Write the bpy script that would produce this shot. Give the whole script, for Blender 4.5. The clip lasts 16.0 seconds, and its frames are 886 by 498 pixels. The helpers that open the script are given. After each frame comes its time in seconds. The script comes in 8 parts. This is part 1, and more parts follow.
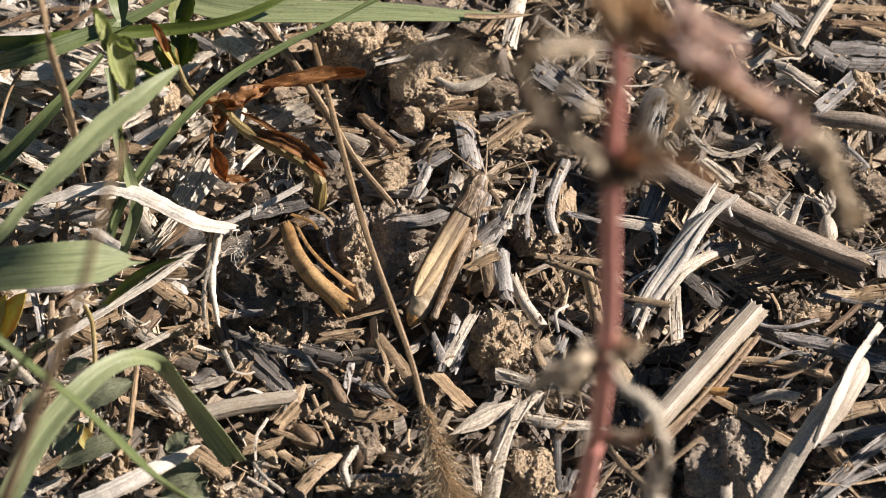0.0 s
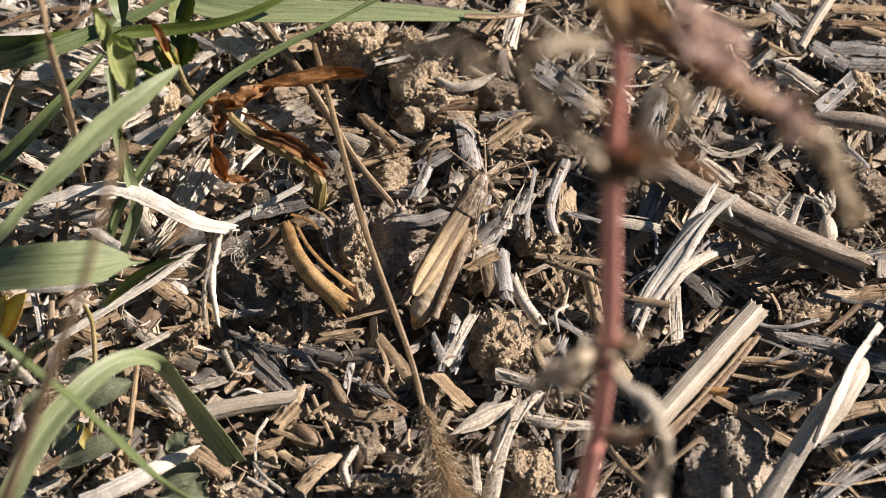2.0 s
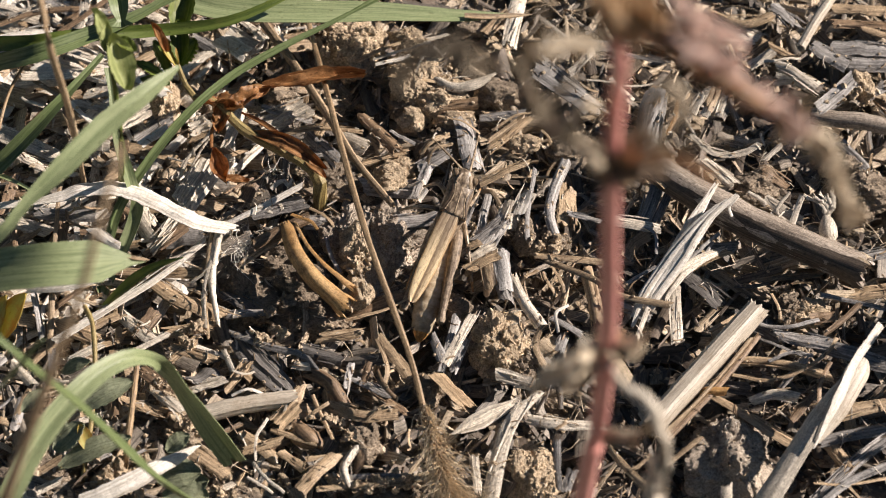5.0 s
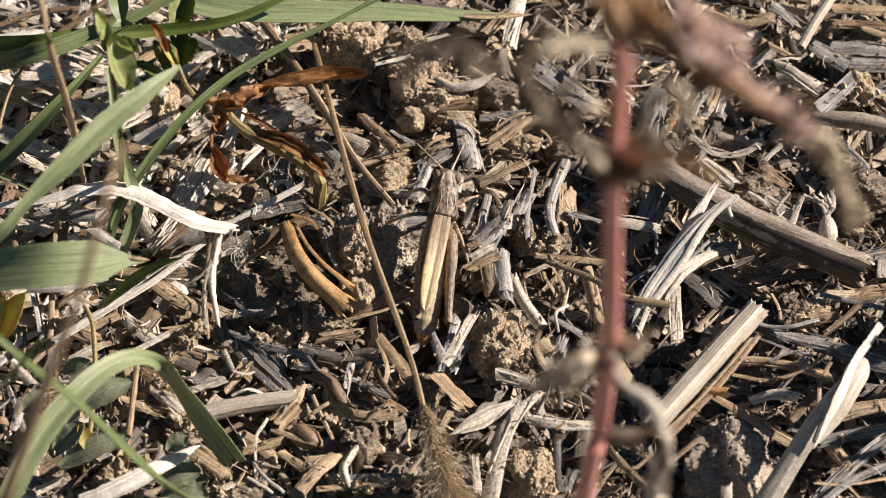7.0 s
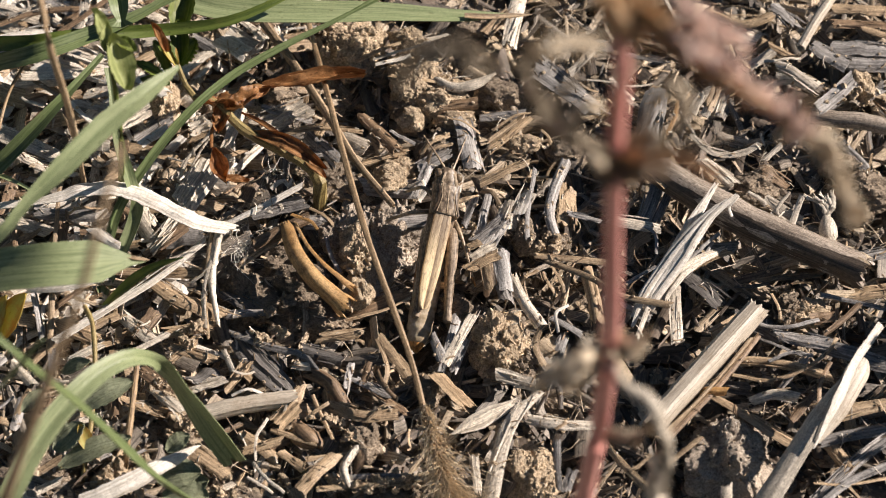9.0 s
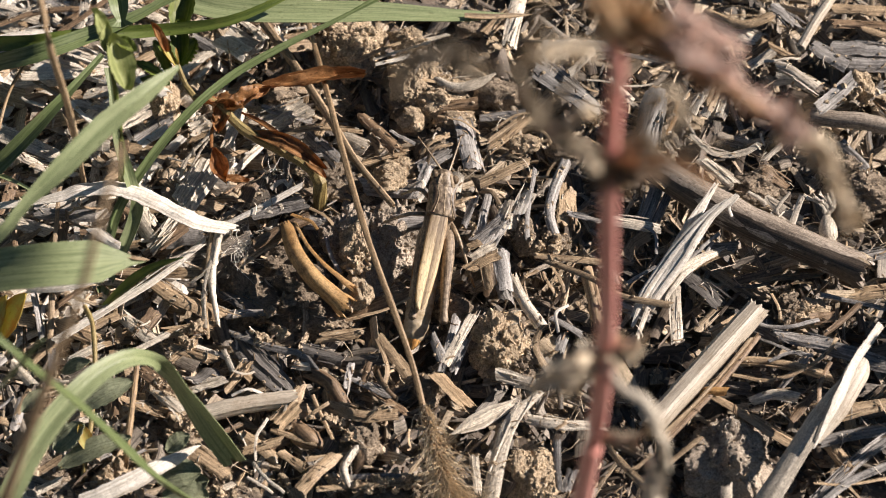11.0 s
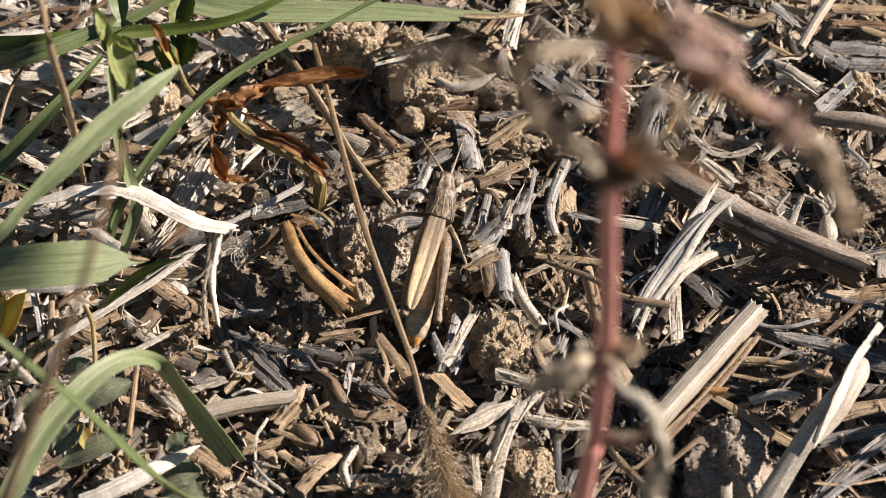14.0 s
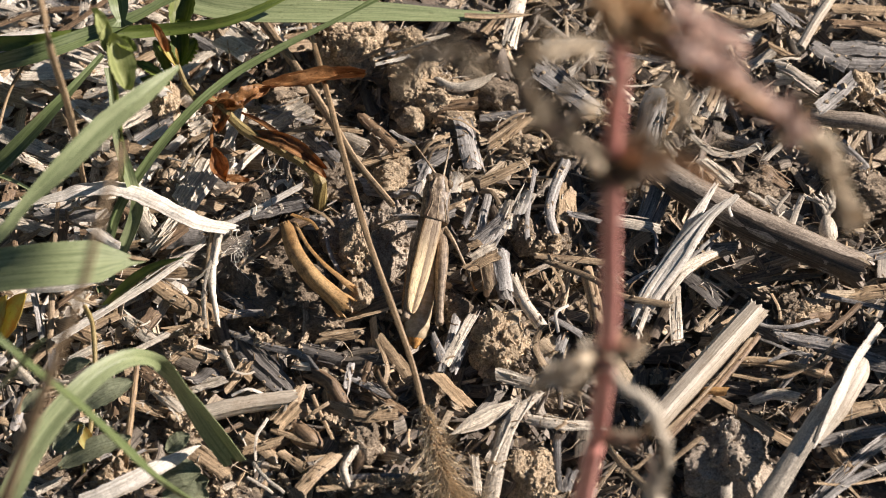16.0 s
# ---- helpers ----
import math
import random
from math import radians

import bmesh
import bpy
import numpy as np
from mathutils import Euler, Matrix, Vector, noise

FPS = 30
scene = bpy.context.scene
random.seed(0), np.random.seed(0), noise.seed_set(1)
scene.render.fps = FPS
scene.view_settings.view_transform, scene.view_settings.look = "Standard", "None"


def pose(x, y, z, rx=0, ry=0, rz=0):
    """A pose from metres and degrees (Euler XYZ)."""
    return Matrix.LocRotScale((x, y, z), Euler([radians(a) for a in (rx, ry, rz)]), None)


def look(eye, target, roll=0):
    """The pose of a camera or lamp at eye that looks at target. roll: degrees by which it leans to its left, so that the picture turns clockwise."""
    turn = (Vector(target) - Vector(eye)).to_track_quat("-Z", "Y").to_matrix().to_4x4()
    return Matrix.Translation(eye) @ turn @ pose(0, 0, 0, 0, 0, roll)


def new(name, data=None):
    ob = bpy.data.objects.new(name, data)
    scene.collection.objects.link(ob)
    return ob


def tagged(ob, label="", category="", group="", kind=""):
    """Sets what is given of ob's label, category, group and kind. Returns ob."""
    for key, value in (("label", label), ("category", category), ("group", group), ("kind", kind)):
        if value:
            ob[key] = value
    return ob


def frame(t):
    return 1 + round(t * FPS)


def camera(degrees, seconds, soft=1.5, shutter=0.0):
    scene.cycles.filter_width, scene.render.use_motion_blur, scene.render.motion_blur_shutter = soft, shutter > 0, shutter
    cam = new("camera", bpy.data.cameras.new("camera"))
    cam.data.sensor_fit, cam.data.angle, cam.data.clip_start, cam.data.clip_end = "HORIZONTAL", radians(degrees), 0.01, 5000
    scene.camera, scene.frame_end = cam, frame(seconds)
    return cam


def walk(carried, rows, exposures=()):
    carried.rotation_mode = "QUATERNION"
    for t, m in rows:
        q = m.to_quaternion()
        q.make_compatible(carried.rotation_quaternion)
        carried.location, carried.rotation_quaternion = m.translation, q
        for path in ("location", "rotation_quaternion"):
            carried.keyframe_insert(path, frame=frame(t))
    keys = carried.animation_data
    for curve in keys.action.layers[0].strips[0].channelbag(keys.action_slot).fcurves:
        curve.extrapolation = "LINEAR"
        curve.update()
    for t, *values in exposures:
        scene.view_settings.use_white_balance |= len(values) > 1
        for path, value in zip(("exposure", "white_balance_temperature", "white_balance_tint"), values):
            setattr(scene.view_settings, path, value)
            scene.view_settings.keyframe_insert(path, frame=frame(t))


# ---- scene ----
MM = 0.001
cam = camera(12.68, 16.0, soft=1.0)
CAMERA_POSE = look((0, -0.2581, 0.3686), (0, 0, 0))
walk(cam, [(0.0, CAMERA_POSE), (16.0, CAMERA_POSE)])
cam.data.dof.use_dof = True
cam.data.dof.focus_distance = 0.446
cam.data.dof.aperture_fstop = 43.0
scene.view_settings.exposure = 0.62

# ---- light: low warm sun and a clear sky ----
SUN_FROM = Vector((0.82, 0.21, 0.48)).normalized()
world = bpy.data.worlds.new("world")
scene.world = world
world.use_nodes = True
wn, wl = world.node_tree.nodes, world.node_tree.links
sky = wn.new("ShaderNodeTexSky")
sky.sky_type = "NISHITA"
sky.sun_disc = False
sky.ozone_density = 4.0
sky.air_density = 1.4
sky.dust_density = 0.3
sky.sun_elevation = math.asin(SUN_FROM.z)
sky.sun_rotation = math.atan2(SUN_FROM.x, SUN_FROM.y)
wl.new(sky.outputs["Color"], wn["Background"].inputs["Color"])
wn["Background"].inputs["Strength"].default_value = 0.025
sun_data = bpy.data.lights.new("sun", "SUN")
sun_data.energy, sun_data.angle, sun_data.color = 5.45, radians(0.5), (1.0, 0.88, 0.79)
sun = new("sun", sun_data)
sun.matrix_world = look(SUN_FROM, (0, 0, 0))


# ---- materials ----
def nodes_of(name):
    m = bpy.data.materials.new(name)
    m.use_nodes = True
    n, l = m.node_tree.nodes, m.node_tree.links
    return m, n, l, n["Principled BSDF"]


def ramp(n, l, fac, stops):
    r = n.new("ShaderNodeValToRGB")
    while len(r.color_ramp.elements) < len(stops):
        r.color_ramp.elements.new(0.5)
    for e, (at, c) in zip(r.color_ramp.elements, stops):
        e.position, e.color = at, (*c, 1)
    l.new(fac, r.inputs["Fac"])
    return r.outputs["Color"]


def mixed(n, l, kind, fac, a, b):
    x = n.new("ShaderNodeMix")
    x.data_type, x.blend_type, x.clamp_factor = "RGBA", kind, True
    for socket, value in ((x.inputs[0], fac), (x.inputs[6], a), (x.inputs[7], b)):
        if isinstance(value, (int, float)):
            socket.default_value = value
        elif isinstance(value, tuple):
            socket.default_value = (*value, 1)
        else:
            l.new(value, socket)
    return x.outputs[2]


def noise_tex(n, l, vector, scale, detail=4.0, rough=0.6):
    t = n.new("ShaderNodeTexNoise")
    t.inputs["Scale"].default_value, t.inputs["Detail"].default_value, t.inputs["Roughness"].default_value = scale, detail, rough
    l.new(vector, t.inputs["Vector"])
    return t.outputs["Fac"]


def stretched(n, l, vector, sx, sy, sz=1.0):
    m = n.new("ShaderNodeMapping")
    m.inputs["Scale"].default_value = (sx, sy, sz)
    l.new(vector, m.inputs["Vector"])
    return m.outputs["Vector"]


def tint(n, l, colour, spread):
    """Lighter and darker pieces: by object, and by island where pieces share a mesh."""
    a, b = n.new("ShaderNodeObjectInfo"), n.new("ShaderNodeNewGeometry")
    s = n.new("ShaderNodeMath")
    s.operation = "ADD"
    l.new(a.outputs["Random"], s.inputs[0])
    l.new(b.outputs["Random Per Island"], s.inputs[1])
    f = n.new("ShaderNodeMath")
    f.operation = "FRACT"
    l.new(s.outputs[0], f.inputs[0])
    v = n.new("ShaderNodeMapRange")
    v.inputs["To Min"].default_value, v.inputs["To Max"].default_value = 1 - spread, 1 + spread
    l.new(f.outputs[0], v.inputs["Value"])
    h = n.new("ShaderNodeHueSaturation")
    l.new(colour, h.inputs["Color"])
    l.new(v.outputs[0], h.inputs["Value"])
    return h.outputs["Color"]


def bump(n, l, p, height, strength, distance):
    b = n.new("ShaderNodeBump")
    b.inputs["Strength"].default_value, b.inputs["Distance"].default_value = strength, distance
    l.new(height, b.inputs["Height"])
    l.new(b.outputs["Normal"], p.inputs["Normal"])


def fibre_material(name, low, high, stain, rough=0.6, spread=0.25, lines=5.0, through_light=0.0, spots=0.5, grit=0.8):
    """Plant fibre: fine lines along the piece, blotches and dark specks across it."""
    m, n, l, p = nodes_of(name)
    tc = n.new("ShaderNodeTexCoord")
    along = noise_tex(n, l, stretched(n, l, tc.outputs["UV"], 0.12, lines), 1.0, 6.0, 0.65)
    colour = ramp(n, l, along, [(0.38, low), (0.58, high)])
    blotch = noise_tex(n, l, stretched(n, l, tc.outputs["Object"], 420, 420, 420), 1.0, 5.0, 0.7)
    colour = mixed(n, l, "MIX", ramp(n, l, blotch, [(0.5, (0, 0, 0)), (0.72, (spots, spots, spots))]), colour, stain)
    dirt = noise_tex(n, l, stretched(n, l, tc.outputs["UV"], 1.6, 9.0), 1.0, 5.0, 0.8)
    colour = mixed(n, l, "MULTIPLY", grit, colour, ramp(n, l, dirt, [(0.34, (0.42, 0.39, 0.36)), (0.5, (1, 1, 1)), (0.72, (1.25, 1.22, 1.18))]))
    dust = noise_tex(n, l, tc.outputs["Object"], 3200, 6.0, 0.75)
    colour = mixed(n, l, "MULTIPLY", grit * 0.8, colour, ramp(n, l, dust, [(0.36, (0.36, 0.33, 0.30)), (0.5, (1, 1, 1)), (0.68, (1.3, 1.27, 1.22))]))
    speck = noise_tex(n, l, stretched(n, l, tc.outputs["UV"], 1.1, 2.6), 1.0, 2.0, 0.5)
    colour = mixed(n, l, "MULTIPLY", ramp(n, l, speck, [(0.64, (0, 0, 0)), (0.74, (0.6, 0.6, 0.6))]), colour, stain)
    colour = tint(n, l, colour, spread)
    l.new(colour, p.inputs["Base Color"])
    p.inputs["Roughness"].default_value = rough
    p.inputs["Specular IOR Level"].default_value = 0.5
    bump(n, l, p, mixed(n, l, "MIX", 0.45, mixed(n, l, "MIX", 0.5, along, dirt), dust), 0.35 + 0.45 * grit, 0.00015)
    if through_light:
        t, x = n.new("ShaderNodeBsdfTranslucent"), n.new("ShaderNodeMixShader")
        l.new(colour, t.inputs["Color"])
        x.inputs[0].default_value = through_light
        l.new(p.outputs[0], x.inputs[1])
        l.new(t.outputs[0], x.inputs[2])
        l.new(x.outputs[0], n["Material Output"].inputs["Surface"])
    return m


def soil_material(name, low, high, fleck):
    m, n, l, p = nodes_of(name)
    tc = n.new("ShaderNodeTexCoord")
    v = tc.outputs["Object"]
    big, fine = noise_tex(n, l, v, 160, 5, 0.65), noise_tex(n, l, v, 1900, 7, 0.8)
    colour = ramp(n, l, big, [(0.32, low), (0.68, high)])
    colour = mixed(n, l, "MULTIPLY", 0.75, colour, ramp(n, l, fine, [(0.34, (0.5, 0.47, 0.45)), (0.58, (1.2, 1.16, 1.12))]))
    colour = mixed(n, l, "MIX", ramp(n, l, noise_tex(n, l, v, 700, 2, 0.5), [(0.66, (0, 0, 0)), (0.78, (0.55, 0.55, 0.55))]), colour, fleck)
    colour = mixed(n, l, "MULTIPLY", 0.8, colour, ramp(n, l, noise_tex(n, l, v, 4600, 4, 0.7), [(0.36, (0.5, 0.47, 0.45)), (0.5, (1, 1, 1)), (0.68, (1.3, 1.28, 1.25))]))
    l.new(tint(n, l, colour, 0.2), p.inputs["Base Color"])
    p.inputs["Roughness"].default_value = 0.9
    p.inputs["Specular IOR Level"].default_value = 0.15
    grain = noise_tex(n, l, v, 5200, 5, 0.8)
    bump(n, l, p, mixed(n, l, "MIX", 0.45, fine, grain), 1.0, 0.00042)
    return m


MATS = {
    "white": fibre_material("straw_white", (0.46, 0.40, 0.32), (0.84, 0.77, 0.65), (0.24, 0.19, 0.14), 0.5, 0.2, through_light=0.08),
    "bleached": fibre_material("straw_bleached", (0.62, 0.56, 0.47), (0.93, 0.89, 0.81), (0.36, 0.29, 0.21), 0.45, 0.08, 4.0, 0.1, 0.35, 0.5),
    "leaf_dark": fibre_material("leaf_dark", (0.075, 0.12, 0.02), (0.17, 0.225, 0.05), (0.22, 0.23, 0.06), 0.4, 0.15, 1.2, 0.42, 0.3, 0.2),
    "tan": fibre_material("straw_tan", (0.24, 0.165, 0.095), (0.58, 0.44, 0.285), (0.13, 0.085, 0.05), 0.55, through_light=0.08),
    "grey": fibre_material("straw_grey", (0.125, 0.117, 0.11), (0.40, 0.382, 0.362), (0.10, 0.09, 0.083), 0.44, 0.3),
    "brown": fibre_material("straw_brown", (0.12, 0.078, 0.045), (0.30, 0.205, 0.125), (0.07, 0.045, 0.03), 0.55),
    "dark": fibre_material("straw_dark", (0.07, 0.065, 0.06), (0.20, 0.186, 0.172), (0.05, 0.044, 0.04), 0.45),
    "orange": fibre_material("straw_orange", (0.25, 0.13, 0.045), (0.46, 0.27, 0.10), (0.12, 0.06, 0.02), 0.5),
    "husk": fibre_material("husk_ochre", (0.44, 0.25, 0.095), (0.66, 0.44, 0.21), (0.13, 0.065, 0.028), 0.45, 0.05, 1.0, 0.2, 0.9, 0.7),
    "pale": fibre_material("stalk_pale", (0.36, 0.305, 0.24), (0.66, 0.59, 0.485), (0.34, 0.25, 0.16), 0.4, 0.1, 10.0, 0.0, 0.5, 0.35),
    "bark": fibre_material("stalk_bark", (0.21, 0.17, 0.135), (0.50, 0.43, 0.355), (0.09, 0.066, 0.05), 0.42, 0.1, 6.0, 0.0, 0.6, 1.0),
    "bark_dark_side": fibre_material("bark_dark_side", (0.055, 0.04, 0.03), (0.15, 0.115, 0.085), (0.035, 0.026, 0.02), 0.55, 0.05, 6.0, 0.0, 0.5, 0.8),
    "reed": fibre_material("reed", (0.22, 0.145, 0.075), (0.42, 0.30, 0.175), (0.13, 0.08, 0.045), 0.5, 0.1),
    "stem_yellow": fibre_material("stem_yellow", (0.20, 0.14, 0.045), (0.36, 0.29, 0.12), (0.13, 0.07, 0.03), 0.5, 0.1),
    "green": fibre_material("grass_green", (0.098, 0.142, 0.048), (0.215, 0.268, 0.118), (0.18, 0.20, 0.10), 0.36, 0.15, 4.0, 0.25, 0.2, 0.25),
    "pale_green": fibre_material("grass_pale", (0.19, 0.245, 0.11), (0.36, 0.41, 0.22), (0.26, 0.27, 0.14), 0.42, 0.1, 4.0, 0.22, 0.2, grit=0.25),
    "leaf": fibre_material("leaf_green", (0.11, 0.165, 0.028), (0.27, 0.325, 0.08), (0.36, 0.33, 0.10), 0.45, 0.15, 1.2, 0.42, 0.4, 0.25),
    "leaf_pale": fibre_material("leaf_pale", (0.26, 0.31, 0.11), (0.46, 0.50, 0.22), (0.42, 0.42, 0.18), 0.45, 0.1, 1.2, 0.4, 0.3, 0.2),
    "leaf_hairy": fibre_material("leaf_hairy", (0.17, 0.20, 0.115), (0.31, 0.335, 0.22), (0.17, 0.17, 0.08), 0.8, 0.1, 3.0, 0.15, 0.4),
    "leaf_yellow": fibre_material("leaf_yellow", (0.48, 0.30, 0.06), (0.55, 0.52, 0.16), (0.55, 0.24, 0.05), 0.5, 0.1, 0.6, 0.4, 1.0, 0.2),
    "leaf_rust": fibre_material("leaf_rust", (0.30, 0.13, 0.045), (0.60, 0.33, 0.14), (0.10, 0.04, 0.016), 0.42, 0.1, 1.0, 0.5, 0.95, 0.6),
    "red": fibre_material("stem_red", (0.60, 0.22, 0.19), (0.80, 0.40, 0.355), (0.62, 0.34, 0.24), 0.32, 0.05, 2.0, grit=0.25),
    "pink": fibre_material("bract_pink", (0.76, 0.59, 0.52), (0.92, 0.79, 0.72), (0.66, 0.46, 0.32), 0.6, 0.15, 2.0, 0.5, 0.4, 0.3),
    "rust": fibre_material("bract_rust", (0.52, 0.35, 0.19), (0.74, 0.57, 0.37), (0.38, 0.24, 0.13), 0.7, 0.2, 2.0, 0.45, 0.4, 0.4),
    "withered": fibre_material("leaf_withered", (0.54, 0.45, 0.33), (0.86, 0.76, 0.60), (0.28, 0.22, 0.15), 0.7, 0.2, 3.0, 0.45, 0.4, 0.4),
    "withered_dark": fibre_material("leaf_withered_dark", (0.30, 0.245, 0.175), (0.54, 0.46, 0.35), (0.18, 0.14, 0.09), 0.7, 0.25, 3.0, 0.4, 0.5, 0.5),
    "litter_pale": fibre_material("litter_pale", (0.26, 0.20, 0.135), (0.56, 0.46, 0.33), (0.16, 0.12, 0.085), 0.55, 0.4),
    "litter_dark": fibre_material("litter_dark", (0.062, 0.048, 0.037), (0.17, 0.134, 0.103), (0.05, 0.04, 0.03), 0.6, 0.4),
    "litter": fibre_material("litter", (0.092, 0.078, 0.066), (0.315, 0.275, 0.225), (0.07, 0.058, 0.047), 0.6, 0.55),
    "bristle": fibre_material("grass_bristle", (0.58, 0.45, 0.29), (0.88, 0.76, 0.57), (0.40, 0.28, 0.16), 0.3, 0.25, 3.0, 0.2, 0.3, 0.2),
    "node_brown": fibre_material("node_brown", (0.16, 0.105, 0.065), (0.34, 0.24, 0.16), (0.10, 0.06, 0.04), 0.7, 0.25, 3.0, 0.25, 0.5, 0.5),
    "bract_orange": fibre_material("bract_orange", (0.46, 0.26, 0.14), (0.66, 0.44, 0.26), (0.38, 0.20, 0.11), 0.7, 0.2, 2.0, 0.35, 0.4, 0.4),
    "soil": soil_material("soil", (0.17, 0.142, 0.112), (0.45, 0.375, 0.288), (0.63, 0.54, 0.425)),
    "clod_grey": soil_material("clod_grey", (0.30, 0.26, 0.215), (0.58, 0.51, 0.425), (0.70, 0.645, 0.57)),
    "clod_pale": soil_material("clod_pale", (0.42, 0.335, 0.235), (0.74, 0.615, 0.45), (0.80, 0.71, 0.575)),
}


# ---- shapes ----
def smooth_path(pts, n):
    """n + 1 points at even steps on a smooth curve through pts."""
    p = np.array(pts, float)
    if len(p) == 2:
        f = np.linspace(0, 1, n + 1)[:, None]
        return p[0] * (1 - f) + p[1] * f
    q = np.vstack([2 * p[0] - p[1], p, 2 * p[-1] - p[-2]])
    fine = []
    for i in range(1, len(q) - 2):
        for f in np.linspace(0, 1, 12, endpoint=False):
            a, b, c, d = q[i - 1], q[i], q[i + 1], q[i + 2]
            fine.append(0.5 * (2 * b + (c - a) * f + (2 * a - 5 * b + 4 * c - d) * f ** 2 + (3 * b - a - 3 * c + d) * f ** 3))
    fine = np.array(fine + [p[-1]])
    s = np.concatenate([[0], np.cumsum(np.linalg.norm(np.diff(fine, axis=0), axis=1))])
    t = np.linspace(0, s[-1], n + 1)
    return np.stack([np.interp(t, s, fine[:, k]) for k in range(3)], axis=1)


def frames_along(c, roll=0.0):
    """Tangent, side and normal at each point of a path."""
    t = np.gradient(c, axis=0)
    t /= np.linalg.norm(t, axis=1)[:, None] + 1e-9
    s = np.stack([t[:, 1], -t[:, 0], 0 * t[:, 0]], axis=1)
    bad = np.linalg.norm(s, axis=1) < 0.05
    s[bad] = (1, 0, 0)
    s /= np.linalg.norm(s, axis=1)[:, None]
    n = np.cross(s, t)
    n /= np.linalg.norm(n, axis=1)[:, None] + 1e-9
    s = np.cross(t, n)
    r = np.broadcast_to(np.asarray(roll, float), (len(c),))[:, None]
    return t, s * np.cos(r) + n * np.sin(r), n * np.cos(r) - s * np.sin(r)


def strip_geo(pts, w, seed, curl=0.12, ribs=0.018, jag=0.7, taper=(1, 1), fold=0.0, thick=None, nseg=10, ncross=6, roll=None, wave=0.03, twist=0.0, points=False, profile=None, face=None, ragged=0.0):
    """A thin split strip with its cross curve, ribs along it and torn ends: vertices, faces, uvs."""
    g = np.random.RandomState(seed)
    c = smooth_path(pts, nseg)
    length = np.linalg.norm(np.diff(c, axis=0), axis=1).sum()
    thick = thick if thick is not None else min(0.22, 0.05 + 0.06 * w)
    r0 = g.uniform(-0.5, 0.5) if roll is None else roll
    t, s, n = frames_along(c, r0 + np.linspace(-0.5, 0.5, nseg + 1) * (g.uniform(-0.6, 0.6) if roll is None else twist))
    f = np.linspace(0, 1, nseg + 1)
    if face is not None:
        want = np.stack([np.interp(f, np.linspace(0, 1, len(face)), [q[k] for q in face]) for k in range(3)], axis=1)
        n = want - t * (want * t).sum(axis=1)[:, None]
        n /= np.linalg.norm(n, axis=1)[:, None] + 1e-9
        s = np.cross(t, n)
    c = c + s * (np.cumsum(g.normal(0, wave, nseg + 1)) * w * 0.6)[:, None] + n * (np.cumsum(g.normal(0, wave, nseg + 1)) * w)[:, None]
    if profile is not None:
        half = w / 2 * np.interp(f, [q[0] for q in profile], [q[1] for q in profile])
    elif points:
        half = w / 2 * np.interp(f, [0, 0.35, 0.7, 0.9, 1.0], [taper[0], 1, 0.8, 0.4, taper[1]])
    else:
        half = w / 2 * np.interp(f, [0, 0.35, 0.65, 1.0], [taper[0], 1, 1, taper[1]])
    half = half * (1 + np.interp(f, np.linspace(0, 1, 4), g.normal(0, 0.06 if jag else 0.01, 4)))
    a = np.linspace(-1, 1, ncross + 1)
    edges = 1 + (g.normal(0, 1, (nseg + 1, 2)) * ragged)[:, (a > 0).astype(int)] * np.abs(a) ** 4
    rib = g.normal(0, ribs * 0.35, ncross + 1) * w
    lift = -curl * w * a ** 2 + fold * w * np.abs(a) + rib
    lift -= lift.mean()
    slant = g.uniform(-0.6, 0.6, (2, 1)) * a[None]
    ends = (slant + g.uniform(-0.16, 0.16, (2, ncross + 1)) - 0.7 * (g.rand(2, ncross + 1) < 0.13) * np.array([[-1], [1]])) * jag * min(w, length * 0.25)
    top = c[:, None] + s[:, None] * (half[:, None] * a[None] * edges)[..., None] + n[:, None] * (lift[None] * (half * 2 / w)[:, None])[..., None]
    top[0] += t[0] * ends[0][:, None]
    top[-1] += t[-1] * ends[1][:, None]
    edge = thick * (0.5 + 0.5 * (1 - a ** 2))
    low = top - n[:, None] * edge[None, :, None]
    k = ncross + 1
    m = (nseg + 1) * k
    verts = np.vstack([top.reshape(-1, 3), low.reshape(-1, 3)])
    faces = []
    for i in range(nseg):
        for j in range(ncross):
            o = i * k + j
            faces += [(o, o + 1, o + k + 1, o + k), (m + o, m + o + k, m + o + k + 1, m + o + 1)]
        o = i * k
        faces += [(o, o + k, m + o + k, m + o), (o + ncross, m + o + ncross, m + o + ncross + k, o + ncross + k)]
    for j in range(ncross):
        o = nseg * k + j
        faces += [(j, m + j, m + j + 1, j + 1), (o, o + 1, m + o + 1, m + o)]
    u0, v0 = g.uniform(0, 900, 2)
    uv = np.stack(np.meshgrid(u0 + f * length, v0 + a * w / 2, indexing="ij"), axis=-1).reshape(-1, 2)
    return verts, faces, np.vstack([uv, uv + 0.3])


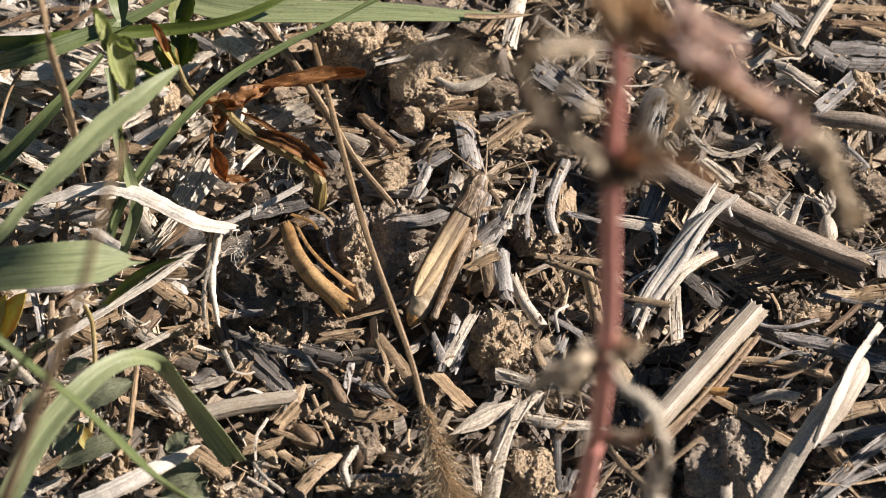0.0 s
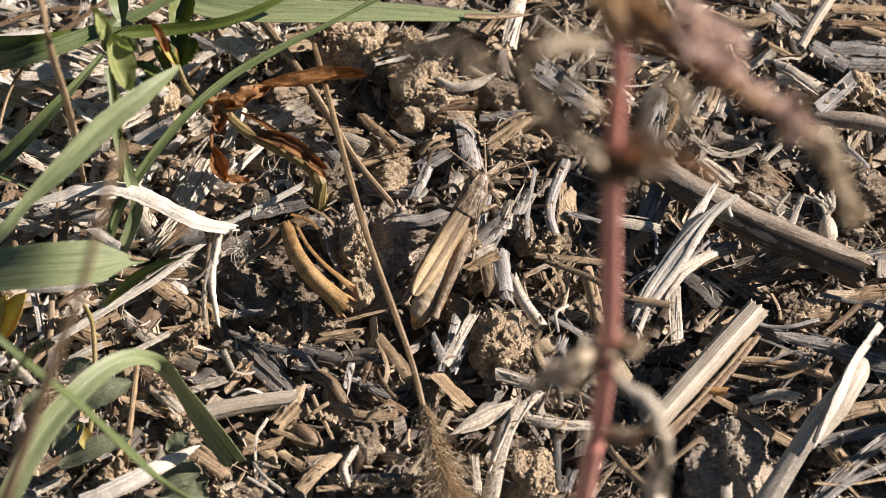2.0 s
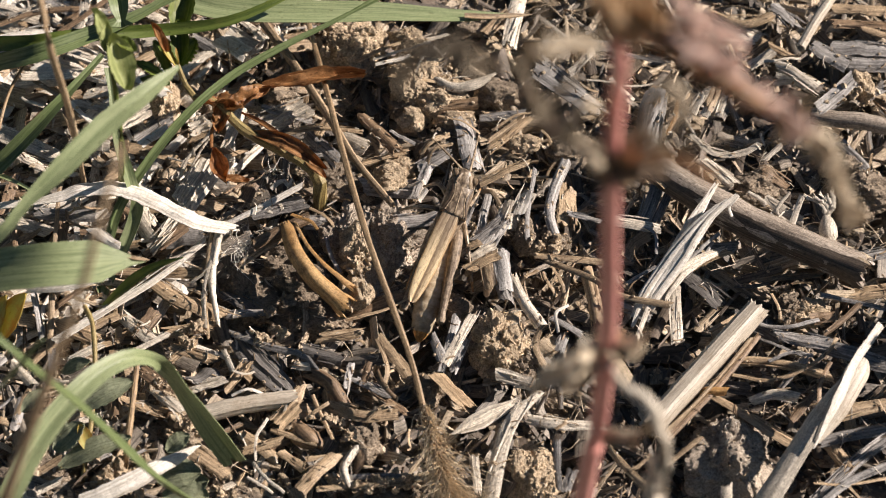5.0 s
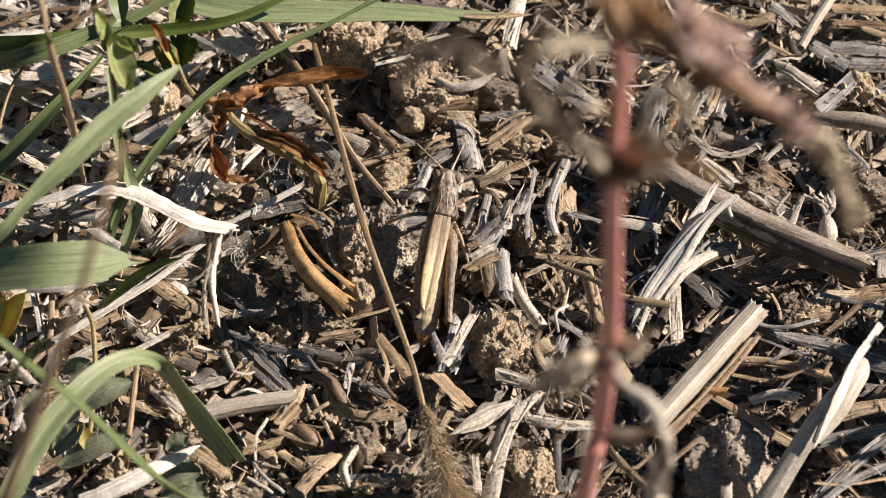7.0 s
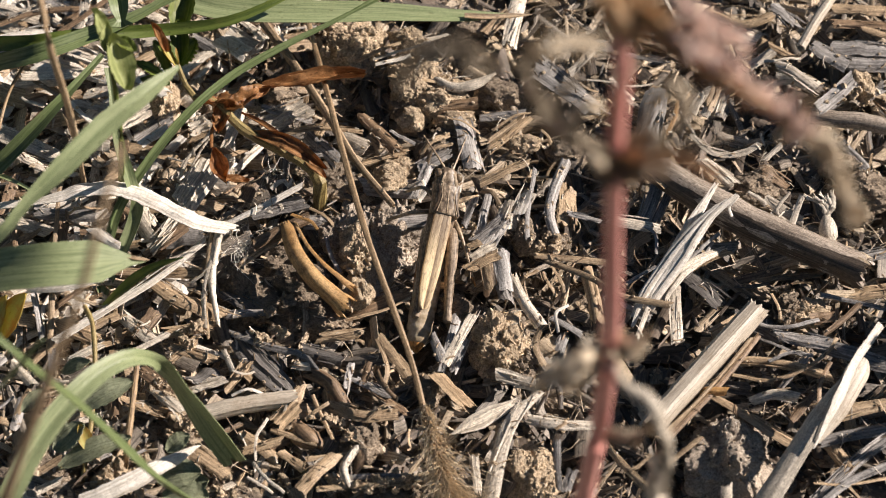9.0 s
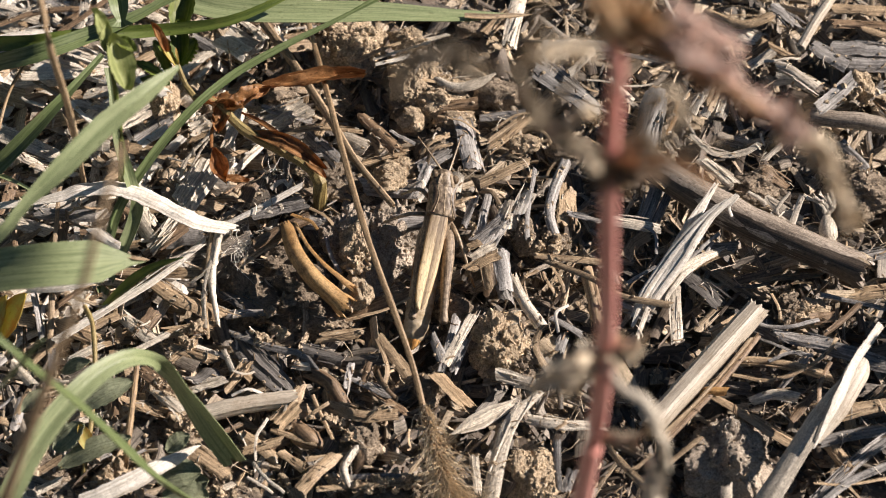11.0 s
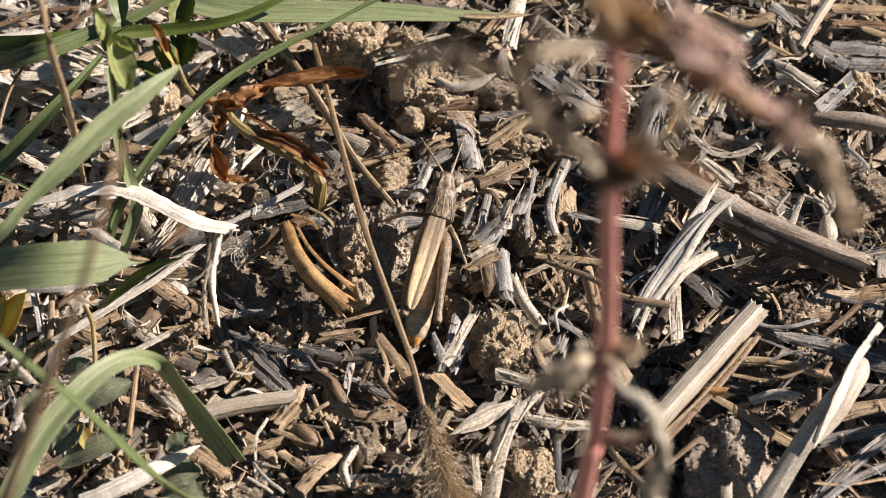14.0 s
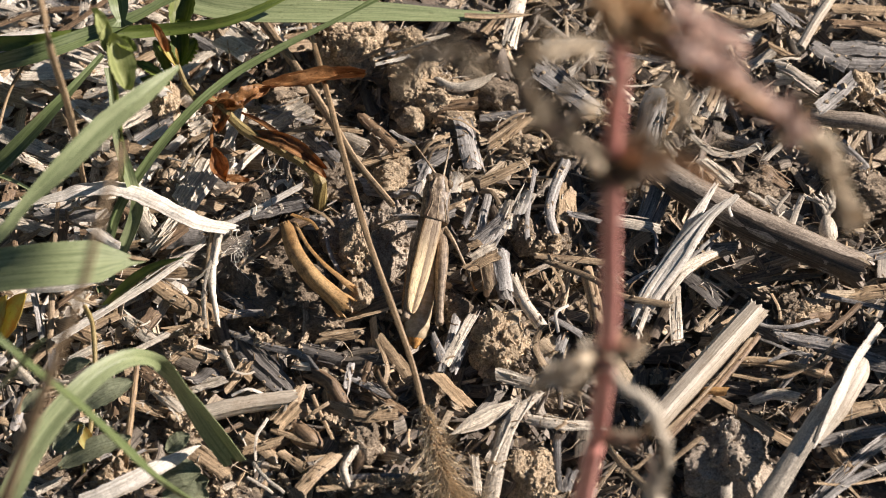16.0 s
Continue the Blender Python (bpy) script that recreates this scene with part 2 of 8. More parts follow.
def tube_geo(pts, radii, seed, nseg=14, sides=12, hollow=True, rough=0.03, flat=1.0, cut=None):
    """A round stem or stalk with broken, hollow ends."""
    g = np.random.RandomState(seed)
    c = smooth_path(pts, nseg)
    t, s, n = frames_along(c)
    r = np.interp(np.linspace(0, 1, nseg + 1), np.linspace(0, 1, len(radii)), radii)
    length = np.linalg.norm(np.diff(c, axis=0), axis=1).sum()
    rings = [(c[i], s[i], n[i], r[i] * (1 + g.normal(0, rough)), i / nseg, 0.0) for i in range(nseg + 1)]
    if hollow:
        rings = [(c[0] + t[0] * r[0] * 1.6, s[0], n[0], r[0] * 0.66, 0.03, 0), (c[0], s[0], n[0], r[0] * 0.76, 0, 0.35)] + [(*q[:5], 0.35 if k in (0, nseg) else 0) for k, q in enumerate(rings)]
        rings += [(c[-1], s[-1], n[-1], r[-1] * 0.76, 1, 0.35), (c[-1] - t[-1] * r[-1] * 1.6, s[-1], n[-1], r[-1] * 0.66, 0.97, 0)]
    ang = np.linspace(0, 2 * np.pi, sides, endpoint=False)
    lobes = 1 + g.normal(0, rough, sides)
    if cut is not None:
        lean = np.cos(ang - radians(cut[0]))
        lobes = np.where(lean * lobes > cut[1], cut[1] / np.maximum(lean, 0.05), lobes)
    torn = g.uniform(-1, 1, (2, sides))
    verts, uv = [], []
    u0, v0 = g.uniform(0, 900, 2)
    for q, (o, si, no, ra, f, j) in enumerate(rings):
        ti = np.cross(no, si) * (-1)
        first = q < len(rings) / 2
        for b in range(sides):
            verts.append(o + (si * np.cos(ang[b]) + no * np.sin(ang[b]) * flat) * ra * lobes[b] + (t[0] if first else t[-1]) * (torn[0 if first else 1][b] * ra * j))
            uv.append((u0 + f * length, v0 + abs(ang[b] - np.pi) * ra))
    faces = []
    for q in range(len(rings) - 1):
        for b in range(sides):
            d = (b + 1) % sides
            faces.append((q * sides + b, q * sides + d, (q + 1) * sides + d, (q + 1) * sides + b))
    faces.append(tuple(range(sides))[::-1])
    faces.append(tuple((len(rings) - 1) * sides + b for b in range(sides)))
    return np.array(verts), faces, np.array(uv)


def sheath_geo(pts, radii, seed, open_from, open_to, nseg=40, sides=22, thick=0.14):
    """A rolled sheath of leaf, open along one side, with torn ends; the angles run from its side to its top."""
    g = np.random.RandomState(seed)
    c = smooth_path(pts, nseg)
    t, s, n = frames_along(c)
    r = np.interp(np.linspace(0, 1, nseg + 1), np.linspace(0, 1, len(radii)), radii)
    length = np.linalg.norm(np.diff(c, axis=0), axis=1).sum()
    k = sides + 1
    lip = np.cumsum(g.normal(0, 0.05, (nseg + 1, 2)), axis=0)
    torn = g.uniform(-0.5, 0.5, (2, k)) + np.array([[-0.3], [0.5]]) * (g.rand(2, k) < 0.3)
    top, low, uv = [], [], []
    for i in range(nseg + 1):
        ang = np.radians(np.linspace(open_from, open_to, k)) + np.linspace(lip[i, 0], lip[i, 1], k)
        for j in range(k):
            d = s[i] * np.cos(ang[j]) + n[i] * np.sin(ang[j])
            ra = r[i] * (1 + 0.03 * math.sin(3 * ang[j] + i * 0.15) + (0.22 * (i - nseg + 4) / 4 if i > nseg - 4 else 0))
            o = c[i] + d * ra + (t[0] * torn[0, j] if i == 0 else t[-1] * torn[1, j] if i == nseg else 0)
            top.append(o)
            low.append(o - d * thick)
            uv.append((i / nseg * length, ang[j] * r[i]))
    m = len(top)
    faces = []
    for i in range(nseg):
        for j in range(sides):
            o = i * k + j
            faces += [(o, o + k, o + k + 1, o + 1), (m + o, m + o + 1, m + o + k + 1, m + o + k)]
        o = i * k
        faces += [(o, m + o, m + o + k, o + k), (o + sides, o + sides + k, m + o + sides + k, m + o + sides)]
    for j in range(sides):
        o = nseg * k + j
        faces += [(j, j + 1, m + j + 1, m + j), (o, m + o, m + o + 1, o + 1)]
    uv = np.array(uv) + g.uniform(0, 300, 2)
    return np.array(top + low), faces, np.vstack([uv, uv + 0.4])


def mesh_of(name, geos, material, smooth=True):
    """One mesh from pieces in millimetres."""
    verts, faces, uvs, base = [], [], [], 0
    for v, f, u in geos:
        verts.append(v)
        uvs.append(u)
        faces += [tuple(i + base for i in q) for q in f]
        base += len(v)
    me = bpy.data.meshes.new(name)
    me.from_pydata((np.vstack(verts) * MM).tolist(), [], faces)
    layer = me.uv_layers.new(name="UVMap")
    loops = np.empty(len(me.loops), dtype=np.int32)
    me.loops.foreach_get("vertex_index", loops)
    layer.data.foreach_set("uv", np.vstack(uvs)[loops].astype(np.float32).ravel())
    me.materials.append(material)
    if smooth:
        me.polygons.foreach_set("use_smooth", np.ones(len(me.polygons), dtype=bool))
        me.set_sharp_from_angle(angle=radians(40))
    me.update()
    return me


def part(name, geos, material, parent, label="", at=(0, 0, 0)):
    """One mesh under a thing or part; at: its pivot in the parent's space, in millimetres."""
    geos = [(v - np.array(at, float), f, u) for v, f, u in geos]
    ob = new(name, mesh_of(name, geos, material))
    ob.parent = parent
    ob.location = Vector(at) * MM
    return tagged(ob, label) if label else ob


def thing(name, geos, material, origin, label, category, group="", kind=""):
    geos = [(v - np.array(origin, float), f, u) for v, f, u in geos]
    ob = new(name, mesh_of(name, geos, material))
    ob.location = Vector(origin) * MM
    return tagged(ob, label, category, group, kind)


LOOKS = {
    "white": "sun-bleached whitish", "bleached": "bright bleached white", "tan": "pale tan", "grey": "weathered grey", "brown": "brown", "dark": "dark grey rotting",
    "orange": "orange-brown", "husk": "ochre", "pale": "pale straw-coloured", "bark": "grey-brown woody", "reed": "dry tan",
    "stem_yellow": "yellowish-brown", "green": "fresh green", "pale_green": "light green sunlit",
}
WORDS = {
    "straw_chip": ("split straw chip lying on crumbly soil", "straw"), "straw_strip": ("narrow curved straw strip among the litter", "straw"),
    "straw_fibre": ("thin straw fibre on top of the litter", "straw"), "straw_stalk_piece": ("thin standing straw stub in the litter", "straw"),
    "dry_leaf": ("torn dry leaf resting on straw litter", "dry leaf"), "straw_stalk": ("broken hollow stalk lying on the litter", "stalk"),
    "grass_blade": ("long grass blade rising from the soil", "grass blade"), "grass_stem": ("thin bent grass stem above the litter", "grass stem"),
    "dry_stem": ("slender dry plant stem standing in the litter", "stem"),
}


def words(name, colour):
    text, category = WORDS[name]
    return LOOKS[colour] + " " + text, category


def slivers(pts, w, seed, most=4):
    """Splinters that have come loose along a strip's edges and ends."""
    g = np.random.RandomState(seed + 31)
    c = smooth_path(pts, 12)
    t, s, n = frames_along(c)
    out = []
    for k in range(g.randint(most // 2, most + 1)):
        i = g.randint(0, 7)
        j = min(12, i + g.randint(4, 8))
        side = g.uniform(-0.55, 0.55) * w
        a, b = c[i] + s[i] * side + n[i] * 0.12, c[j] + s[j] * side * g.uniform(0.8, 1.3) + n[j] * g.uniform(0.08, 0.45)
        if g.rand() < 0.5:
            b = b + t[j] * g.uniform(0, 0.8) * w
        out.append(strip_geo([a, (a + b) / 2 + n[i] * 0.05, b], min(0.22, w * g.uniform(0.07, 0.2)), seed * 7 + k, nseg=5, ncross=2, wave=0.1, taper=(0.5, 0.3)))
    return out


def strip(name, colour, w, pts, seed, parent=None, **o):
    o.setdefault("ncross", 10 if w > 1.6 else 6)
    if name == "straw_fibre":
        o.setdefault("jag", 0.2)
        o.setdefault("wave", 0.12)
    origin = np.array(pts[0], float)
    text, category = words(name, colour)
    geos = [strip_geo(pts, w, seed, **o)]
    if w > 0.8 and (name != "dry_leaf" or o.get("ribs", 0) > 0.15):
        geos += slivers(pts, w, seed, 9 if name == "dry_leaf" else 4)
    return thing(name, geos, MATS[colour], origin, text, category, "straw litter")


def stalk(name, colour, w, pts, seed, taper=(1, 1), cut=None):
    text, category = words(name, colour)
    n = 22 if len(pts) > 4 else 14
    origin = np.array(pts[0], float)
    ob = thing(name, [tube_geo(pts, [w / 2 * taper[0], w / 2, w / 2 * taper[1]], seed, n, 30 if w > 1.5 else 10, cut=cut)], MATS[colour], origin, text, category, "stalks and stems")
    if w > 1.2:
        g = np.random.RandomState(seed + 5)
        c = smooth_path(pts, 20) - origin
        t, s, u = frames_along(c)
        for k, way, size in ((0, -1, taper[0]), (20, 1, taper[1])):
            frays = []
            for q in range(6):
                b = g.uniform(0, 6.28)
                r = (s[k] * np.cos(b) + u[k] * np.sin(b)) * w / 2 * size * g.uniform(0.8, 1.02)
                o = c[k] + r - t[k] * way * w * 0.35
                e = o + t[k] * way * w * g.uniform(0.3, 0.5) + r * g.uniform(-0.2, 0.1)
                frays.append(strip_geo([o, (o + e) / 2, e], w * g.uniform(0.06, 0.2), seed * 11 + q + k, nseg=4, ncross=2, taper=(0.8, 0.3), wave=0.1))
            part("frayed_end", frays, MATS["litter_pale"], ob, "pale frayed broken end")
    return ob


def frayed(colour, w, pts, count, seed, label, profile):
    """A dead leaf split lengthwise into strands that lie side by side and come loose at the ends."""
    g = np.random.RandomState(seed)
    c = smooth_path(pts, 16)
    t, s, n = frames_along(c)
    wide = np.interp(np.linspace(0, 1, 17), [q[0] for q in profile], [q[1] for q in profile]) * w
    geos = []
    for k in range(count):
        f = (k + 0.5) / count - 0.5
        a, b = g.randint(0, 3), 17 - g.randint(0, 3)
        loose = np.linspace(0, 1, 17) ** 3 * g.normal(0, 0.06) + np.linspace(1, 0, 17) ** 3 * g.normal(0, 0.05)
        q = c + s * (f * wide + loose * w)[:, None] + n * (0.2 * (0.25 - f * f) * w + np.cumsum(g.normal(0, 0.012, 17)) + g.uniform(0, 0.08))[:, None]
        geos.append(strip_geo(q[a:b:2], w / count * g.uniform(1.7, 2.6), seed * 50 + k, nseg=18, ncross=3, ragged=0.06, curl=0.15, roll=g.normal(0.5, 0.2), taper=(0.5, 0.8), jag=0.8, wave=0.03, thick=0.08))
    return thing("dry_leaf", geos, MATS[colour], np.array(pts[0]), label, "dry leaf", "straw litter")


def tuft_at(name, at, label, category):
    ob = tagged(new(name), label, category, "grass plants")
    ob.location = Vector(at) * MM
    return ob


def stem(parent, colour, w, pts, seed, taper=(1, 1)):
    off = np.array(parent.location) / MM
    q = [np.array(p) - off for p in pts]
    return part("stem", [tube_geo(q, [w / 2 * taper[0], w / 2, w / 2 * taper[1]], seed, 26, 10, hollow=False, rough=0.05)], MATS[colour], parent, at=q[0])


def blade(parent, colour, w, pts, seed, **o):
    off = np.array(parent.location) / MM
    pts = [np.array(p) - off for p in pts]
    o = {"curl": 0.0, "ribs": 0.012, "jag": 0.0, "roll": 0.0, "wave": 0.004, "nseg": 30, "ncross": 10, "thick": 0.18, "points": True, **o}
    return part("blade", [strip_geo(pts, w, seed, **o)], MATS[colour], parent, at=pts[0])


def lump(r, seed, level, rough=0.45):
    """A broken lump of crumbly soil."""
    bm = bmesh.new()
    bmesh.ops.create_icosphere(bm, subdivisions=level, radius=1)
    lumpy = 0.045 if max(r) < 3.2 else 0.03
    shift = Vector((seed * 3.7, seed * 1.9, seed * 5.3))
    for v in bm.verts:
        q = v.co * 1.3 + shift
        d = 1 + rough * noise.noise(q) + 0.3 * rough * noise.noise(q * 2.7)
        if level > 2:
            near, next_near = noise.voronoi(q * 2.2)[0][:2]
            d += 0.17 * (noise.turbulence(q * 1.9, 5, True) - 0.6) - 0.07 * math.exp(-14 * (next_near - near))
            near, next_near = noise.voronoi(q * 6.5)[0][:2]
            d += 0.5 * lumpy * (0.4 - near) + 0.045 * noise.noise(q * 11) + 0.04 * noise.noise(q * 23) + 0.03 * noise.noise(q * 47)
        v.co = v.co * d
    verts = np.array([v.co[:] for v in bm.verts]) * np.array(r)
    faces = [tuple(v.index for v in f.verts) for f in bm.faces]
    bm.free()
    return verts, faces, verts[:, :2].copy()


CRUMBS = [lump((1, 0.9, 0.8), 70 + k, 1, 0.9) for k in range(8)]


def crumb_cover(v, seed, count, size):
    """Small crumbs and grains sitting on a lump's surface."""
    g = np.random.RandomState(seed)
    out = []
    for i in range(count):
        c = v[g.randint(0, len(v))]
        r = size * (0.35 + g.gamma(1.6, 0.35))
        cv, cf, cu = CRUMBS[g.randint(0, 8)]
        q = np.linalg.qr(g.normal(0, 1, (3, 3)))[0]
        out.append(((cv * r) @ q + c * 1.01, cf, cu + g.uniform(0, 50, 2)))
    return out


def clod(at, r, seed, colour="soil"):
    v, f, u = lump(r, seed, 6 if max(r) > 3.4 else 5 if max(r) > 1.8 else 4)
    text = "pale dry crumbly soil clod" if colour == "pale" else "grey cracked soil clod among straw" if colour == "grey" else "grey-brown crumbly soil clod half sunk in litter"
    material = MATS["soil" if colour == "soil" else "clod_" + colour]
    ob = thing("soil_clod", [(v + np.array(at), f, u)], material, at, text, "soil clod", "soil clods")
    cover = new("crumb_layer", mesh_of("crumb_layer", crumb_cover(v, seed, int(60 + 75 * max(r)), 0.075), material, smooth=False))
    cover.parent = ob
    return ob


# ---- ground ----
def ground_height(x, y):
    z = -2.2 + 1.4 * noise.noise(Vector((x / 11, y / 11, 0.3))) + 0.8 * noise.noise(Vector((x / 3.3, y / 3.3, 4))) + 0.35 * noise.noise(Vector((x, y, 9)))
    hollow = math.exp(-(((x + 3.2) / 4.0) ** 2 + ((y + 13.0) / 4.0) ** 2))
    return z - 2.6 * hollow


def axis(inner, step):
    a = np.arange(0, inner + step / 2, step)
    b = inner * np.power(40000 / inner, np.linspace(0, 1, 44))[1:]
    half = np.concatenate([a, b])
    return np.concatenate([-half[:0:-1], half])


def build_ground():
    xs, ys = axis(68, 0.5), axis(56, 0.5)
    verts = np.array([(x, y, ground_height(x, y)) for x in xs for y in ys])
    k = len(ys)
    faces = [(i * k + j, (i + 1) * k + j, (i + 1) * k + j + 1, i * k + j + 1) for i in range(len(xs) - 1) for j in range(k - 1)]
    ob = new("ground", mesh_of("ground", [(verts, faces, verts[:, :2].copy())], MATS["soil"]))
    tagged(ob, "dry crumbly brown field soil under straw litter", "soil", kind="structure")


HOLE = (-3.3, -12.6)


def build_litter():
    g = np.random.RandomState(7)
    geos = {"litter": [], "litter_pale": [], "litter_dark": [], "white": []}
    # the third mix has more dark bits, imitating shade over the right front
    mixes = (("white", "litter_pale", "litter_pale", "litter", "white"), ("litter", "litter", "litter_pale", "litter_pale", "litter_dark"), ("litter", "litter_dark", "litter_pale", "litter_dark", "litter_dark"))
    for i in range(9500):
        far = i >= 7600
        x, y = (g.uniform(-62, 62), g.uniform(-46, 50)) if not far else (g.normal(0, 130), g.normal(0, 130))
        length, w = g.gamma(2.0, 1.5) + 0.9, g.gamma(1.7, 0.42) + 0.14
        if far:
            length, w = length * 1.6, w * 1.6
        a, lean = g.uniform(0, np.pi), g.normal(0, 0.28)
        z = ground_height(x, y) + g.uniform(0.1, 2.0)
        if x < -24:
            z += 0.9
        if math.hypot(x - HOLE[0], y - HOLE[1]) < 3.4:
            continue
        d = np.array([np.cos(a), np.sin(a), lean]) * length / 2
        bend = np.array([-np.sin(a), np.cos(a), 0.4]) * g.normal(0, 0.06) * length
        c = np.array([x, y, z])
        geos[mixes[0 if x + g.normal(0, 6) < -24 and y > g.normal(-10, 4) else 2 if x > 12 and y < g.normal(-8, 6) else 1][g.randint(0, 5)]].append(strip_geo([c - d, c + bend, c + d], w, 5000 + i, curl=g.uniform(0, 0.4), nseg=4, ncross=3, jag=0.5, wave=0.04, roll=g.normal(0, 0.6)))
    for key, text in (("litter", "loose greyish chopped straw litter covering the soil"), ("litter_pale", "loose pale chaff scattered over the soil"), ("litter_dark", "dark rotting straw bits between the litter, set thicker at the right to imitate shade"), ("white", "sun-bleached white straw bits under the grass")):
        ob = new("straw_litter", mesh_of("straw_litter", geos[key], MATS["bleached" if key == "white" else key]))
        tagged(ob, text, "straw litter", kind="stuff")
    upper = {"white": [], "tan": [], "bleached": [], "brown": [], "grey": []}
    for i in range(420):
        x, y = g.uniform(-56, -14), g.uniform(-38, 40)
        if x + g.normal(0, 6) > -20 or math.hypot(x + 19, y + 4) < 11:
            continue
        length, w, a = g.gamma(2.4, 1.3) + 1.2, g.gamma(2.0, 0.34) + 0.25, g.normal(0.3, 0.8)
        c = np.array([x, y, ground_height(x, y) + g.uniform(2.2, 3.8)])
        d = np.array([np.cos(a), np.sin(a), g.normal(0, 0.12)]) * length / 2
        colour = (("white", "tan", "bleached", "tan", "brown") if y > -10 else ("tan", "brown", "tan", "white", "grey"))[g.randint(0, 5)]
        pts, shape = [c - d, c + np.array([0, 0, g.normal(0, 0.04) * length]), c + d], {"curl": g.uniform(0, 0.25), "jag": 0.8, "wave": 0.03, "roll": g.normal(-0.1, 0.3)}
        if i % 5 == 0:
            strip("straw_chip", colour, round(w, 2), pts, 90000 + i, **shape)
        else:
            upper[colour].append(strip_geo(pts, w, 90000 + i, nseg=6, ncross=5, **shape))
    for key in upper:
        ob = new("straw_litter", mesh_of("straw_litter", upper[key], MATS[key]))
        tagged(ob, LOOKS[key] + " split straw lying loose over the litter", "straw litter", kind="stuff")
    bits = []
    for i in range(3200):
        x, y = g.uniform(-60, 60), g.uniform(-44, 48)
        if math.hypot(x - HOLE[0], y - HOLE[1]) < 3.8 or noise.noise(Vector((x / 7, y / 7, 33))) < g.uniform(-0.5, 0.3):
            continue
        length, a = g.gamma(2.2, 0.55) + 0.4, g.uniform(0, 6.28)
        o = np.array([x, y, ground_height(x, y) + g.uniform(0.9, 2.6)])
        d = np.array([np.cos(a), np.sin(a), g.normal(0, 0.3)]) * length
        s = np.array([-np.sin(a), np.cos(a), 0.4]) * g.normal(0, 0.12) * length
        bits.append(strip_geo([o, o + d * 0.5 + s, o + d], g.uniform(0.1, 0.42), 40000 + i, curl=g.uniform(0, 0.5), nseg=3, ncross=2, jag=0.9, wave=0.1, roll=g.normal(0, 0.8)))
    ob = new("straw_chaff", mesh_of("straw_chaff", bits, MATS["tan"]))
    tagged(ob, "tiny broken golden chaff strewn over the litter", "chaff", kind="stuff")
    fibres = []
    for i in range(1000):
        x, y = g.uniform(-60, 60), g.uniform(-44, 48)
        if math.hypot(x - HOLE[0], y - HOLE[1]) < 3.4:
            continue
        ln, t = g.gamma(2.5, 1.6) + 1, g.uniform(0, 6.28)
        o = np.array([x, y, ground_height(x, y) + g.uniform(0.8, 2.8)])
        d, s = np.array([np.cos(t), np.sin(t), g.normal(0, 0.2)]) * ln, np.array([-np.sin(t), np.cos(t), g.normal(0, 0.3)]) * ln * g.normal(0, 0.25)
        fibres.append(tube_geo([o, o + d * 0.35 + s, o + d * 0.7 + s * 0.9, o + d], [0.065, 0.035], 20000 + i, 6, 3, hollow=False))
    ob = new("straw_fibres", mesh_of("straw_fibres", fibres, MATS["litter_pale"]))
    tagged(ob, "fine curled straw fibres scattered over the litter", "straw litter", kind="stuff")
    crumbs = []
    for i in range(7000):
        x, y = g.uniform(-60, 60), g.uniform(-45, 48)
        if noise.noise(Vector((x / 9, y / 9, 20))) < g.uniform(-0.4, 0.5):
            continue
        r = 0.06 + g.gamma(1.4, 0.12)
        v, f, u = lump((r, r * 0.9, r * 0.75), i, 2 if r > 0.5 else 1, 0.9)
        crumbs.append((v + np.array([x, y, ground_height(x, y) + g.uniform(0, 1.5)]), f, u))
    ob = new("soil_crumbs", mesh_of("soil_crumbs", crumbs, MATS["soil"], smooth=False))
    tagged(ob, "small dry soil crumbs scattered between the straw", "soil crumbs", kind="stuff")


build_ground()
build_litter()

# split straw, chaff and husks lying on the soil
strip("straw_chip", "white", 1.57, [(-51.8, 30.5, 2.0), (-46.4, 28.4, 2.5)], 100)
strip("straw_chip", "tan", 1.76, [(-49.5, 24.6, 1.0), (-39.7, 23.4, 2.0)], 101)
strip("straw_chip", "white", 2.27, [(-52.1, 15.6, 2.0), (-46.7, 12.9, 2.5), (-42.0, 10.0, 2.0)], 102)
strip("straw_strip", "brown", 0.80, [(-52.3, 29.6, 3.0), (-47.0, 31.0, 4.0), (-40.0, 30.7, 5.0)], 103)
strip("straw_chip", "brown", 0.84, [(-44.8, 29.5, 3.0), (-40.4, 32.5, 4.0)], 104)
strip("straw_chip", "white", 1.11, [(-42.5, 30.8, 2.0), (-40.6, 34.8, 2.0)], 105)
strip("straw_chip", "tan", 1.05, [(-41.3, 19.1, 1.0), (-47.4, 23.6, 2.0)], 106)
strip("straw_chip", "grey", 1.00, [(-42.3, 19.3, 1.5), (-38.5, 14.7, 1.5)], 107)
strip("straw_chip", "grey", 0.71, [(-41.3, 19.7, 1.8), (-37.5, 15.3, 1.5)], 108)
strip("straw_fibre", "white", 0.31, [(-48.7, 19.1, 3.0), (-45.9, 18.5, 2.0)], 109)
strip("straw_chip", "brown", 0.39, [(-42.8, 17.7, 2.0), (-42.1, 11.9, 2.0)], 110)
strip("straw_chip", "tan", 1.37, [(-39.9, 30.0, 1.0), (-45.2, 26.6, 2.0)], 111)
strip("straw_chip", "grey", 1.64, [(-35.3, 14.7, 1.0), (-31.1, 17.7, 2.0)], 112)
strip("straw_chip", "white", 1.12, [(-36.6, 30.0, 1.0), (-33.0, 30.9, 2.0)], 113)
strip("straw_fibre", "white", 0.47, [(-26.0, 16.6, 3.0), (-26.6, 13.8, 3.5), (-29.2, 10.5, 3.0), (-30.3, 6.9, 2.0)], 114)
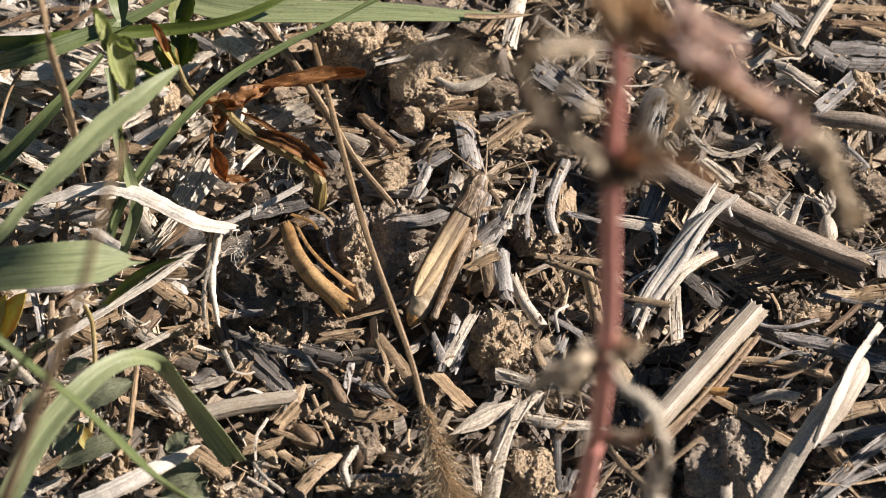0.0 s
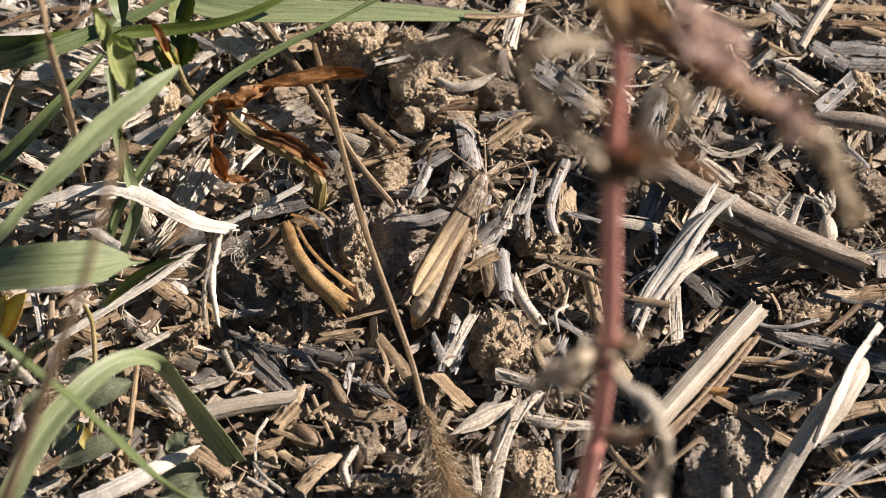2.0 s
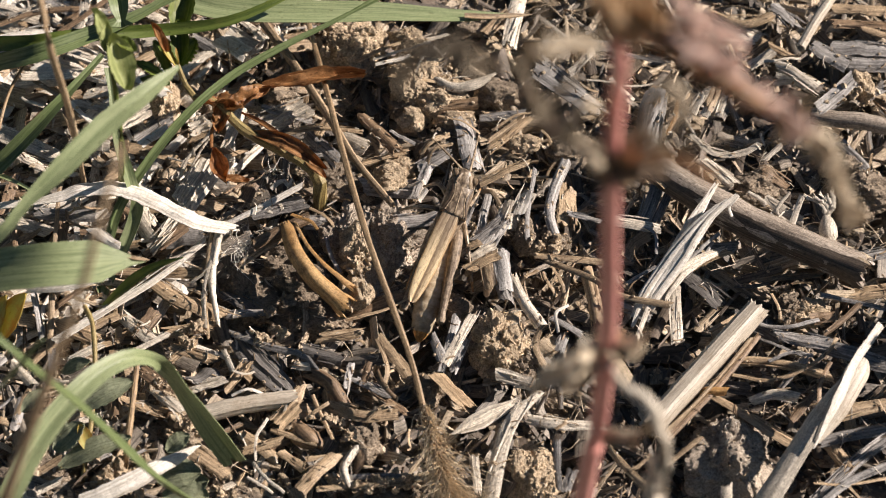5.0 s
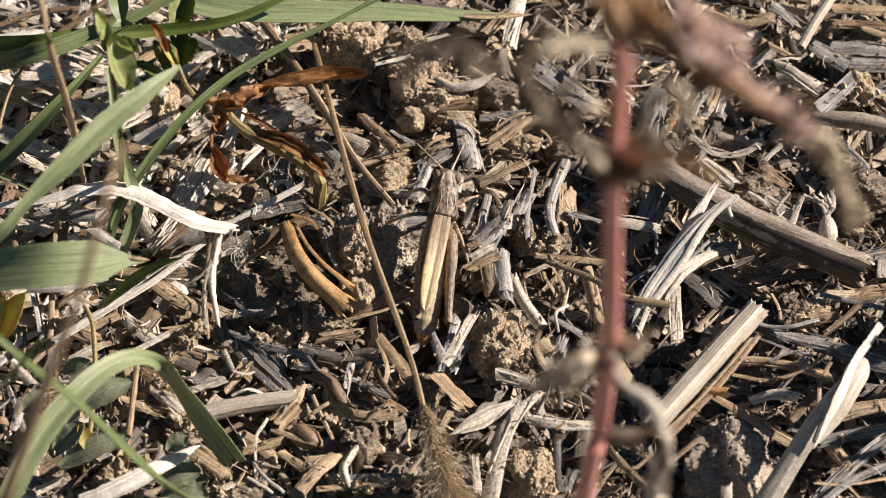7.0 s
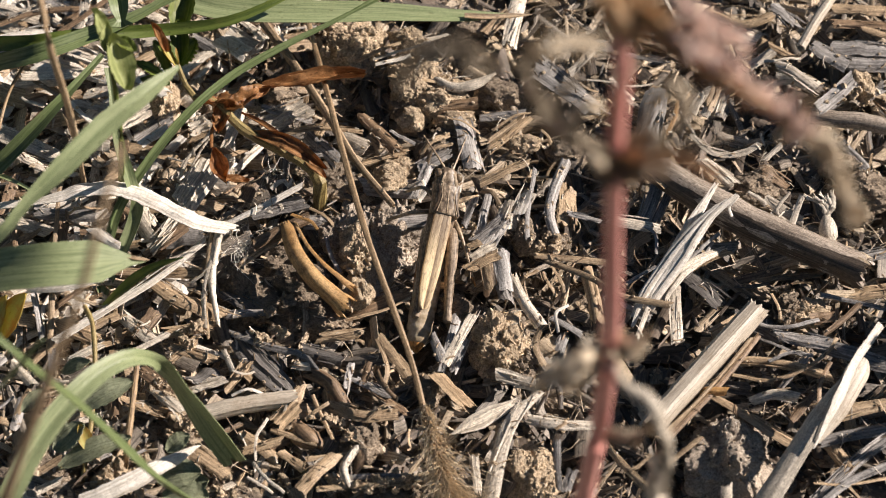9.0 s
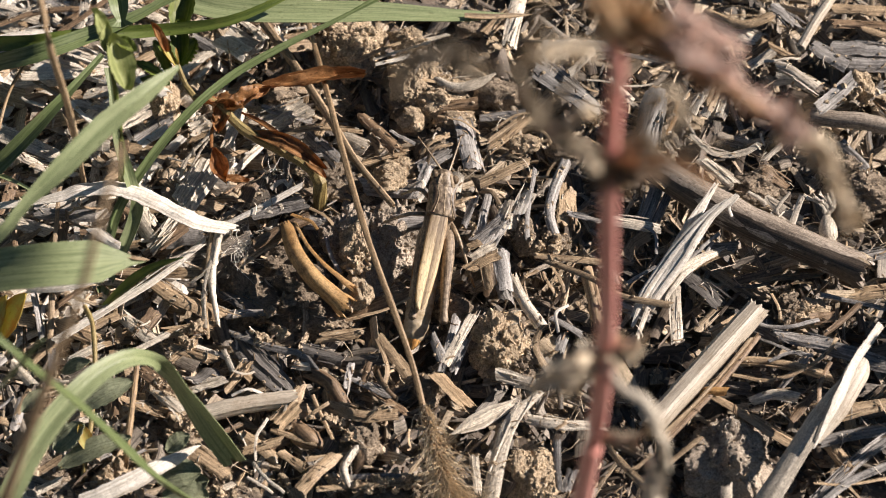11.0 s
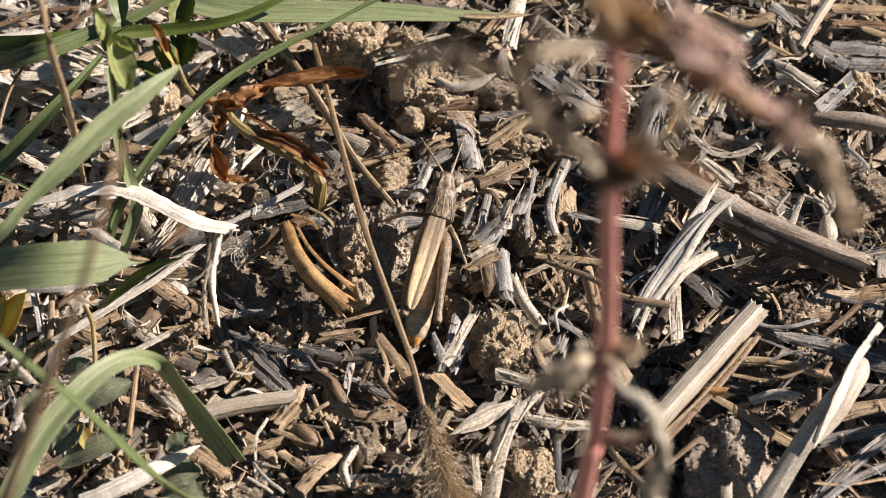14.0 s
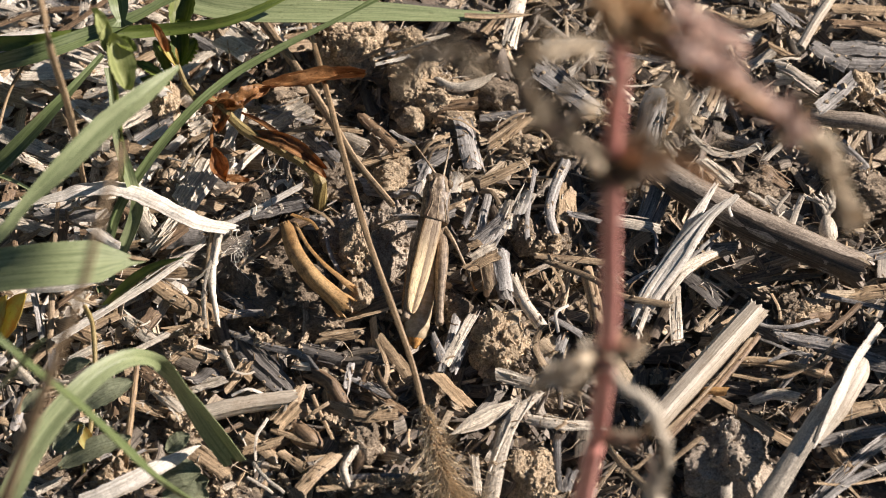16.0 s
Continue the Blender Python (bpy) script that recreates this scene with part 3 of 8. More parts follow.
strip("straw_fibre", "white", 0.34, [(-25.5, 15.8, 3.0), (-27.9, 10.9, 3.0), (-29.6, 7.3, 2.0)], 115)
strip("straw_chip", "white", 2.27, [(-25.2, 29.4, 2.0), (-21.9, 27.0, 2.5)], 116)
strip("straw_chip", "grey", 1.34, [(-29.3, 29.6, 1.0), (-25.6, 26.3, 2.0)], 117)
strip("straw_strip", "tan", 1.03, [(-18.6, 14.5, 2.0), (-14.5, 14.9, 3.0), (-9.2, 14.2, 3.2)], 118)
strip("straw_chip", "grey", 1.39, [(-20.8, 19.1, 1.5), (-15.1, 16.4, 2.0)], 119)
strip("straw_chip", "white", 3.10, [(-21.4, 16.1, 1.5), (-15.5, 18.4, 2.2)], 120, ribs=0.14)
strip("straw_chip", "grey", 1.89, [(-22.3, 14.6, 1.2), (-17.1, 15.4, 1.6)], 121)
strip("straw_chip", "white", 1.94, [(-12.2, 14.9, 1.5), (-8.8, 12.5, 2.0)], 122)
strip("straw_chip", "brown", 1.67, [(-9.2, 17.5, 2.0), (-5.3, 11.8, 2.6)], 123, curl=0.3)
strip("straw_fibre", "white", 0.31, [(-8.1, 23.9, 4.0), (-1.4, 25.7, 5.0)], 124)
strip("straw_fibre", "white", 0.34, [(-3.3, 21.7, 4.0), (-2.0, 24.4, 5.0)], 125)
strip("straw_chip", "dark", 1.59, [(-5.3, 22.6, 2.0), (1.0, 22.1, 2.0)], 126)
strip("straw_strip", "tan", 0.68, [(-2.7, 11.9, 2.0), (-1.2, 13.1, 3.0), (0.8, 13.9, 3.0)], 127)
strip("straw_strip", "tan", 0.50, [(-2.1, 9.4, 2.0), (-1.2, 11.7, 3.0), (1.0, 12.5, 3.0)], 128)
strip("straw_fibre", "grey", 0.45, [(-6.1, 14.4, 3.0), (-3.2, 12.4, 3.0)], 129)
strip("straw_chip", "grey", 1.57, [(-15.8, 15.6, 1.0), (-11.9, 11.2, 1.0)], 130)
strip("straw_chip", "grey", 2.04, [(-18.4, 12.4, 0.5), (-12.9, 13.4, 1.0)], 131)
strip("straw_chip", "white", 1.86, [(9.2, 35.1, 2.5), (7.8, 26.7, 3.2)], 132, curl=0.25)
strip("straw_strip", "white", 1.35, [(-0.6, 21.4, 3.8), (1.0, 20.1, 4.2), (3.6, 20.3, 4.4), (6.1, 21.6, 4.6)], 133, taper=(0.7,0.3), curl=0.4)
strip("straw_strip", "tan", 0.63, [(-6.1, 22.1, 3.5), (-2.2, 21.2, 3.8), (0.4, 20.9, 3.6)], 134)
strip("straw_fibre", "bleached", 0.47, [(-3.7, 24.2, 4.4), (-5.5, 23.7, 4.2), (-7.8, 23.2, 4.0)], 135)
strip("straw_chip", "brown", 1.34, [(-0.5, 17.7, 3.0), (4.0, 18.1, 3.2)], 136, curl=0.4)
strip("straw_chip", "grey", 2.35, [(2.2, 18.0, 2.0), (3.2, 13.4, 2.4), (4.0, 9.4, 2.2)], 137, curl=0.25)
strip("straw_chip", "grey", 3.35, [(10.8, 24.9, 2.0), (18.0, 17.6, 2.4)], 138, ribs=0.03)
strip("straw_chip", "white", 1.01, [(14.6, 22.5, 3.0), (17.5, 25.8, 3.5)], 139)
strip("straw_chip", "grey", 2.75, [(24.9, 20.6, 2.5), (22.9, 12.0, 3.0)], 140, curl=0.3)
strip("straw_fibre", "white", 0.40, [(16.5, 21.0, 4.0), (18.6, 20.5, 4.5), (21.1, 19.7, 4.5), (24.2, 20.3, 4.0)], 141)
strip("straw_chip", "dark", 0.87, [(21.0, 25.6, 3.0), (26.2, 24.0, 3.2)], 142)
strip("straw_chip", "tan", 1.60, [(5.4, 12.7, 2.0), (9.8, 16.7, 2.8)], 143, jag=1.2)
strip("straw_chip", "tan", 0.59, [(5.2, 12.9, 3.0), (8.5, 15.5, 3.4)], 144)
strip("straw_chip", "grey", 1.11, [(4.3, 17.3, 1.5), (9.5, 17.7, 2.0)], 145)
strip("straw_chip", "grey", 1.60, [(11.6, 28.0, 1.5), (19.5, 27.1, 2.0)], 146)
strip("straw_chip", "white", 2.02, [(31.3, 31.3, 2.0), (34.0, 29.5, 2.5), (36.9, 28.4, 2.4)], 147, curl=0.2)
strip("straw_strip", "tan", 1.20, [(31.1, 32.0, 3.0), (34.6, 29.8, 3.4), (37.2, 30.2, 3.8), (38.3, 30.7, 4.0)], 148, curl=0.4)
strip("straw_chip", "grey", 1.57, [(38.6, 33.6, 2.0), (41.5, 29.6, 2.4)], 149)
strip("straw_chip", "tan", 1.60, [(41.9, 28.8, 2.0), (43.7, 30.8, 2.0)], 150)
strip("straw_chip", "grey", 2.70, [(43.0, 27.4, 2.5), (47.1, 24.2, 3.0)], 151, ribs=0.12)
strip("straw_chip", "grey", 3.68, [(45.1, 27.6, 1.8), (53.6, 26.4, 2.2)], 152, ribs=0.12)
strip("straw_chip", "grey", 1.76, [(46.3, 24.9, 2.0), (53.4, 24.0, 2.3)], 153)
strip("straw_chip", "tan", 1.45, [(45.4, 33.1, 2.0), (54.0, 32.3, 2.4)], 154)
strip("straw_chip", "brown", 1.29, [(45.3, 30.8, 2.0), (53.9, 30.4, 2.0)], 155)
strip("straw_strip", "tan", 0.71, [(48.8, 29.3, 3.0), (53.6, 27.5, 3.0)], 156)
strip("straw_fibre", "white", 0.48, [(37.1, 24.1, 3.5), (41.4, 24.4, 3.6)], 157)
strip("straw_strip", "white", 1.88, [(38.4, 22.3, 3.0), (40.5, 22.0, 3.6), (43.1, 20.7, 3.2)], 158, curl=0.3)
strip("straw_chip", "grey", 2.06, [(43.3, 17.5, 3.0), (47.5, 20.9, 3.8)], 159, ribs=0.15)
strip("straw_chip", "white", 1.39, [(29.9, 17.1, 2.0), (31.2, 19.3, 2.6)], 160)
strip("straw_chip", "white", 1.47, [(31.4, 17.2, 2.0), (32.4, 20.2, 2.6)], 161)
strip("straw_chip", "white", 0.93, [(29.7, 20.2, 2.0), (31.4, 20.9, 2.5)], 162)
strip("straw_strip", "white", 0.86, [(28.3, 13.9, 3.0), (30.7, 11.2, 3.2), (33.8, 11.0, 3.2), (36.1, 12.2, 3.6)], 163)
strip("straw_chip", "white", 1.28, [(29.2, 10.4, 3.0), (33.0, 6.4, 3.4)], 164)
strip("straw_chip", "white", 0.86, [(36.5, 10.2, 3.0), (38.5, 12.3, 3.4)], 165)
strip("straw_chip", "grey", 1.26, [(45.4, 13.7, 2.0), (48.3, 9.7, 2.2)], 166)
strip("straw_chip", "grey", 1.67, [(48.0, 19.7, 1.5), (51.2, 21.8, 2.0)], 167)
strip("straw_chip", "tan", 1.50, [(35.4, 29.7, 1.5), (40.1, 25.9, 2.2)], 168)
strip("straw_chip", "brown", 1.09, [(35.9, 26.3, 2.0), (37.8, 27.2, 3.0)], 169)
strip("straw_chip", "white", 1.07, [(35.5, 24.4, 2.0), (38.4, 26.1, 2.8)], 170)
strip("dry_leaf", "white", 3.05, [(-26.3, 10.7, 2.5), (-27.8, 6.6, 3.0), (-29.2, 3.8, 3.0)], 171, ribs=0.2)
strip("dry_leaf", "white", 1.75, [(-29.5, 4.1, 2.5), (-30.8, 1.0, 2.5), (-32.8, -1.8, 2.0)], 172, ribs=0.2)
strip("dry_leaf", "bleached", 1.22, [(-46.1, -7.9, 4.0), (-42.2, -8.0, 4.5), (-36.9, -6.9, 5.0)], 173)
strip("straw_strip", "bleached", 0.93, [(-42.9, -14.2, 2.5), (-36.5, -10.0, 3.5), (-31.6, -6.6, 4.0), (-26.5, -1.8, 4.5)], 174)
strip("straw_strip", "tan", 2.21, [(-32.6, -5.1, 1.5), (-29.2, -8.2, 2.0), (-24.0, -10.2, 1.8)], 175, curl=0.2)
strip("straw_chip", "brown", 1.31, [(-33.5, -2.3, 2.0), (-28.6, 1.2, 3.0)], 176)
strip("straw_chip", "grey", 2.48, [(-31.0, 0.1, 1.8), (-26.8, 0.1, 2.4)], 177)
strip("straw_chip", "tan", 1.23, [(-36.9, -4.3, 2.0), (-27.4, -5.1, 2.5)], 178)
strip("straw_stalk_piece", "grey", 0.83, [(-45.7, -7.2, 3.0), (-44.9, -10.5, 2.0), (-44.3, -13.2, 1.5)], 179)
strip("straw_stalk_piece", "tan", 0.69, [(-43.4, -6.9, 4.0), (-43.4, -10.8, 2.5), (-43.5, -15.1, 1.5)], 180)
strip("straw_chip", "brown", 1.53, [(-43.0, -0.4, 1.5), (-42.8, 2.3, 2.2)], 181)
strip("straw_fibre", "tan", 0.43, [(-42.5, 4.0, 2.0), (-42.0, 2.1, 2.5), (-39.7, 1.5, 2.0)], 182)
strip("straw_fibre", "tan", 0.47, [(-42.5, 3.4, 2.0), (-41.0, 3.6, 3.0), (-38.4, 3.8, 2.5)], 183)
strip("straw_chip", "grey", 1.40, [(-46.3, 3.9, 1.5), (-39.2, 3.2, 2.0)], 184)
strip("straw_chip", "brown", 1.60, [(-33.7, -12.7, 1.5), (-31.8, -9.9, 2.4)], 185)
strip("straw_chip", "tan", 1.52, [(-30.9, -12.3, 1.5), (-25.0, -11.4, 2.0)], 186)
strip("straw_stalk_piece", "tan", 0.51, [(-43.5, -2.0, 3.0), (-43.3, 5.1, 4.0), (-43.0, 8.2, 4.0)], 187)
strip("straw_chip", "brown", 0.64, [(-48.7, 1.8, 2.0), (-47.7, -2.1, 2.0)], 188)
strip("straw_chip", "grey", 1.73, [(-34.1, 3.3, 1.0), (-36.1, -1.0, 1.5)], 189, ribs=0.2)
strip("straw_chip", "white", 1.33, [(-34.5, 6.2, 1.8), (-32.4, 1.8, 2.0)], 190)
strip("straw_strip", "bleached", 0.75, [(-24.5, 0.5, 4.0), (-20.5, 2.4, 4.8), (-15.8, 5.0, 5.4)], 191)
strip("straw_chip", "grey", 2.64, [(-21.7, 3.9, 1.5), (-15.7, 5.0, 2.4)], 192)
strip("straw_chip", "grey", 1.85, [(-15.8, 2.4, 2.0), (-13.1, 1.8, 2.4)], 193)
strip("straw_strip", "tan", 0.50, [(-15.0, 3.6, 3.0), (-13.0, 2.0, 3.4), (-11.5, -0.0, 3.0)], 194)
strip("straw_fibre", "grey", 0.52, [(-12.9, -0.5, 3.0), (-12.6, -3.2, 3.6), (-11.3, -5.6, 3.0)], 195)
strip("straw_chip", "grey", 2.01, [(-5.6, 2.4, 2.0), (-1.8, 2.7, 2.4), (1.4, 4.0, 2.6)], 196, curl=0.25)
strip("straw_chip", "brown", 2.42, [(-10.8, -9.4, 0.8), (-3.9, -7.1, 1.4)], 197, curl=0.3)
strip("straw_fibre", "tan", 0.37, [(-10.8, -11.4, 2.5), (-6.5, -10.3, 3.0), (-3.5, -8.6, 3.0)], 198)
strip("straw_chip", "grey", 1.15, [(-24.4, -9.9, 1.5), (-19.0, -9.8, 2.0)], 199)
strip("straw_chip", "dark", 2.20, [(-24.6, -6.4, 0.5), (-19.8, -9.5, 0.5)], 200)
strip("straw_strip", "tan", 0.66, [(-22.8, -3.6, 2.0), (-19.9, -1.7, 2.6), (-17.4, -0.3, 3.0)], 201)
strip("straw_chip", "grey", 2.35, [(-9.2, 7.7, 1.5), (-2.5, 7.5, 1.2)], 202)
strip("straw_strip", "grey", 1.28, [(14.2, 10.6, 2.5), (12.7, 6.2, 3.0), (12.1, 2.6, 3.0), (12.8, 0.1, 2.4)], 203, curl=0.35, jag=0.3)
strip("straw_chip", "tan", 2.18, [(14.4, 7.7, 1.5), (14.0, 1.9, 2.0)], 204, jag=0.8)
strip("straw_chip", "grey", 1.14, [(13.9, 3.5, 2.4), (17.8, 1.8, 2.8)], 205)
strip("straw_chip", "white", 1.38, [(18.6, 2.2, 2.8), (24.4, 0.5, 3.2)], 206, jag=0.8)
strip("straw_chip", "grey", 1.57, [(22.7, 2.1, 2.4), (24.6, 7.5, 3.0)], 207)
strip("straw_chip", "grey", 0.93, [(24.0, 2.2, 2.0), (25.7, 6.1, 2.5)], 208)
strip("straw_chip", "white", 1.91, [(8.3, 3.5, 2.2), (9.8, 5.9, 3.0)], 209)
strip("straw_strip", "grey", 0.58, [(9.5, -0.5, 2.6), (9.5, 2.6, 3.0), (10.5, 8.8, 3.4)], 210)
strip("straw_chip", "white", 1.17, [(6.4, 0.9, 2.8), (7.5, 4.4, 3.4)], 211)
strip("straw_chip", "grey", 1.90, [(4.6, -1.8, 2.2), (7.1, 2.2, 3.0)], 212)
strip("straw_chip", "white", 2.08, [(3.3, -4.0, 3.0), (6.1, -2.6, 3.6)], 213)
strip("straw_chip", "brown", 1.90, [(5.5, -7.8, 2.0), (5.1, -3.9, 2.8)], 214, curl=0.3)
strip("straw_chip", "grey", 1.90, [(7.4, -8.6, 2.0), (6.6, -5.5, 2.4), (6.8, -1.9, 2.8)], 215, curl=0.3)
strip("straw_strip", "white", 1.38, [(7.4, -6.0, 3.4), (8.8, -9.5, 3.8), (10.8, -12.8, 3.4)], 216, curl=0.35)
strip("straw_chip", "white", 1.66, [(7.8, 1.2, 2.0), (7.7, 3.2, 2.2)], 217)
strip("straw_strip", "tan", 0.77, [(10.2, -3.2, 3.4), (14.2, -4.1, 4.0), (18.8, -4.6, 4.0)], 218)
strip("straw_strip", "tan", 0.74, [(11.5, -4.1, 3.6), (16.7, -7.0, 4.2), (19.7, -9.4, 4.4), (25.3, -10.5, 4.2)], 219)
strip("straw_chip", "tan", 1.64, [(15.9, -4.2, 2.4), (16.6, -8.0, 2.8), (17.1, -11.8, 2.6)], 220, curl=0.4)
strip("straw_chip", "white", 1.38, [(25.8, -6.1, 2.5), (25.8, -10.6, 2.2), (25.8, -14.0, 2.0)], 221)
strip("straw_chip", "grey", 1.17, [(19.7, -9.0, 2.0), (23.0, -10.9, 2.4)], 222)
strip("straw_chip", "dark", 2.23, [(27.3, -4.5, 1.5), (30.9, -8.6, 1.8)], 223)
strip("straw_strip", "tan", 0.82, [(26.6, -5.2, 2.5), (29.4, -3.6, 3.0), (32.2, -2.8, 3.6)], 224)
strip("straw_chip", "grey", 1.39, [(29.2, -1.5, 2.0), (33.0, -1.2, 2.2)], 225)
strip("straw_chip", "brown", 1.15, [(35.0, -6.0, 2.6), (42.2, -5.4, 3.0)], 226)
strip("straw_strip", "grey", 0.53, [(41.8, -8.2, 3.0), (49.0, -10.1, 3.0)], 227)
strip("straw_chip", "tan", 1.84, [(45.3, -7.9, 2.4), (51.3, -7.2, 3.0)], 228)
strip("straw_chip", "grey", 1.15, [(44.3, -3.7, 3.0), (51.6, -2.5, 3.4)], 229)
strip("straw_strip", "white", 0.71, [(38.7, -1.3, 5.0), (39.6, 1.6, 5.6), (40.2, 3.3, 5.8)], 230)
strip("straw_strip", "white", 0.45, [(38.3, 0.3, 5.0), (37.4, 1.7, 5.2), (39.0, 4.0, 5.4)], 231)
strip("straw_chip", "white", 1.56, [(36.3, 5.2, 2.5), (40.4, 1.1, 3.2)], 232, jag=0.8)
strip("straw_chip", "brown", 1.62, [(39.2, 7.3, 2.0), (36.4, 9.4, 2.4)], 233)
strip("straw_chip", "dark", 1.89, [(32.4, -9.8, 1.0), (37.3, -13.0, 1.2)], 234)
strip("straw_chip", "tan", 1.45, [(33.7, -10.5, 2.0), (29.7, -13.2, 2.6)], 235)
strip("straw_chip", "orange", 0.98, [(27.3, -21.7, 4.0), (31.0, -21.6, 4.2)], 236, curl=0.6)
strip("straw_strip", "tan", 1.69, [(28.2, -20.6, 3.0), (33.5, -24.5, 3.2), (38.8, -28.3, 3.0)], 237, curl=0.2)
strip("straw_strip", "tan", 1.05, [(31.7, -17.4, 3.6), (35.6, -17.8, 4.0), (39.3, -18.7, 4.0), (42.6, -19.6, 3.6)], 238, curl=0.3)
strip("straw_fibre", "tan", 0.44, [(31.6, -19.5, 4.0), (35.5, -20.5, 4.4), (39.2, -19.2, 4.8), (41.9, -17.3, 5.2), (43.0, -15.5, 5.4)], 239)
strip("straw_fibre", "grey", 0.38, [(35.6, -18.2, 4.6), (38.1, -17.2, 5.0), (40.5, -17.6, 5.0)], 240)
strip("straw_fibre", "grey", 0.36, [(34.6, -14.0, 3.0), (36.4, -15.5, 4.0), (39.4, -17.1, 4.4)], 241)
strip("straw_chip", "grey", 1.80, [(36.5, -13.4, 3.0), (43.0, -15.4, 3.4)], 242, ribs=0.1)
strip("straw_chip", "grey", 1.78, [(41.5, -14.8, 2.8), (50.5, -18.5, 3.0)], 243)
strip("straw_chip", "white", 1.20, [(33.5, -22.3, 3.0), (36.1, -21.8, 3.6), (38.8, -22.4, 3.8)], 244, curl=0.3)
strip("straw_chip", "grey", 0.95, [(36.5, -20.9, 3.0), (40.0, -16.8, 3.6)], 245)
strip("straw_chip", "brown", 0.94, [(37.9, -24.6, 2.5), (40.5, -21.2, 3.0)], 246)
strip("straw_chip", "tan", 1.63, [(41.5, -25.3, 4.0), (45.2, -23.9, 4.0), (50.2, -22.7, 3.8)], 247, curl=0.2)
strip("straw_chip", "grey", 1.63, [(40.7, -27.8, 3.6), (50.0, -25.7, 3.4)], 248, curl=0.2)
strip("straw_chip", "grey", 1.64, [(49.4, -26.2, 3.4), (44.2, -30.7, 3.6), (39.7, -35.5, 3.6)], 249, ribs=0.14)
strip("straw_chip", "grey", 0.85, [(40.3, -36.3, 4.4), (43.9, -33.4, 4.6), (49.6, -30.6, 4.4)], 250)
strip("straw_fibre", "tan", 0.37, [(39.7, -33.7, 4.4), (43.3, -33.9, 4.4), (49.5, -32.8, 4.0)], 251)
strip("straw_chip", "tan", 1.44, [(41.2, -27.4, 3.4), (43.9, -31.6, 3.4)], 252, curl=0.3)
strip("straw_chip", "white", 1.07, [(30.0, -39.0, 8.0), (30.0, -37.0, 9.5)], 253)
strip("straw_strip", "tan", 0.56, [(23.8, -31.4, 4.0), (27.9, -28.1, 4.8)], 254)
strip("straw_chip", "dark", 1.51, [(25.8, -18.8, 1.0), (33.9, -19.7, 1.2)], 255)
strip("straw_chip", "brown", 1.49, [(23.6, -26.1, 2.0), (27.7, -21.2, 2.4)], 256)
strip("straw_strip", "white", 1.65, [(9.3, -24.4, 3.0), (12.6, -25.4, 3.4), (17.4, -25.3, 3.0)], 257, curl=0.35)
strip("dry_leaf", "white", 1.94, [(1.1, -26.3, 2.6), (4.4, -24.5, 3.2), (8.1, -22.3, 3.4)], 258, taper=(0.15,0.3), ribs=0.1)
strip("straw_strip", "white", 1.77, [(4.8, -35.7, 3.0), (6.0, -29.1, 3.4), (7.5, -25.0, 3.8), (10.6, -21.4, 3.8)], 259, taper=(1.2,0.4))
strip("straw_chip", "white", 1.47, [(5.7, -18.9, 3.4), (10.1, -20.8, 3.8)], 260, jag=0.8)
strip("straw_chip", "tan", 1.87, [(-0.7, -18.4, 2.4), (2.8, -23.2, 3.0)], 261, ribs=0.05)
strip("straw_chip", "white", 0.98, [(3.8, -34.1, 2.6), (3.4, -29.3, 3.0)], 262)
strip("dry_leaf", "brown", 2.10, [(6.3, -33.7, 2.0), (6.9, -31.8, 2.6), (7.3, -29.7, 3.0)], 263, taper=(0.5,0.4))
strip("straw_strip", "grey", 0.79, [(12.5, -33.7, 3.0), (12.3, -30.6, 3.4), (12.3, -27.7, 3.6)], 264)
strip("straw_chip", "grey", 1.12, [(13.1, -33.5, 2.4), (14.0, -30.9, 2.8)], 265)
strip("straw_strip", "tan", 0.80, [(18.0, -28.6, 3.0), (19.8, -31.1, 3.2), (22.6, -34.4, 3.0)], 266)
strip("straw_fibre", "tan", 0.44, [(18.0, -28.1, 3.0), (20.1, -31.5, 3.6), (22.3, -29.9, 4.0)], 267)
strip("straw_chip", "white", 1.04, [(0.2, -18.6, 4.6), (1.7, -15.8, 5.4), (3.4, -12.8, 5.8)], 268)
strip("straw_chip", "grey", 0.90, [(1.0, -18.0, 2.0), (2.7, -13.8, 2.4)], 269)
strip("straw_chip", "dark", 3.08, [(-22.6, -12.8, 1.6), (-20.1, -17.2, 2.2), (-17.1, -20.8, 2.0)], 270, ribs=0.12)
stalk("straw_stalk", "pale", 1.95, [(-26.7, -24.0, 2.4), (-23.6, -23.2, 2.8), (-20.3, -22.6, 3.0), (-16.0, -22.0, 3.0)], 271)
strip("straw_chip", "tan", 2.21, [(-18.3, -25.1, 2.6), (-15.8, -22.8, 3.2)], 272, ribs=0.2)
strip("straw_strip", "grey", 0.72, [(-23.6, -12.9, 2.4), (-18.9, -15.2, 2.8), (-15.2, -16.3, 2.8), (-12.5, -20.5, 2.4), (-10.9, -21.2, 2.2)], 273)
strip("straw_chip", "dark", 2.09, [(-15.4, -15.3, 2.2), (-11.1, -16.8, 2.4)], 274, curl=0.4)
strip("straw_chip", "tan", 1.19, [(-7.2, -13.4, 2.6), (-3.8, -19.2, 3.0)], 275)
strip("straw_strip", "tan", 0.56, [(-7.2, -13.9, 2.6), (-6.1, -17.9, 3.0), (-6.4, -20.0, 2.4)], 276)
strip("straw_chip", "grey", 0.86, [(-9.9, -18.6, 2.0), (-5.6, -21.4, 2.4)], 277)
strip("straw_strip", "tan", 1.35, [(-12.3, -22.5, 2.4), (-8.9, -24.0, 2.6), (-4.8, -23.8, 2.6)], 278)
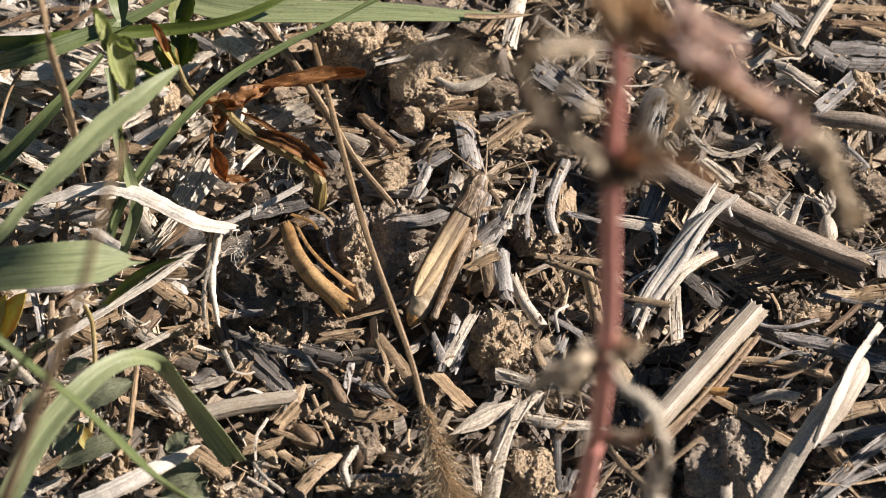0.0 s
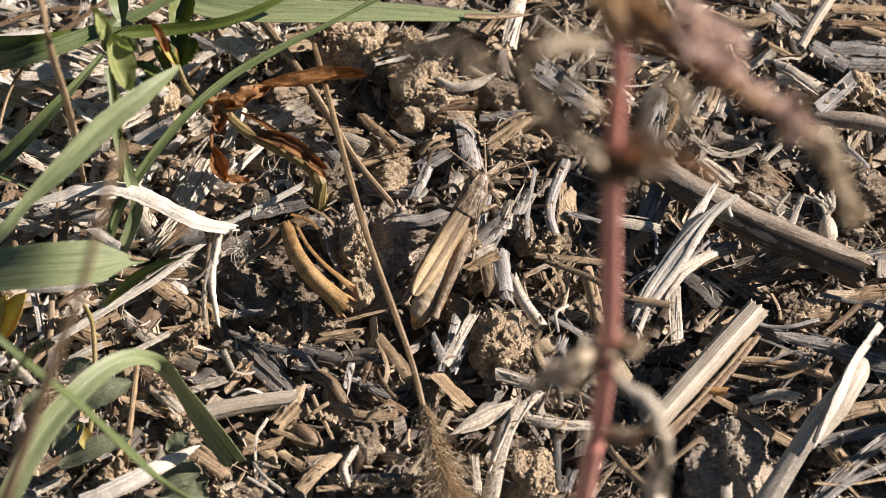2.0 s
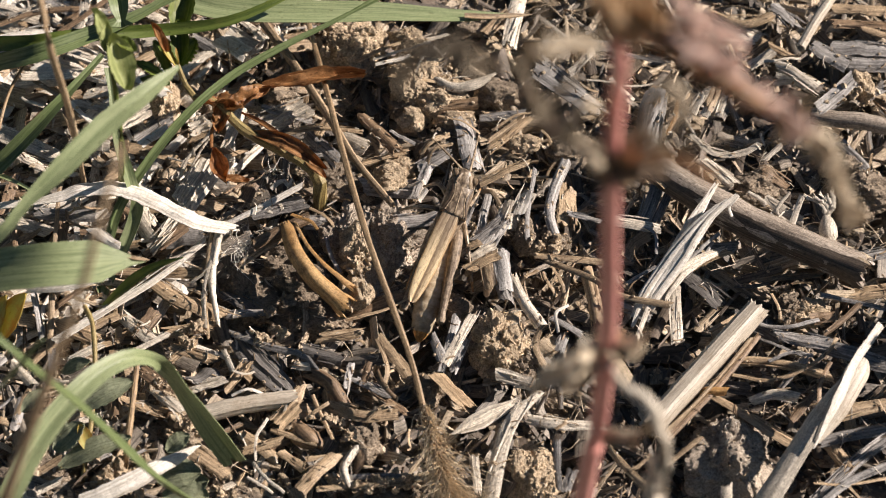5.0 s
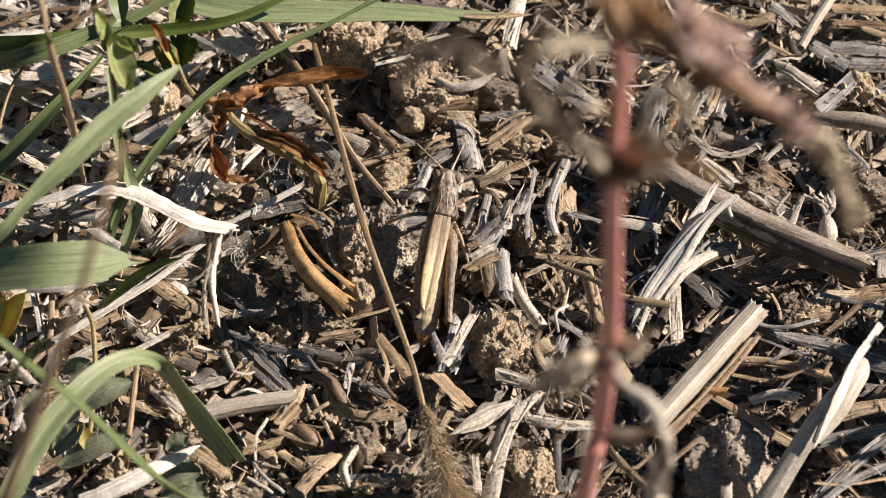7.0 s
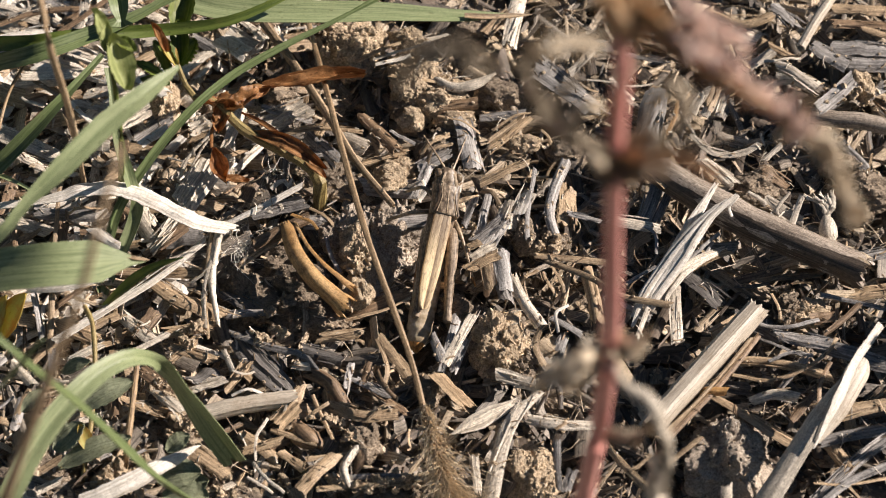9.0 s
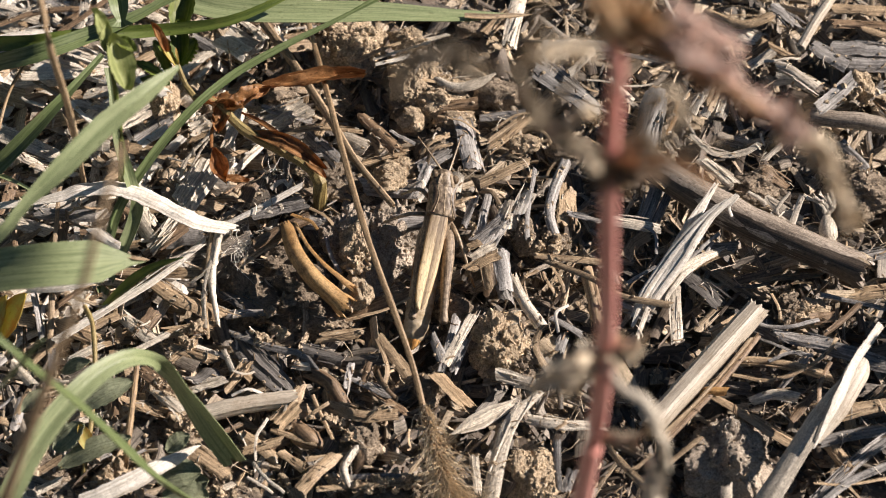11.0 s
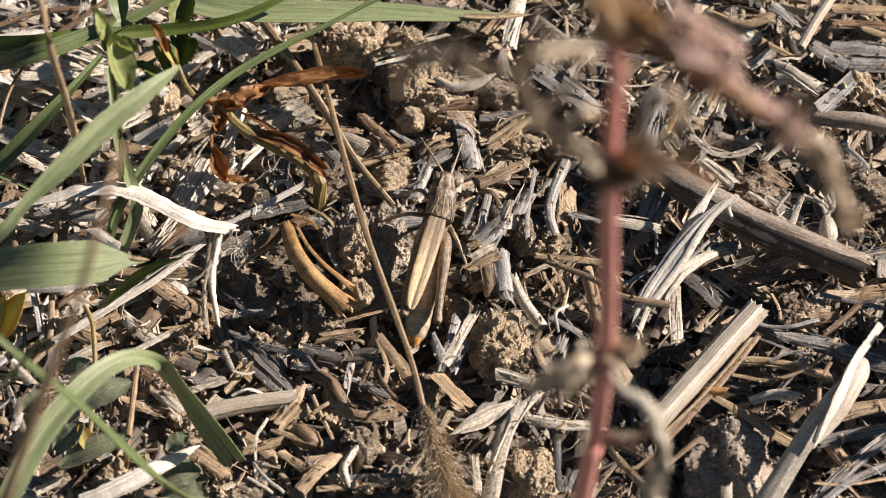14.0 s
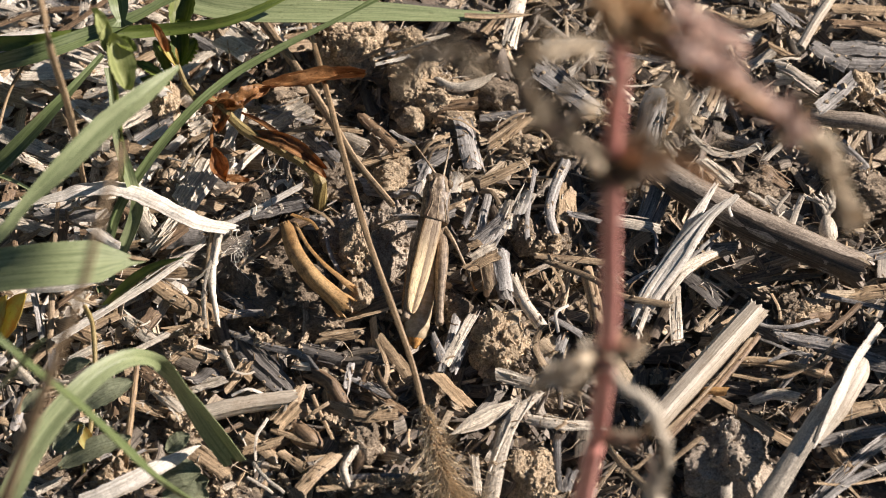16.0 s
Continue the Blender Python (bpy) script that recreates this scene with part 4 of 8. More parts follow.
strip("straw_fibre", "tan", 0.38, [(-14.2, -21.5, 3.0), (-11.9, -27.3, 3.0)], 279)
strip("straw_fibre", "tan", 0.42, [(-14.9, -24.8, 3.0), (-12.4, -22.9, 3.4)], 280)
strip("dry_leaf", "brown", 2.59, [(-16.2, -24.6, 2.2), (-14.7, -26.5, 2.6), (-13.2, -27.8, 2.2)], 281, taper=(1.0,0.2), curl=0.4)
strip("straw_strip", "tan", 1.54, [(-15.4, -33.7, 3.0), (-13.6, -31.6, 3.4), (-11.5, -29.3, 3.2)], 282, curl=0.2)
strip("straw_strip", "white", 0.92, [(-10.1, -33.1, 2.6), (-10.7, -30.9, 3.4), (-9.3, -28.0, 3.0)], 283, curl=0.4)
strip("dry_leaf", "brown", 1.34, [(-9.5, -31.1, 2.4), (-9.0, -29.6, 2.8), (-9.3, -27.8, 2.6)], 284, taper=(0.6,0.2))
strip("straw_chip", "tan", 1.03, [(-17.6, -28.5, 2.6), (-15.2, -30.8, 2.8)], 285)
strip("straw_fibre", "white", 0.31, [(-20.2, -30.0, 3.0), (-20.2, -27.4, 3.6), (-19.0, -24.9, 3.4)], 286)
strip("straw_fibre", "white", 0.40, [(-20.5, -30.2, 3.0), (-19.1, -32.1, 3.0), (-17.1, -33.9, 2.6)], 287)
strip("straw_fibre", "white", 0.35, [(-21.1, -31.9, 2.8), (-18.2, -33.9, 2.8)], 288)
strip("straw_strip", "tan", 0.66, [(-9.0, -33.2, 2.6), (-5.1, -32.5, 2.8), (-1.7, -31.5, 2.8)], 289)
strip("straw_strip", "tan", 0.59, [(-13.6, -33.2, 2.4), (-8.8, -32.8, 2.6), (-3.9, -32.6, 2.6)], 290)
strip("straw_strip", "grey", 0.59, [(-11.2, -31.8, 2.4), (-6.3, -31.6, 2.6), (-1.5, -31.9, 2.6)], 291)
strip("straw_strip", "white", 0.64, [(-24.2, -15.5, 3.0), (-23.0, -18.6, 3.4)], 292)
strip("straw_fibre", "white", 0.38, [(-23.0, -18.6, 3.4), (-21.9, -19.1, 3.4), (-20.6, -18.7, 3.0)], 293)
strip("straw_chip", "tan", 1.21, [(-23.9, -20.6, 2.4), (-21.2, -17.2, 3.0)], 294, ribs=0.2)
strip("straw_chip", "brown", 1.68, [(-33.2, -17.4, 2.0), (-28.9, -21.1, 2.4)], 295)
strip("straw_strip", "white", 1.27, [(-32.2, -20.7, 2.8), (-29.8, -22.3, 3.2), (-27.5, -24.3, 2.8)], 296, taper=(0.3,0.8))
strip("straw_chip", "tan", 1.61, [(-35.4, -21.1, 2.0), (-30.2, -23.6, 2.4)], 297)
strip("straw_strip", "tan", 1.68, [(-27.0, -28.9, 3.0), (-23.1, -31.8, 2.8)], 298)
strip("straw_chip", "brown", 1.24, [(-36.2, -19.9, 1.5), (-36.0, -23.8, 1.8)], 299)
strip("straw_chip", "tan", 0.77, [(-46.5, -23.5, 2.0), (-45.1, -20.6, 2.6)], 300)
strip("straw_chip", "tan", 0.66, [(-18.7, -25.5, 2.2), (-13.7, -27.4, 2.4)], 301)
strip("straw_chip", "tan", 0.74, [(-14.9, -29.4, 2.4), (-8.8, -28.5, 2.4)], 302)
strip("straw_chip", "brown", 0.92, [(-7.7, -20.2, 2.0), (-3.9, -23.2, 2.0)], 303)
strip("straw_chip", "grey", 0.77, [(-1.2, -12.8, 2.0), (0.4, -16.5, 2.0)], 304)
strip("straw_strip", "tan", 0.77, [(-0.9, -6.7, 2.6), (1.0, -7.0, 3.0)], 305)
strip("straw_chip", "white", 1.42, [(1.4, 5.6, 3.0), (1.8, 7.9, 3.6)], 306)
strip("straw_chip", "grey", 1.19, [(-3.1, 5.9, 1.8), (-1.5, 10.2, 2.4)], 307)
strip("straw_chip", "grey", 1.95, [(-2.8, 9.7, 2.0), (1.0, 12.1, 2.2)], 308)
strip("straw_fibre", "white", 0.47, [(-4.0, 6.9, 2.6), (-2.2, 6.9, 3.4), (-2.7, 4.4, 3.0)], 309)
strip("straw_chip", "grey", 0.92, [(2.3, 1.8, 2.0), (3.7, 5.4, 2.6)], 310)
strip("straw_chip", "grey", 0.90, [(3.9, -0.5, 2.0), (5.2, 6.1, 2.6)], 311)
strip("straw_strip", "tan", 0.58, [(4.1, 5.8, 3.0), (5.5, 5.2, 3.8), (6.4, 3.9, 3.2)], 312)
strip("straw_chip", "grey", 1.01, [(-0.2, -17.7, 1.6), (1.6, -10.5, 2.0)], 313)
strip("straw_chip", "tan", 0.94, [(-9.3, 10.8, 1.6), (-4.1, 12.1, 2.0)], 314)
strip("straw_chip", "white", 1.67, [(-50.3, 28.4, 2.0), (-45.1, 24.8, 2.4)], 1000)
strip("straw_chip", "white", 0.98, [(-16.5, -17.5, 2.8), (-14.6, -17.9, 3.0)], 1001)
strip("dry_leaf", "tan", 1.42, [(-17.1, -24.0, 2.4), (-16.1, -22.2, 3.0), (-15.2, -20.3, 3.2)], 1002, taper=(0.8,0.5))
strip("dry_leaf", "brown", 1.91, [(-14.6, -17.7, 2.4), (-12.3, -19.5, 3.0), (-10.6, -22.2, 2.6)], 1003, curl=0.4)
strip("straw_chip", "grey", 0.88, [(-10.6, -20.2, 2.0), (-10.1, -17.1, 2.6)], 1004)
strip("straw_fibre", "tan", 0.39, [(12.3, -5.2, 3.6), (13.2, -7.2, 4.0), (13.5, -8.3, 3.4)], 1005)
strip("straw_fibre", "tan", 0.40, [(11.2, -5.4, 3.4), (12.0, -7.6, 3.8), (12.8, -8.5, 3.0)], 1006)
strip("straw_fibre", "tan", 0.49, [(10.5, -4.9, 3.0), (9.2, -6.3, 3.6), (8.4, -7.2, 3.0)], 1007)
strip("straw_strip", "tan", 0.75, [(11.2, -17.5, 2.6), (10.2, -15.4, 3.4), (10.7, -13.5, 3.8)], 1008)
strip("straw_strip", "grey", 0.80, [(11.8, -10.8, 2.4), (13.5, -12.1, 2.8), (15.4, -13.2, 2.4)], 1009)
strip("straw_fibre", "bleached", 0.39, [(13.9, -9.9, 3.4), (12.4, -11.4, 3.8), (12.6, -13.4, 3.0)], 1010)
strip("straw_chip", "grey", 1.14, [(13.5, -12.9, 2.0), (12.8, -15.5, 2.2)], 1011)
strip("straw_fibre", "grey", 0.42, [(26.7, -4.9, 3.0), (28.8, -2.6, 3.8), (31.0, -0.7, 4.0)], 1012)
strip("straw_fibre", "grey", 0.34, [(27.1, -6.0, 3.0), (28.8, -3.8, 3.4), (30.2, -1.5, 3.6)], 1013)
strip("straw_fibre", "white", 0.35, [(26.2, -4.3, 3.0), (27.7, -2.4, 3.6), (29.2, -0.9, 3.6)], 1014)
strip("straw_fibre", "grey", 0.39, [(22.5, 1.2, 3.0), (23.9, -0.4, 3.4), (24.0, -2.8, 3.0)], 1015)
strip("straw_strip", "grey", 0.59, [(20.5, -6.4, 2.6), (23.7, -4.3, 3.0)], 1016)
strip("straw_strip", "brown", 0.63, [(41.9, -14.0, 3.6), (44.1, -12.3, 4.0), (46.1, -10.3, 4.4)], 1017)
strip("straw_chip", "brown", 1.37, [(40.7, -11.6, 3.0), (43.4, -11.2, 3.2)], 1018)
strip("straw_fibre", "grey", 0.46, [(34.7, -12.1, 3.0), (37.8, -13.1, 3.4), (41.5, -12.0, 3.6)], 1019)
strip("straw_fibre", "tan", 0.38, [(36.4, -8.8, 4.0), (37.1, -10.9, 4.2), (37.2, -12.0, 3.6)], 1020)
strip("straw_strip", "brown", 0.50, [(42.3, -18.5, 5.0), (41.0, -21.7, 5.4), (40.8, -24.4, 5.0)], 1021)
strip("straw_fibre", "tan", 0.47, [(-10.1, 24.3, 3.0), (-6.8, 25.5, 3.6), (-4.8, 26.2, 3.8)], 1022)
strip("straw_fibre", "tan", 0.38, [(-0.6, 16.6, 3.0), (2.3, 15.5, 3.4), (4.3, 14.1, 3.0)], 1023)
strip("straw_fibre", "tan", 0.38, [(5.6, 14.2, 3.4), (8.1, 16.0, 3.8), (10.1, 16.5, 3.6)], 1024)
strip("straw_fibre", "tan", 0.43, [(-8.2, -24.9, 3.0), (-6.4, -23.3, 3.4), (-5.2, -22.8, 3.0)], 1025)
strip("straw_chip", "tan", 0.66, [(-5.2, -15.7, 2.4), (-3.3, -18.9, 2.8)], 1026)
strip("straw_chip", "grey", 0.76, [(-1.2, -13.5, 2.0), (-0.2, -16.8, 2.4)], 1027)
strip("straw_chip", "brown", 0.89, [(-8.9, -19.5, 2.0), (-8.0, -16.8, 2.4)], 1028)
strip("straw_strip", "brown", 0.46, [(-7.2, -18.2, 2.8), (-6.4, -20.6, 3.2), (-5.2, -21.8, 2.8)], 1029)
strip("straw_fibre", "bleached", 0.38, [(-23.1, -21.6, 3.0), (-21.2, -21.1, 3.4), (-19.4, -21.6, 3.0)], 1030)
strip("straw_fibre", "bleached", 0.46, [(-19.4, 5.7, 3.6), (-18.1, 6.5, 4.0), (-17.4, 6.0, 3.8), (-16.9, 6.8, 4.0)], 1031)
strip("straw_chip", "white", 1.58, [(-52.6, 33.3, 2.0), (-47.1, 31.1, 2.4)], 1032)
strip("straw_chip", "grey", 1.39, [(-48.1, 35.2, 2.0), (-43.2, 32.1, 2.6)], 1033)
strip("straw_chip", "white", 1.24, [(-36.7, 33.5, 2.0), (-32.6, 31.1, 2.4)], 1034)
strip("straw_chip", "grey", 1.61, [(-41.9, 31.3, 1.6), (-36.6, 32.1, 2.2)], 1035)
strip("straw_chip", "white", 1.09, [(-50.4, 30.8, 2.4), (-45.9, 33.0, 2.8)], 1036)
strip("straw_chip", "tan", 1.39, [(-34.8, 35.2, 2.0), (-30.0, 32.3, 2.4)], 1037)
strip("straw_chip", "white", 1.41, [(-44.3, 27.1, 1.8), (-38.9, 25.1, 2.2)], 1038)
strip("straw_chip", "white", 2.08, [(-35.2, 28.4, 2.0), (-29.9, 29.1, 2.4)], 1039)
strip("straw_chip", "white", 1.35, [(-45.5, 31.5, 2.4), (-42.4, 28.9, 2.4)], 1040)
strip("straw_chip", "white", 2.22, [(-27.2, 27.1, 1.6), (-31.6, 23.1, 2.4)], 1041)
strip("straw_chip", "white", 1.27, [(-49.2, 21.8, 2.0), (-44.0, 22.2, 2.4)], 1042)
strip("straw_chip", "tan", 2.06, [(-46.4, 16.8, 1.6), (-41.2, 17.2, 2.2)], 1043)
strip("straw_chip", "white", 0.99, [(-38.3, 20.1, 2.6), (-34.2, 15.0, 2.4)], 1044)
strip("straw_chip", "white", 1.29, [(-43.0, 15.7, 2.0), (-39.3, 11.8, 2.4)], 1045)
strip("straw_chip", "tan", 1.57, [(-36.0, 10.8, 1.6), (-39.4, 7.3, 2.0)], 1046)
strip("straw_chip", "white", 1.23, [(-46.6, 10.5, 2.0), (-41.3, 8.6, 2.4)], 1047)
strip("straw_chip", "white", 1.82, [(-48.8, 2.9, 1.6), (-44.2, 1.0, 2.0)], 1048)
strip("straw_chip", "white", 1.03, [(-41.5, -1.3, 2.0), (-38.1, 1.0, 2.6)], 1049)
strip("straw_chip", "tan", 1.51, [(-48.5, -1.0, 1.6), (-43.9, -2.9, 2.0)], 1050)
strip("straw_chip", "white", 0.87, [(-24.7, 32.2, 2.5), (-20.6, 27.6, 3.0)], 1051)
strip("straw_chip", "white", 0.94, [(-19.5, 29.8, 2.6), (-18.2, 25.2, 3.0)], 1052)
strip("straw_chip", "white", 1.19, [(-23.0, 18.5, 2.0), (-24.8, 12.4, 2.6)], 1053, ribs=0.1)
strip("straw_chip", "white", 0.83, [(-20.3, 13.2, 2.6), (-23.4, 8.9, 3.0)], 1054)
strip("straw_chip", "tan", 1.12, [(-14.5, 14.6, 1.8), (-12.6, 17.4, 2.4)], 1055)
strip("straw_chip", "white", 1.09, [(-47.5, -16.5, 2.0), (-44.8, -19.7, 2.4)], 1056)
strip("straw_chip", "tan", 1.75, [(-42.9, -11.0, 1.6), (-38.3, -13.7, 2.2)], 1057)
strip("straw_chip", "white", 0.88, [(-41.3, -16.8, 2.4), (-37.6, -14.9, 3.0)], 1058)
strip("straw_chip", "white", 1.40, [(-35.7, -10.2, 1.6), (-32.1, -13.7, 2.2)], 1059)
strip("straw_chip", "tan", 1.32, [(-30.2, -14.3, 2.0), (-25.1, -16.8, 2.4)], 1060)
strip("straw_chip", "tan", 0.98, [(-30.1, -16.5, 2.0), (-27.1, -13.8, 2.4)], 1061)
strip("straw_chip", "white", 1.04, [(-27.5, -20.5, 2.4), (-23.8, -19.3, 2.8)], 1062)
strip("straw_chip", "white", 0.73, [(-33.9, -15.3, 2.4), (-30.2, -13.2, 2.6)], 1063)
strip("straw_chip", "tan", 1.15, [(-46.2, -28.2, 2.0), (-42.6, -26.3, 2.4)], 1064)
strip("straw_chip", "white", 0.87, [(-45.2, -34.0, 2.0), (-41.0, -32.1, 2.4)], 1065)
strip("straw_chip", "tan", 1.03, [(-21.7, -28.2, 2.0), (-17.4, -27.0, 2.4)], 1066)
strip("straw_chip", "tan", 1.22, [(-14.0, -13.4, 1.8), (-9.0, -12.9, 2.2)], 1067)
strip("straw_chip", "white", 0.95, [(-4.5, 27.1, 2.6), (0.4, 28.5, 3.0)], 1068)
strip("straw_chip", "tan", 1.31, [(5.0, 29.3, 2.0), (7.7, 32.1, 2.6)], 1069)
strip("straw_chip", "white", 1.01, [(21.9, 19.0, 2.4), (19.3, 21.9, 3.0)], 1070)
strip("straw_chip", "bleached", 2.64, [(-43.5, 23.1, 4.6), (-36.3, 20.1, 5.2)], 1071)
strip("straw_chip", "bleached", 1.95, [(-41.0, 14.7, 4.8), (-37.5, 17.1, 5.6)], 1072)
strip("straw_chip", "white", 1.82, [(-37.2, 14.1, 4.6), (-33.4, 16.2, 5.2)], 1073)
strip("straw_chip", "bleached", 1.60, [(-35.7, 21.3, 5.2), (-31.6, 17.4, 5.6)], 1074)
strip("straw_chip", "bleached", 1.59, [(-47.2, 22.2, 4.8), (-41.3, 21.4, 5.2)], 1075)
strip("straw_chip", "white", 1.65, [(-49.1, 10.4, 4.6), (-44.3, 7.6, 5.0)], 1076)
strip("straw_chip", "bleached", 1.44, [(-49.4, 26.7, 5.2), (-45.0, 26.6, 5.8)], 1077)
strip("straw_chip", "white", 1.55, [(-42.2, 12.0, 4.8), (-37.8, 10.6, 5.0)], 1078)
strip("straw_chip", "bleached", 1.04, [(-34.3, 10.8, 5.2), (-31.2, 13.0, 5.6)], 1079)
strip("straw_chip", "bleached", 2.24, [(-25.8, 26.1, 5.2), (-22.4, 23.4, 5.8)], 1080)
strip("straw_chip", "bleached", 1.15, [(-39.2, -0.8, 5.2), (-35.9, -3.5, 5.2)], 1081)

strip("straw_chip", "bleached", 0.75, [(1.1, 4.3, 5.2), (1.7, 5.8, 6.0)], 1100)
strip("straw_chip", "bleached", 1.3, [(8.5, 1.5, 4.6), (9.4, 4.2, 5.0)], 1101, curl=0.05)
strip("straw_chip", "bleached", 0.6, [(-2.6, 3.6, 4.6), (-1.8, 4.7, 5.2)], 1102)
strip("straw_chip", "tan", 1.6, [(2.6, -6.1, 4.8), (6.2, -4.4, 5.4)], 1103, curl=0.05, roll=0.25)
strip("straw_chip", "tan", 0.9, [(2.8, -3.2, 5.0), (4.2, -2.7, 5.2)], 1104)
strip("straw_chip", "grey", 1.5, [(3.4, -2.1, 4.4), (6.6, 0.3, 5.0)], 1105, curl=0.05)
strip("straw_chip", "tan", 1.3, [(5.2, -8.4, 4.2), (4.7, -5.2, 5.0)], 1106, roll=0.2)
strip("straw_chip", "grey", 1.6, [(7.1, -8.7, 4.4), (6.3, -3.9, 5.0)], 1107, curl=0.2)
strip("straw_chip", "tan", 1.1, [(23.4, 7.8, 4.6), (25.3, 5.3, 4.8)], 1108)
strip("straw_chip", "white", 1.5, [(29.6, 8.8, 4.8), (32.4, 6.1, 5.0)], 1109, curl=0.05)
strip("straw_chip", "white", 1.4, [(38.2, 21.6, 5.8), (40.0, 20.3, 6.4), (42.6, 18.3, 5.8)], 1110, curl=0.3)
strip("straw_chip", "grey", 1.7, [(42.7, 15.1, 6.0), (47.0, 19.2, 6.4)], 1111, curl=0.05)
strip("straw_chip", "tan", 1.2, [(30.2, 15.9, 5.0), (31.4, 18.5, 5.6)], 1112)
strip("straw_chip", "white", 1.2, [(28.4, 15.5, 5.0), (29.7, 17.8, 5.4)], 1113)


# broad dead leaves and torn husks
strip("dry_leaf", "bleached", 2.3, [(-52.2, 2.3, 5.0), (-46.4, 1.9, 6.0), (-42.9, 2.5, 6.6), (-40.1, 3.3, 7.0), (-36.6, 3.2, 7.0), (-33.4, 2.3, 7.0), (-30.2, 0.9, 6.8), (-27.3, -0.3, 6.4), (-23.5, -0.5, 5.4)], 400, ribs=0.09, jag=0.8, nseg=44, ragged=0.05, wave=0.035, curl=0.15, profile=[(0, 0.7), (0.25, 0.55), (0.36, 0.9), (0.5, 1), (0.75, 0.9), (1, 0.7)])
strip("dry_leaf", "white", 0.85, [(-24.7, -0.2, 5.4), (-25.2, -3.1, 4.5), (-25.6, -7.0, 3.5), (-24.8, -12.0, 2.4)], 401, taper=(1.0, 0.4), curl=0.3, ragged=0.15, nseg=24)
strip("straw_strip", "white", 0.55, [(-25.1, -0.3, 5.2), (-25.8, -3.5, 4.2), (-26.6, -7.8, 3.6), (-26.4, -12.3, 2.4)], 402, ragged=0.15, nseg=20)
strip("straw_strip", "tan", 0.44, [(-25.8, -0.3, 5.0), (-26.3, -4.3, 4.0), (-26.5, -8.2, 3.0), (-26.0, -13.5, 2.0)], 403)
frayed("bleached", 2.3, [(32.8, 1.3, 8.6), (30.0, -0.6, 7.8), (27.0, -3.8, 6.4), (24.8, -6.5, 5.0), (22.6, -9.6, 3.8), (21.4, -12.6, 2.6)], 7, 404, "bleached dead leaf split into frayed strands", [(0, 0.1), (0.2, 0.45), (0.5, 1), (0.8, 0.95), (1, 0.7)])
strip("straw_fibre", "bleached", 0.33, [(32.9, 1.3, 8.6), (31.9, 0.2, 8.0), (32.1, -0.8, 7.4)], 405)
strip("straw_strip", "white", 0.58, [(24.9, -5.3, 4.4), (22.9, -10.2, 3.8), (21.4, -14.2, 3.0)], 406)
frayed("bleached", 0.9, [(30.6, 3.7, 7.4), (28.8, 0.8, 6.6), (26.5, -2.6, 5.4), (24.4, -5.3, 4.2)], 3, 407, "bleached torn strand of a dead leaf", [(0, 0.4), (0.5, 1), (1, 0.8)])
frayed("white", 1.2, [(31.7, -2.3, 3.2), (29.4, -3.6, 3.6), (26.9, -5.8, 4.2), (25.1, -8.2, 4.0), (23.5, -10.4, 3.0)], 4, 408, "whitish torn leaf strand curling aside", [(0, 0.6), (0.4, 0.9), (1, 0.8)])
strip("dry_leaf", "bleached", 1.25, [(47.4, -17.6, 11.0), (44.6, -22.0, 11.0), (43.1, -25.6, 10.5), (41.4, -29.0, 9.8), (39.7, -32.2, 9.0)], 409, profile=[(0, 0.8), (0.4, 0.8), (0.6, 1), (1, 0.1)], jag=0.1, nseg=26, face=[(0.5, -0.2, 0.8), (0.6, -0.3, 0.7)], curl=0.1)
strip("straw_strip", "tan", 0.42, [(33.8, -15.6, 5.4), (30.8, -19.7, 5.2), (27.3, -24.0, 5.0), (23.8, -27.6, 4.6)], 410, curl=0.3)
strip("straw_strip", "brown", 0.6, [(34.8, -14.4, 4.2), (31.2, -19.5, 4.0), (27.8, -23.7, 3.8), (24.2, -27.7, 3.4)], 411)
strip("dry_leaf", "pale", 2.7, [(45.5, -21.1, 9.6), (43.8, -24.4, 9.4), (41.7, -28.0, 8.6), (39.9, -30.7, 8.0)], 412, profile=[(0, 0.35), (0.05, 0.75), (0.14, 1), (0.6, 0.9), (1, 0.25)], jag=0, ribs=0.02, curl=0.2, nseg=24, face=[(0.3, 0.0, 0.95)], wave=0.005)
strip("dry_leaf", "white", 2.9, [(43.6, -22.5, 8.6), (41.2, -26.1, 8.2), (37.9, -31.3, 7.4), (33.0, -39.3, 6.3)], 413, profile=[(0, 0.15), (0.12, 0.6), (0.3, 0.95), (1, 1)], jag=0.4, curl=0.12, ribs=0.03, nseg=24, face=[(-0.45, -0.1, 0.88)], wave=0.006)
strip("dry_leaf", "bleached", 2.1, [(-38.7, -37.3, 6.0), (-33.8, -35.2, 6.5), (-29.8, -32.9, 6.5), (-25.9, -30.2, 6.0)], 414, profile=[(0, 0.9), (0.5, 1), (0.8, 0.7), (1, 0.08)], ribs=0.04, nseg=24, ragged=0.04, jag=0.4)
husk_at = np.array((-17.5, 0.2, 4.0))
husk = thing("rolled_husk", [sheath_geo([(-17.5, 0.2, 4.0), (-16.4, -3.6, 4.4), (-14.5, -6.8, 4.4), (-12.5, -8.8, 4.0), (-10.8, -10.2, 3.4)], [0.8, 0.95, 1.0, 1.0, 1.1], 415, -60, 190)], MATS["husk"], husk_at, "ochre rolled dry husk with a torn open end", "husk", "straw litter")
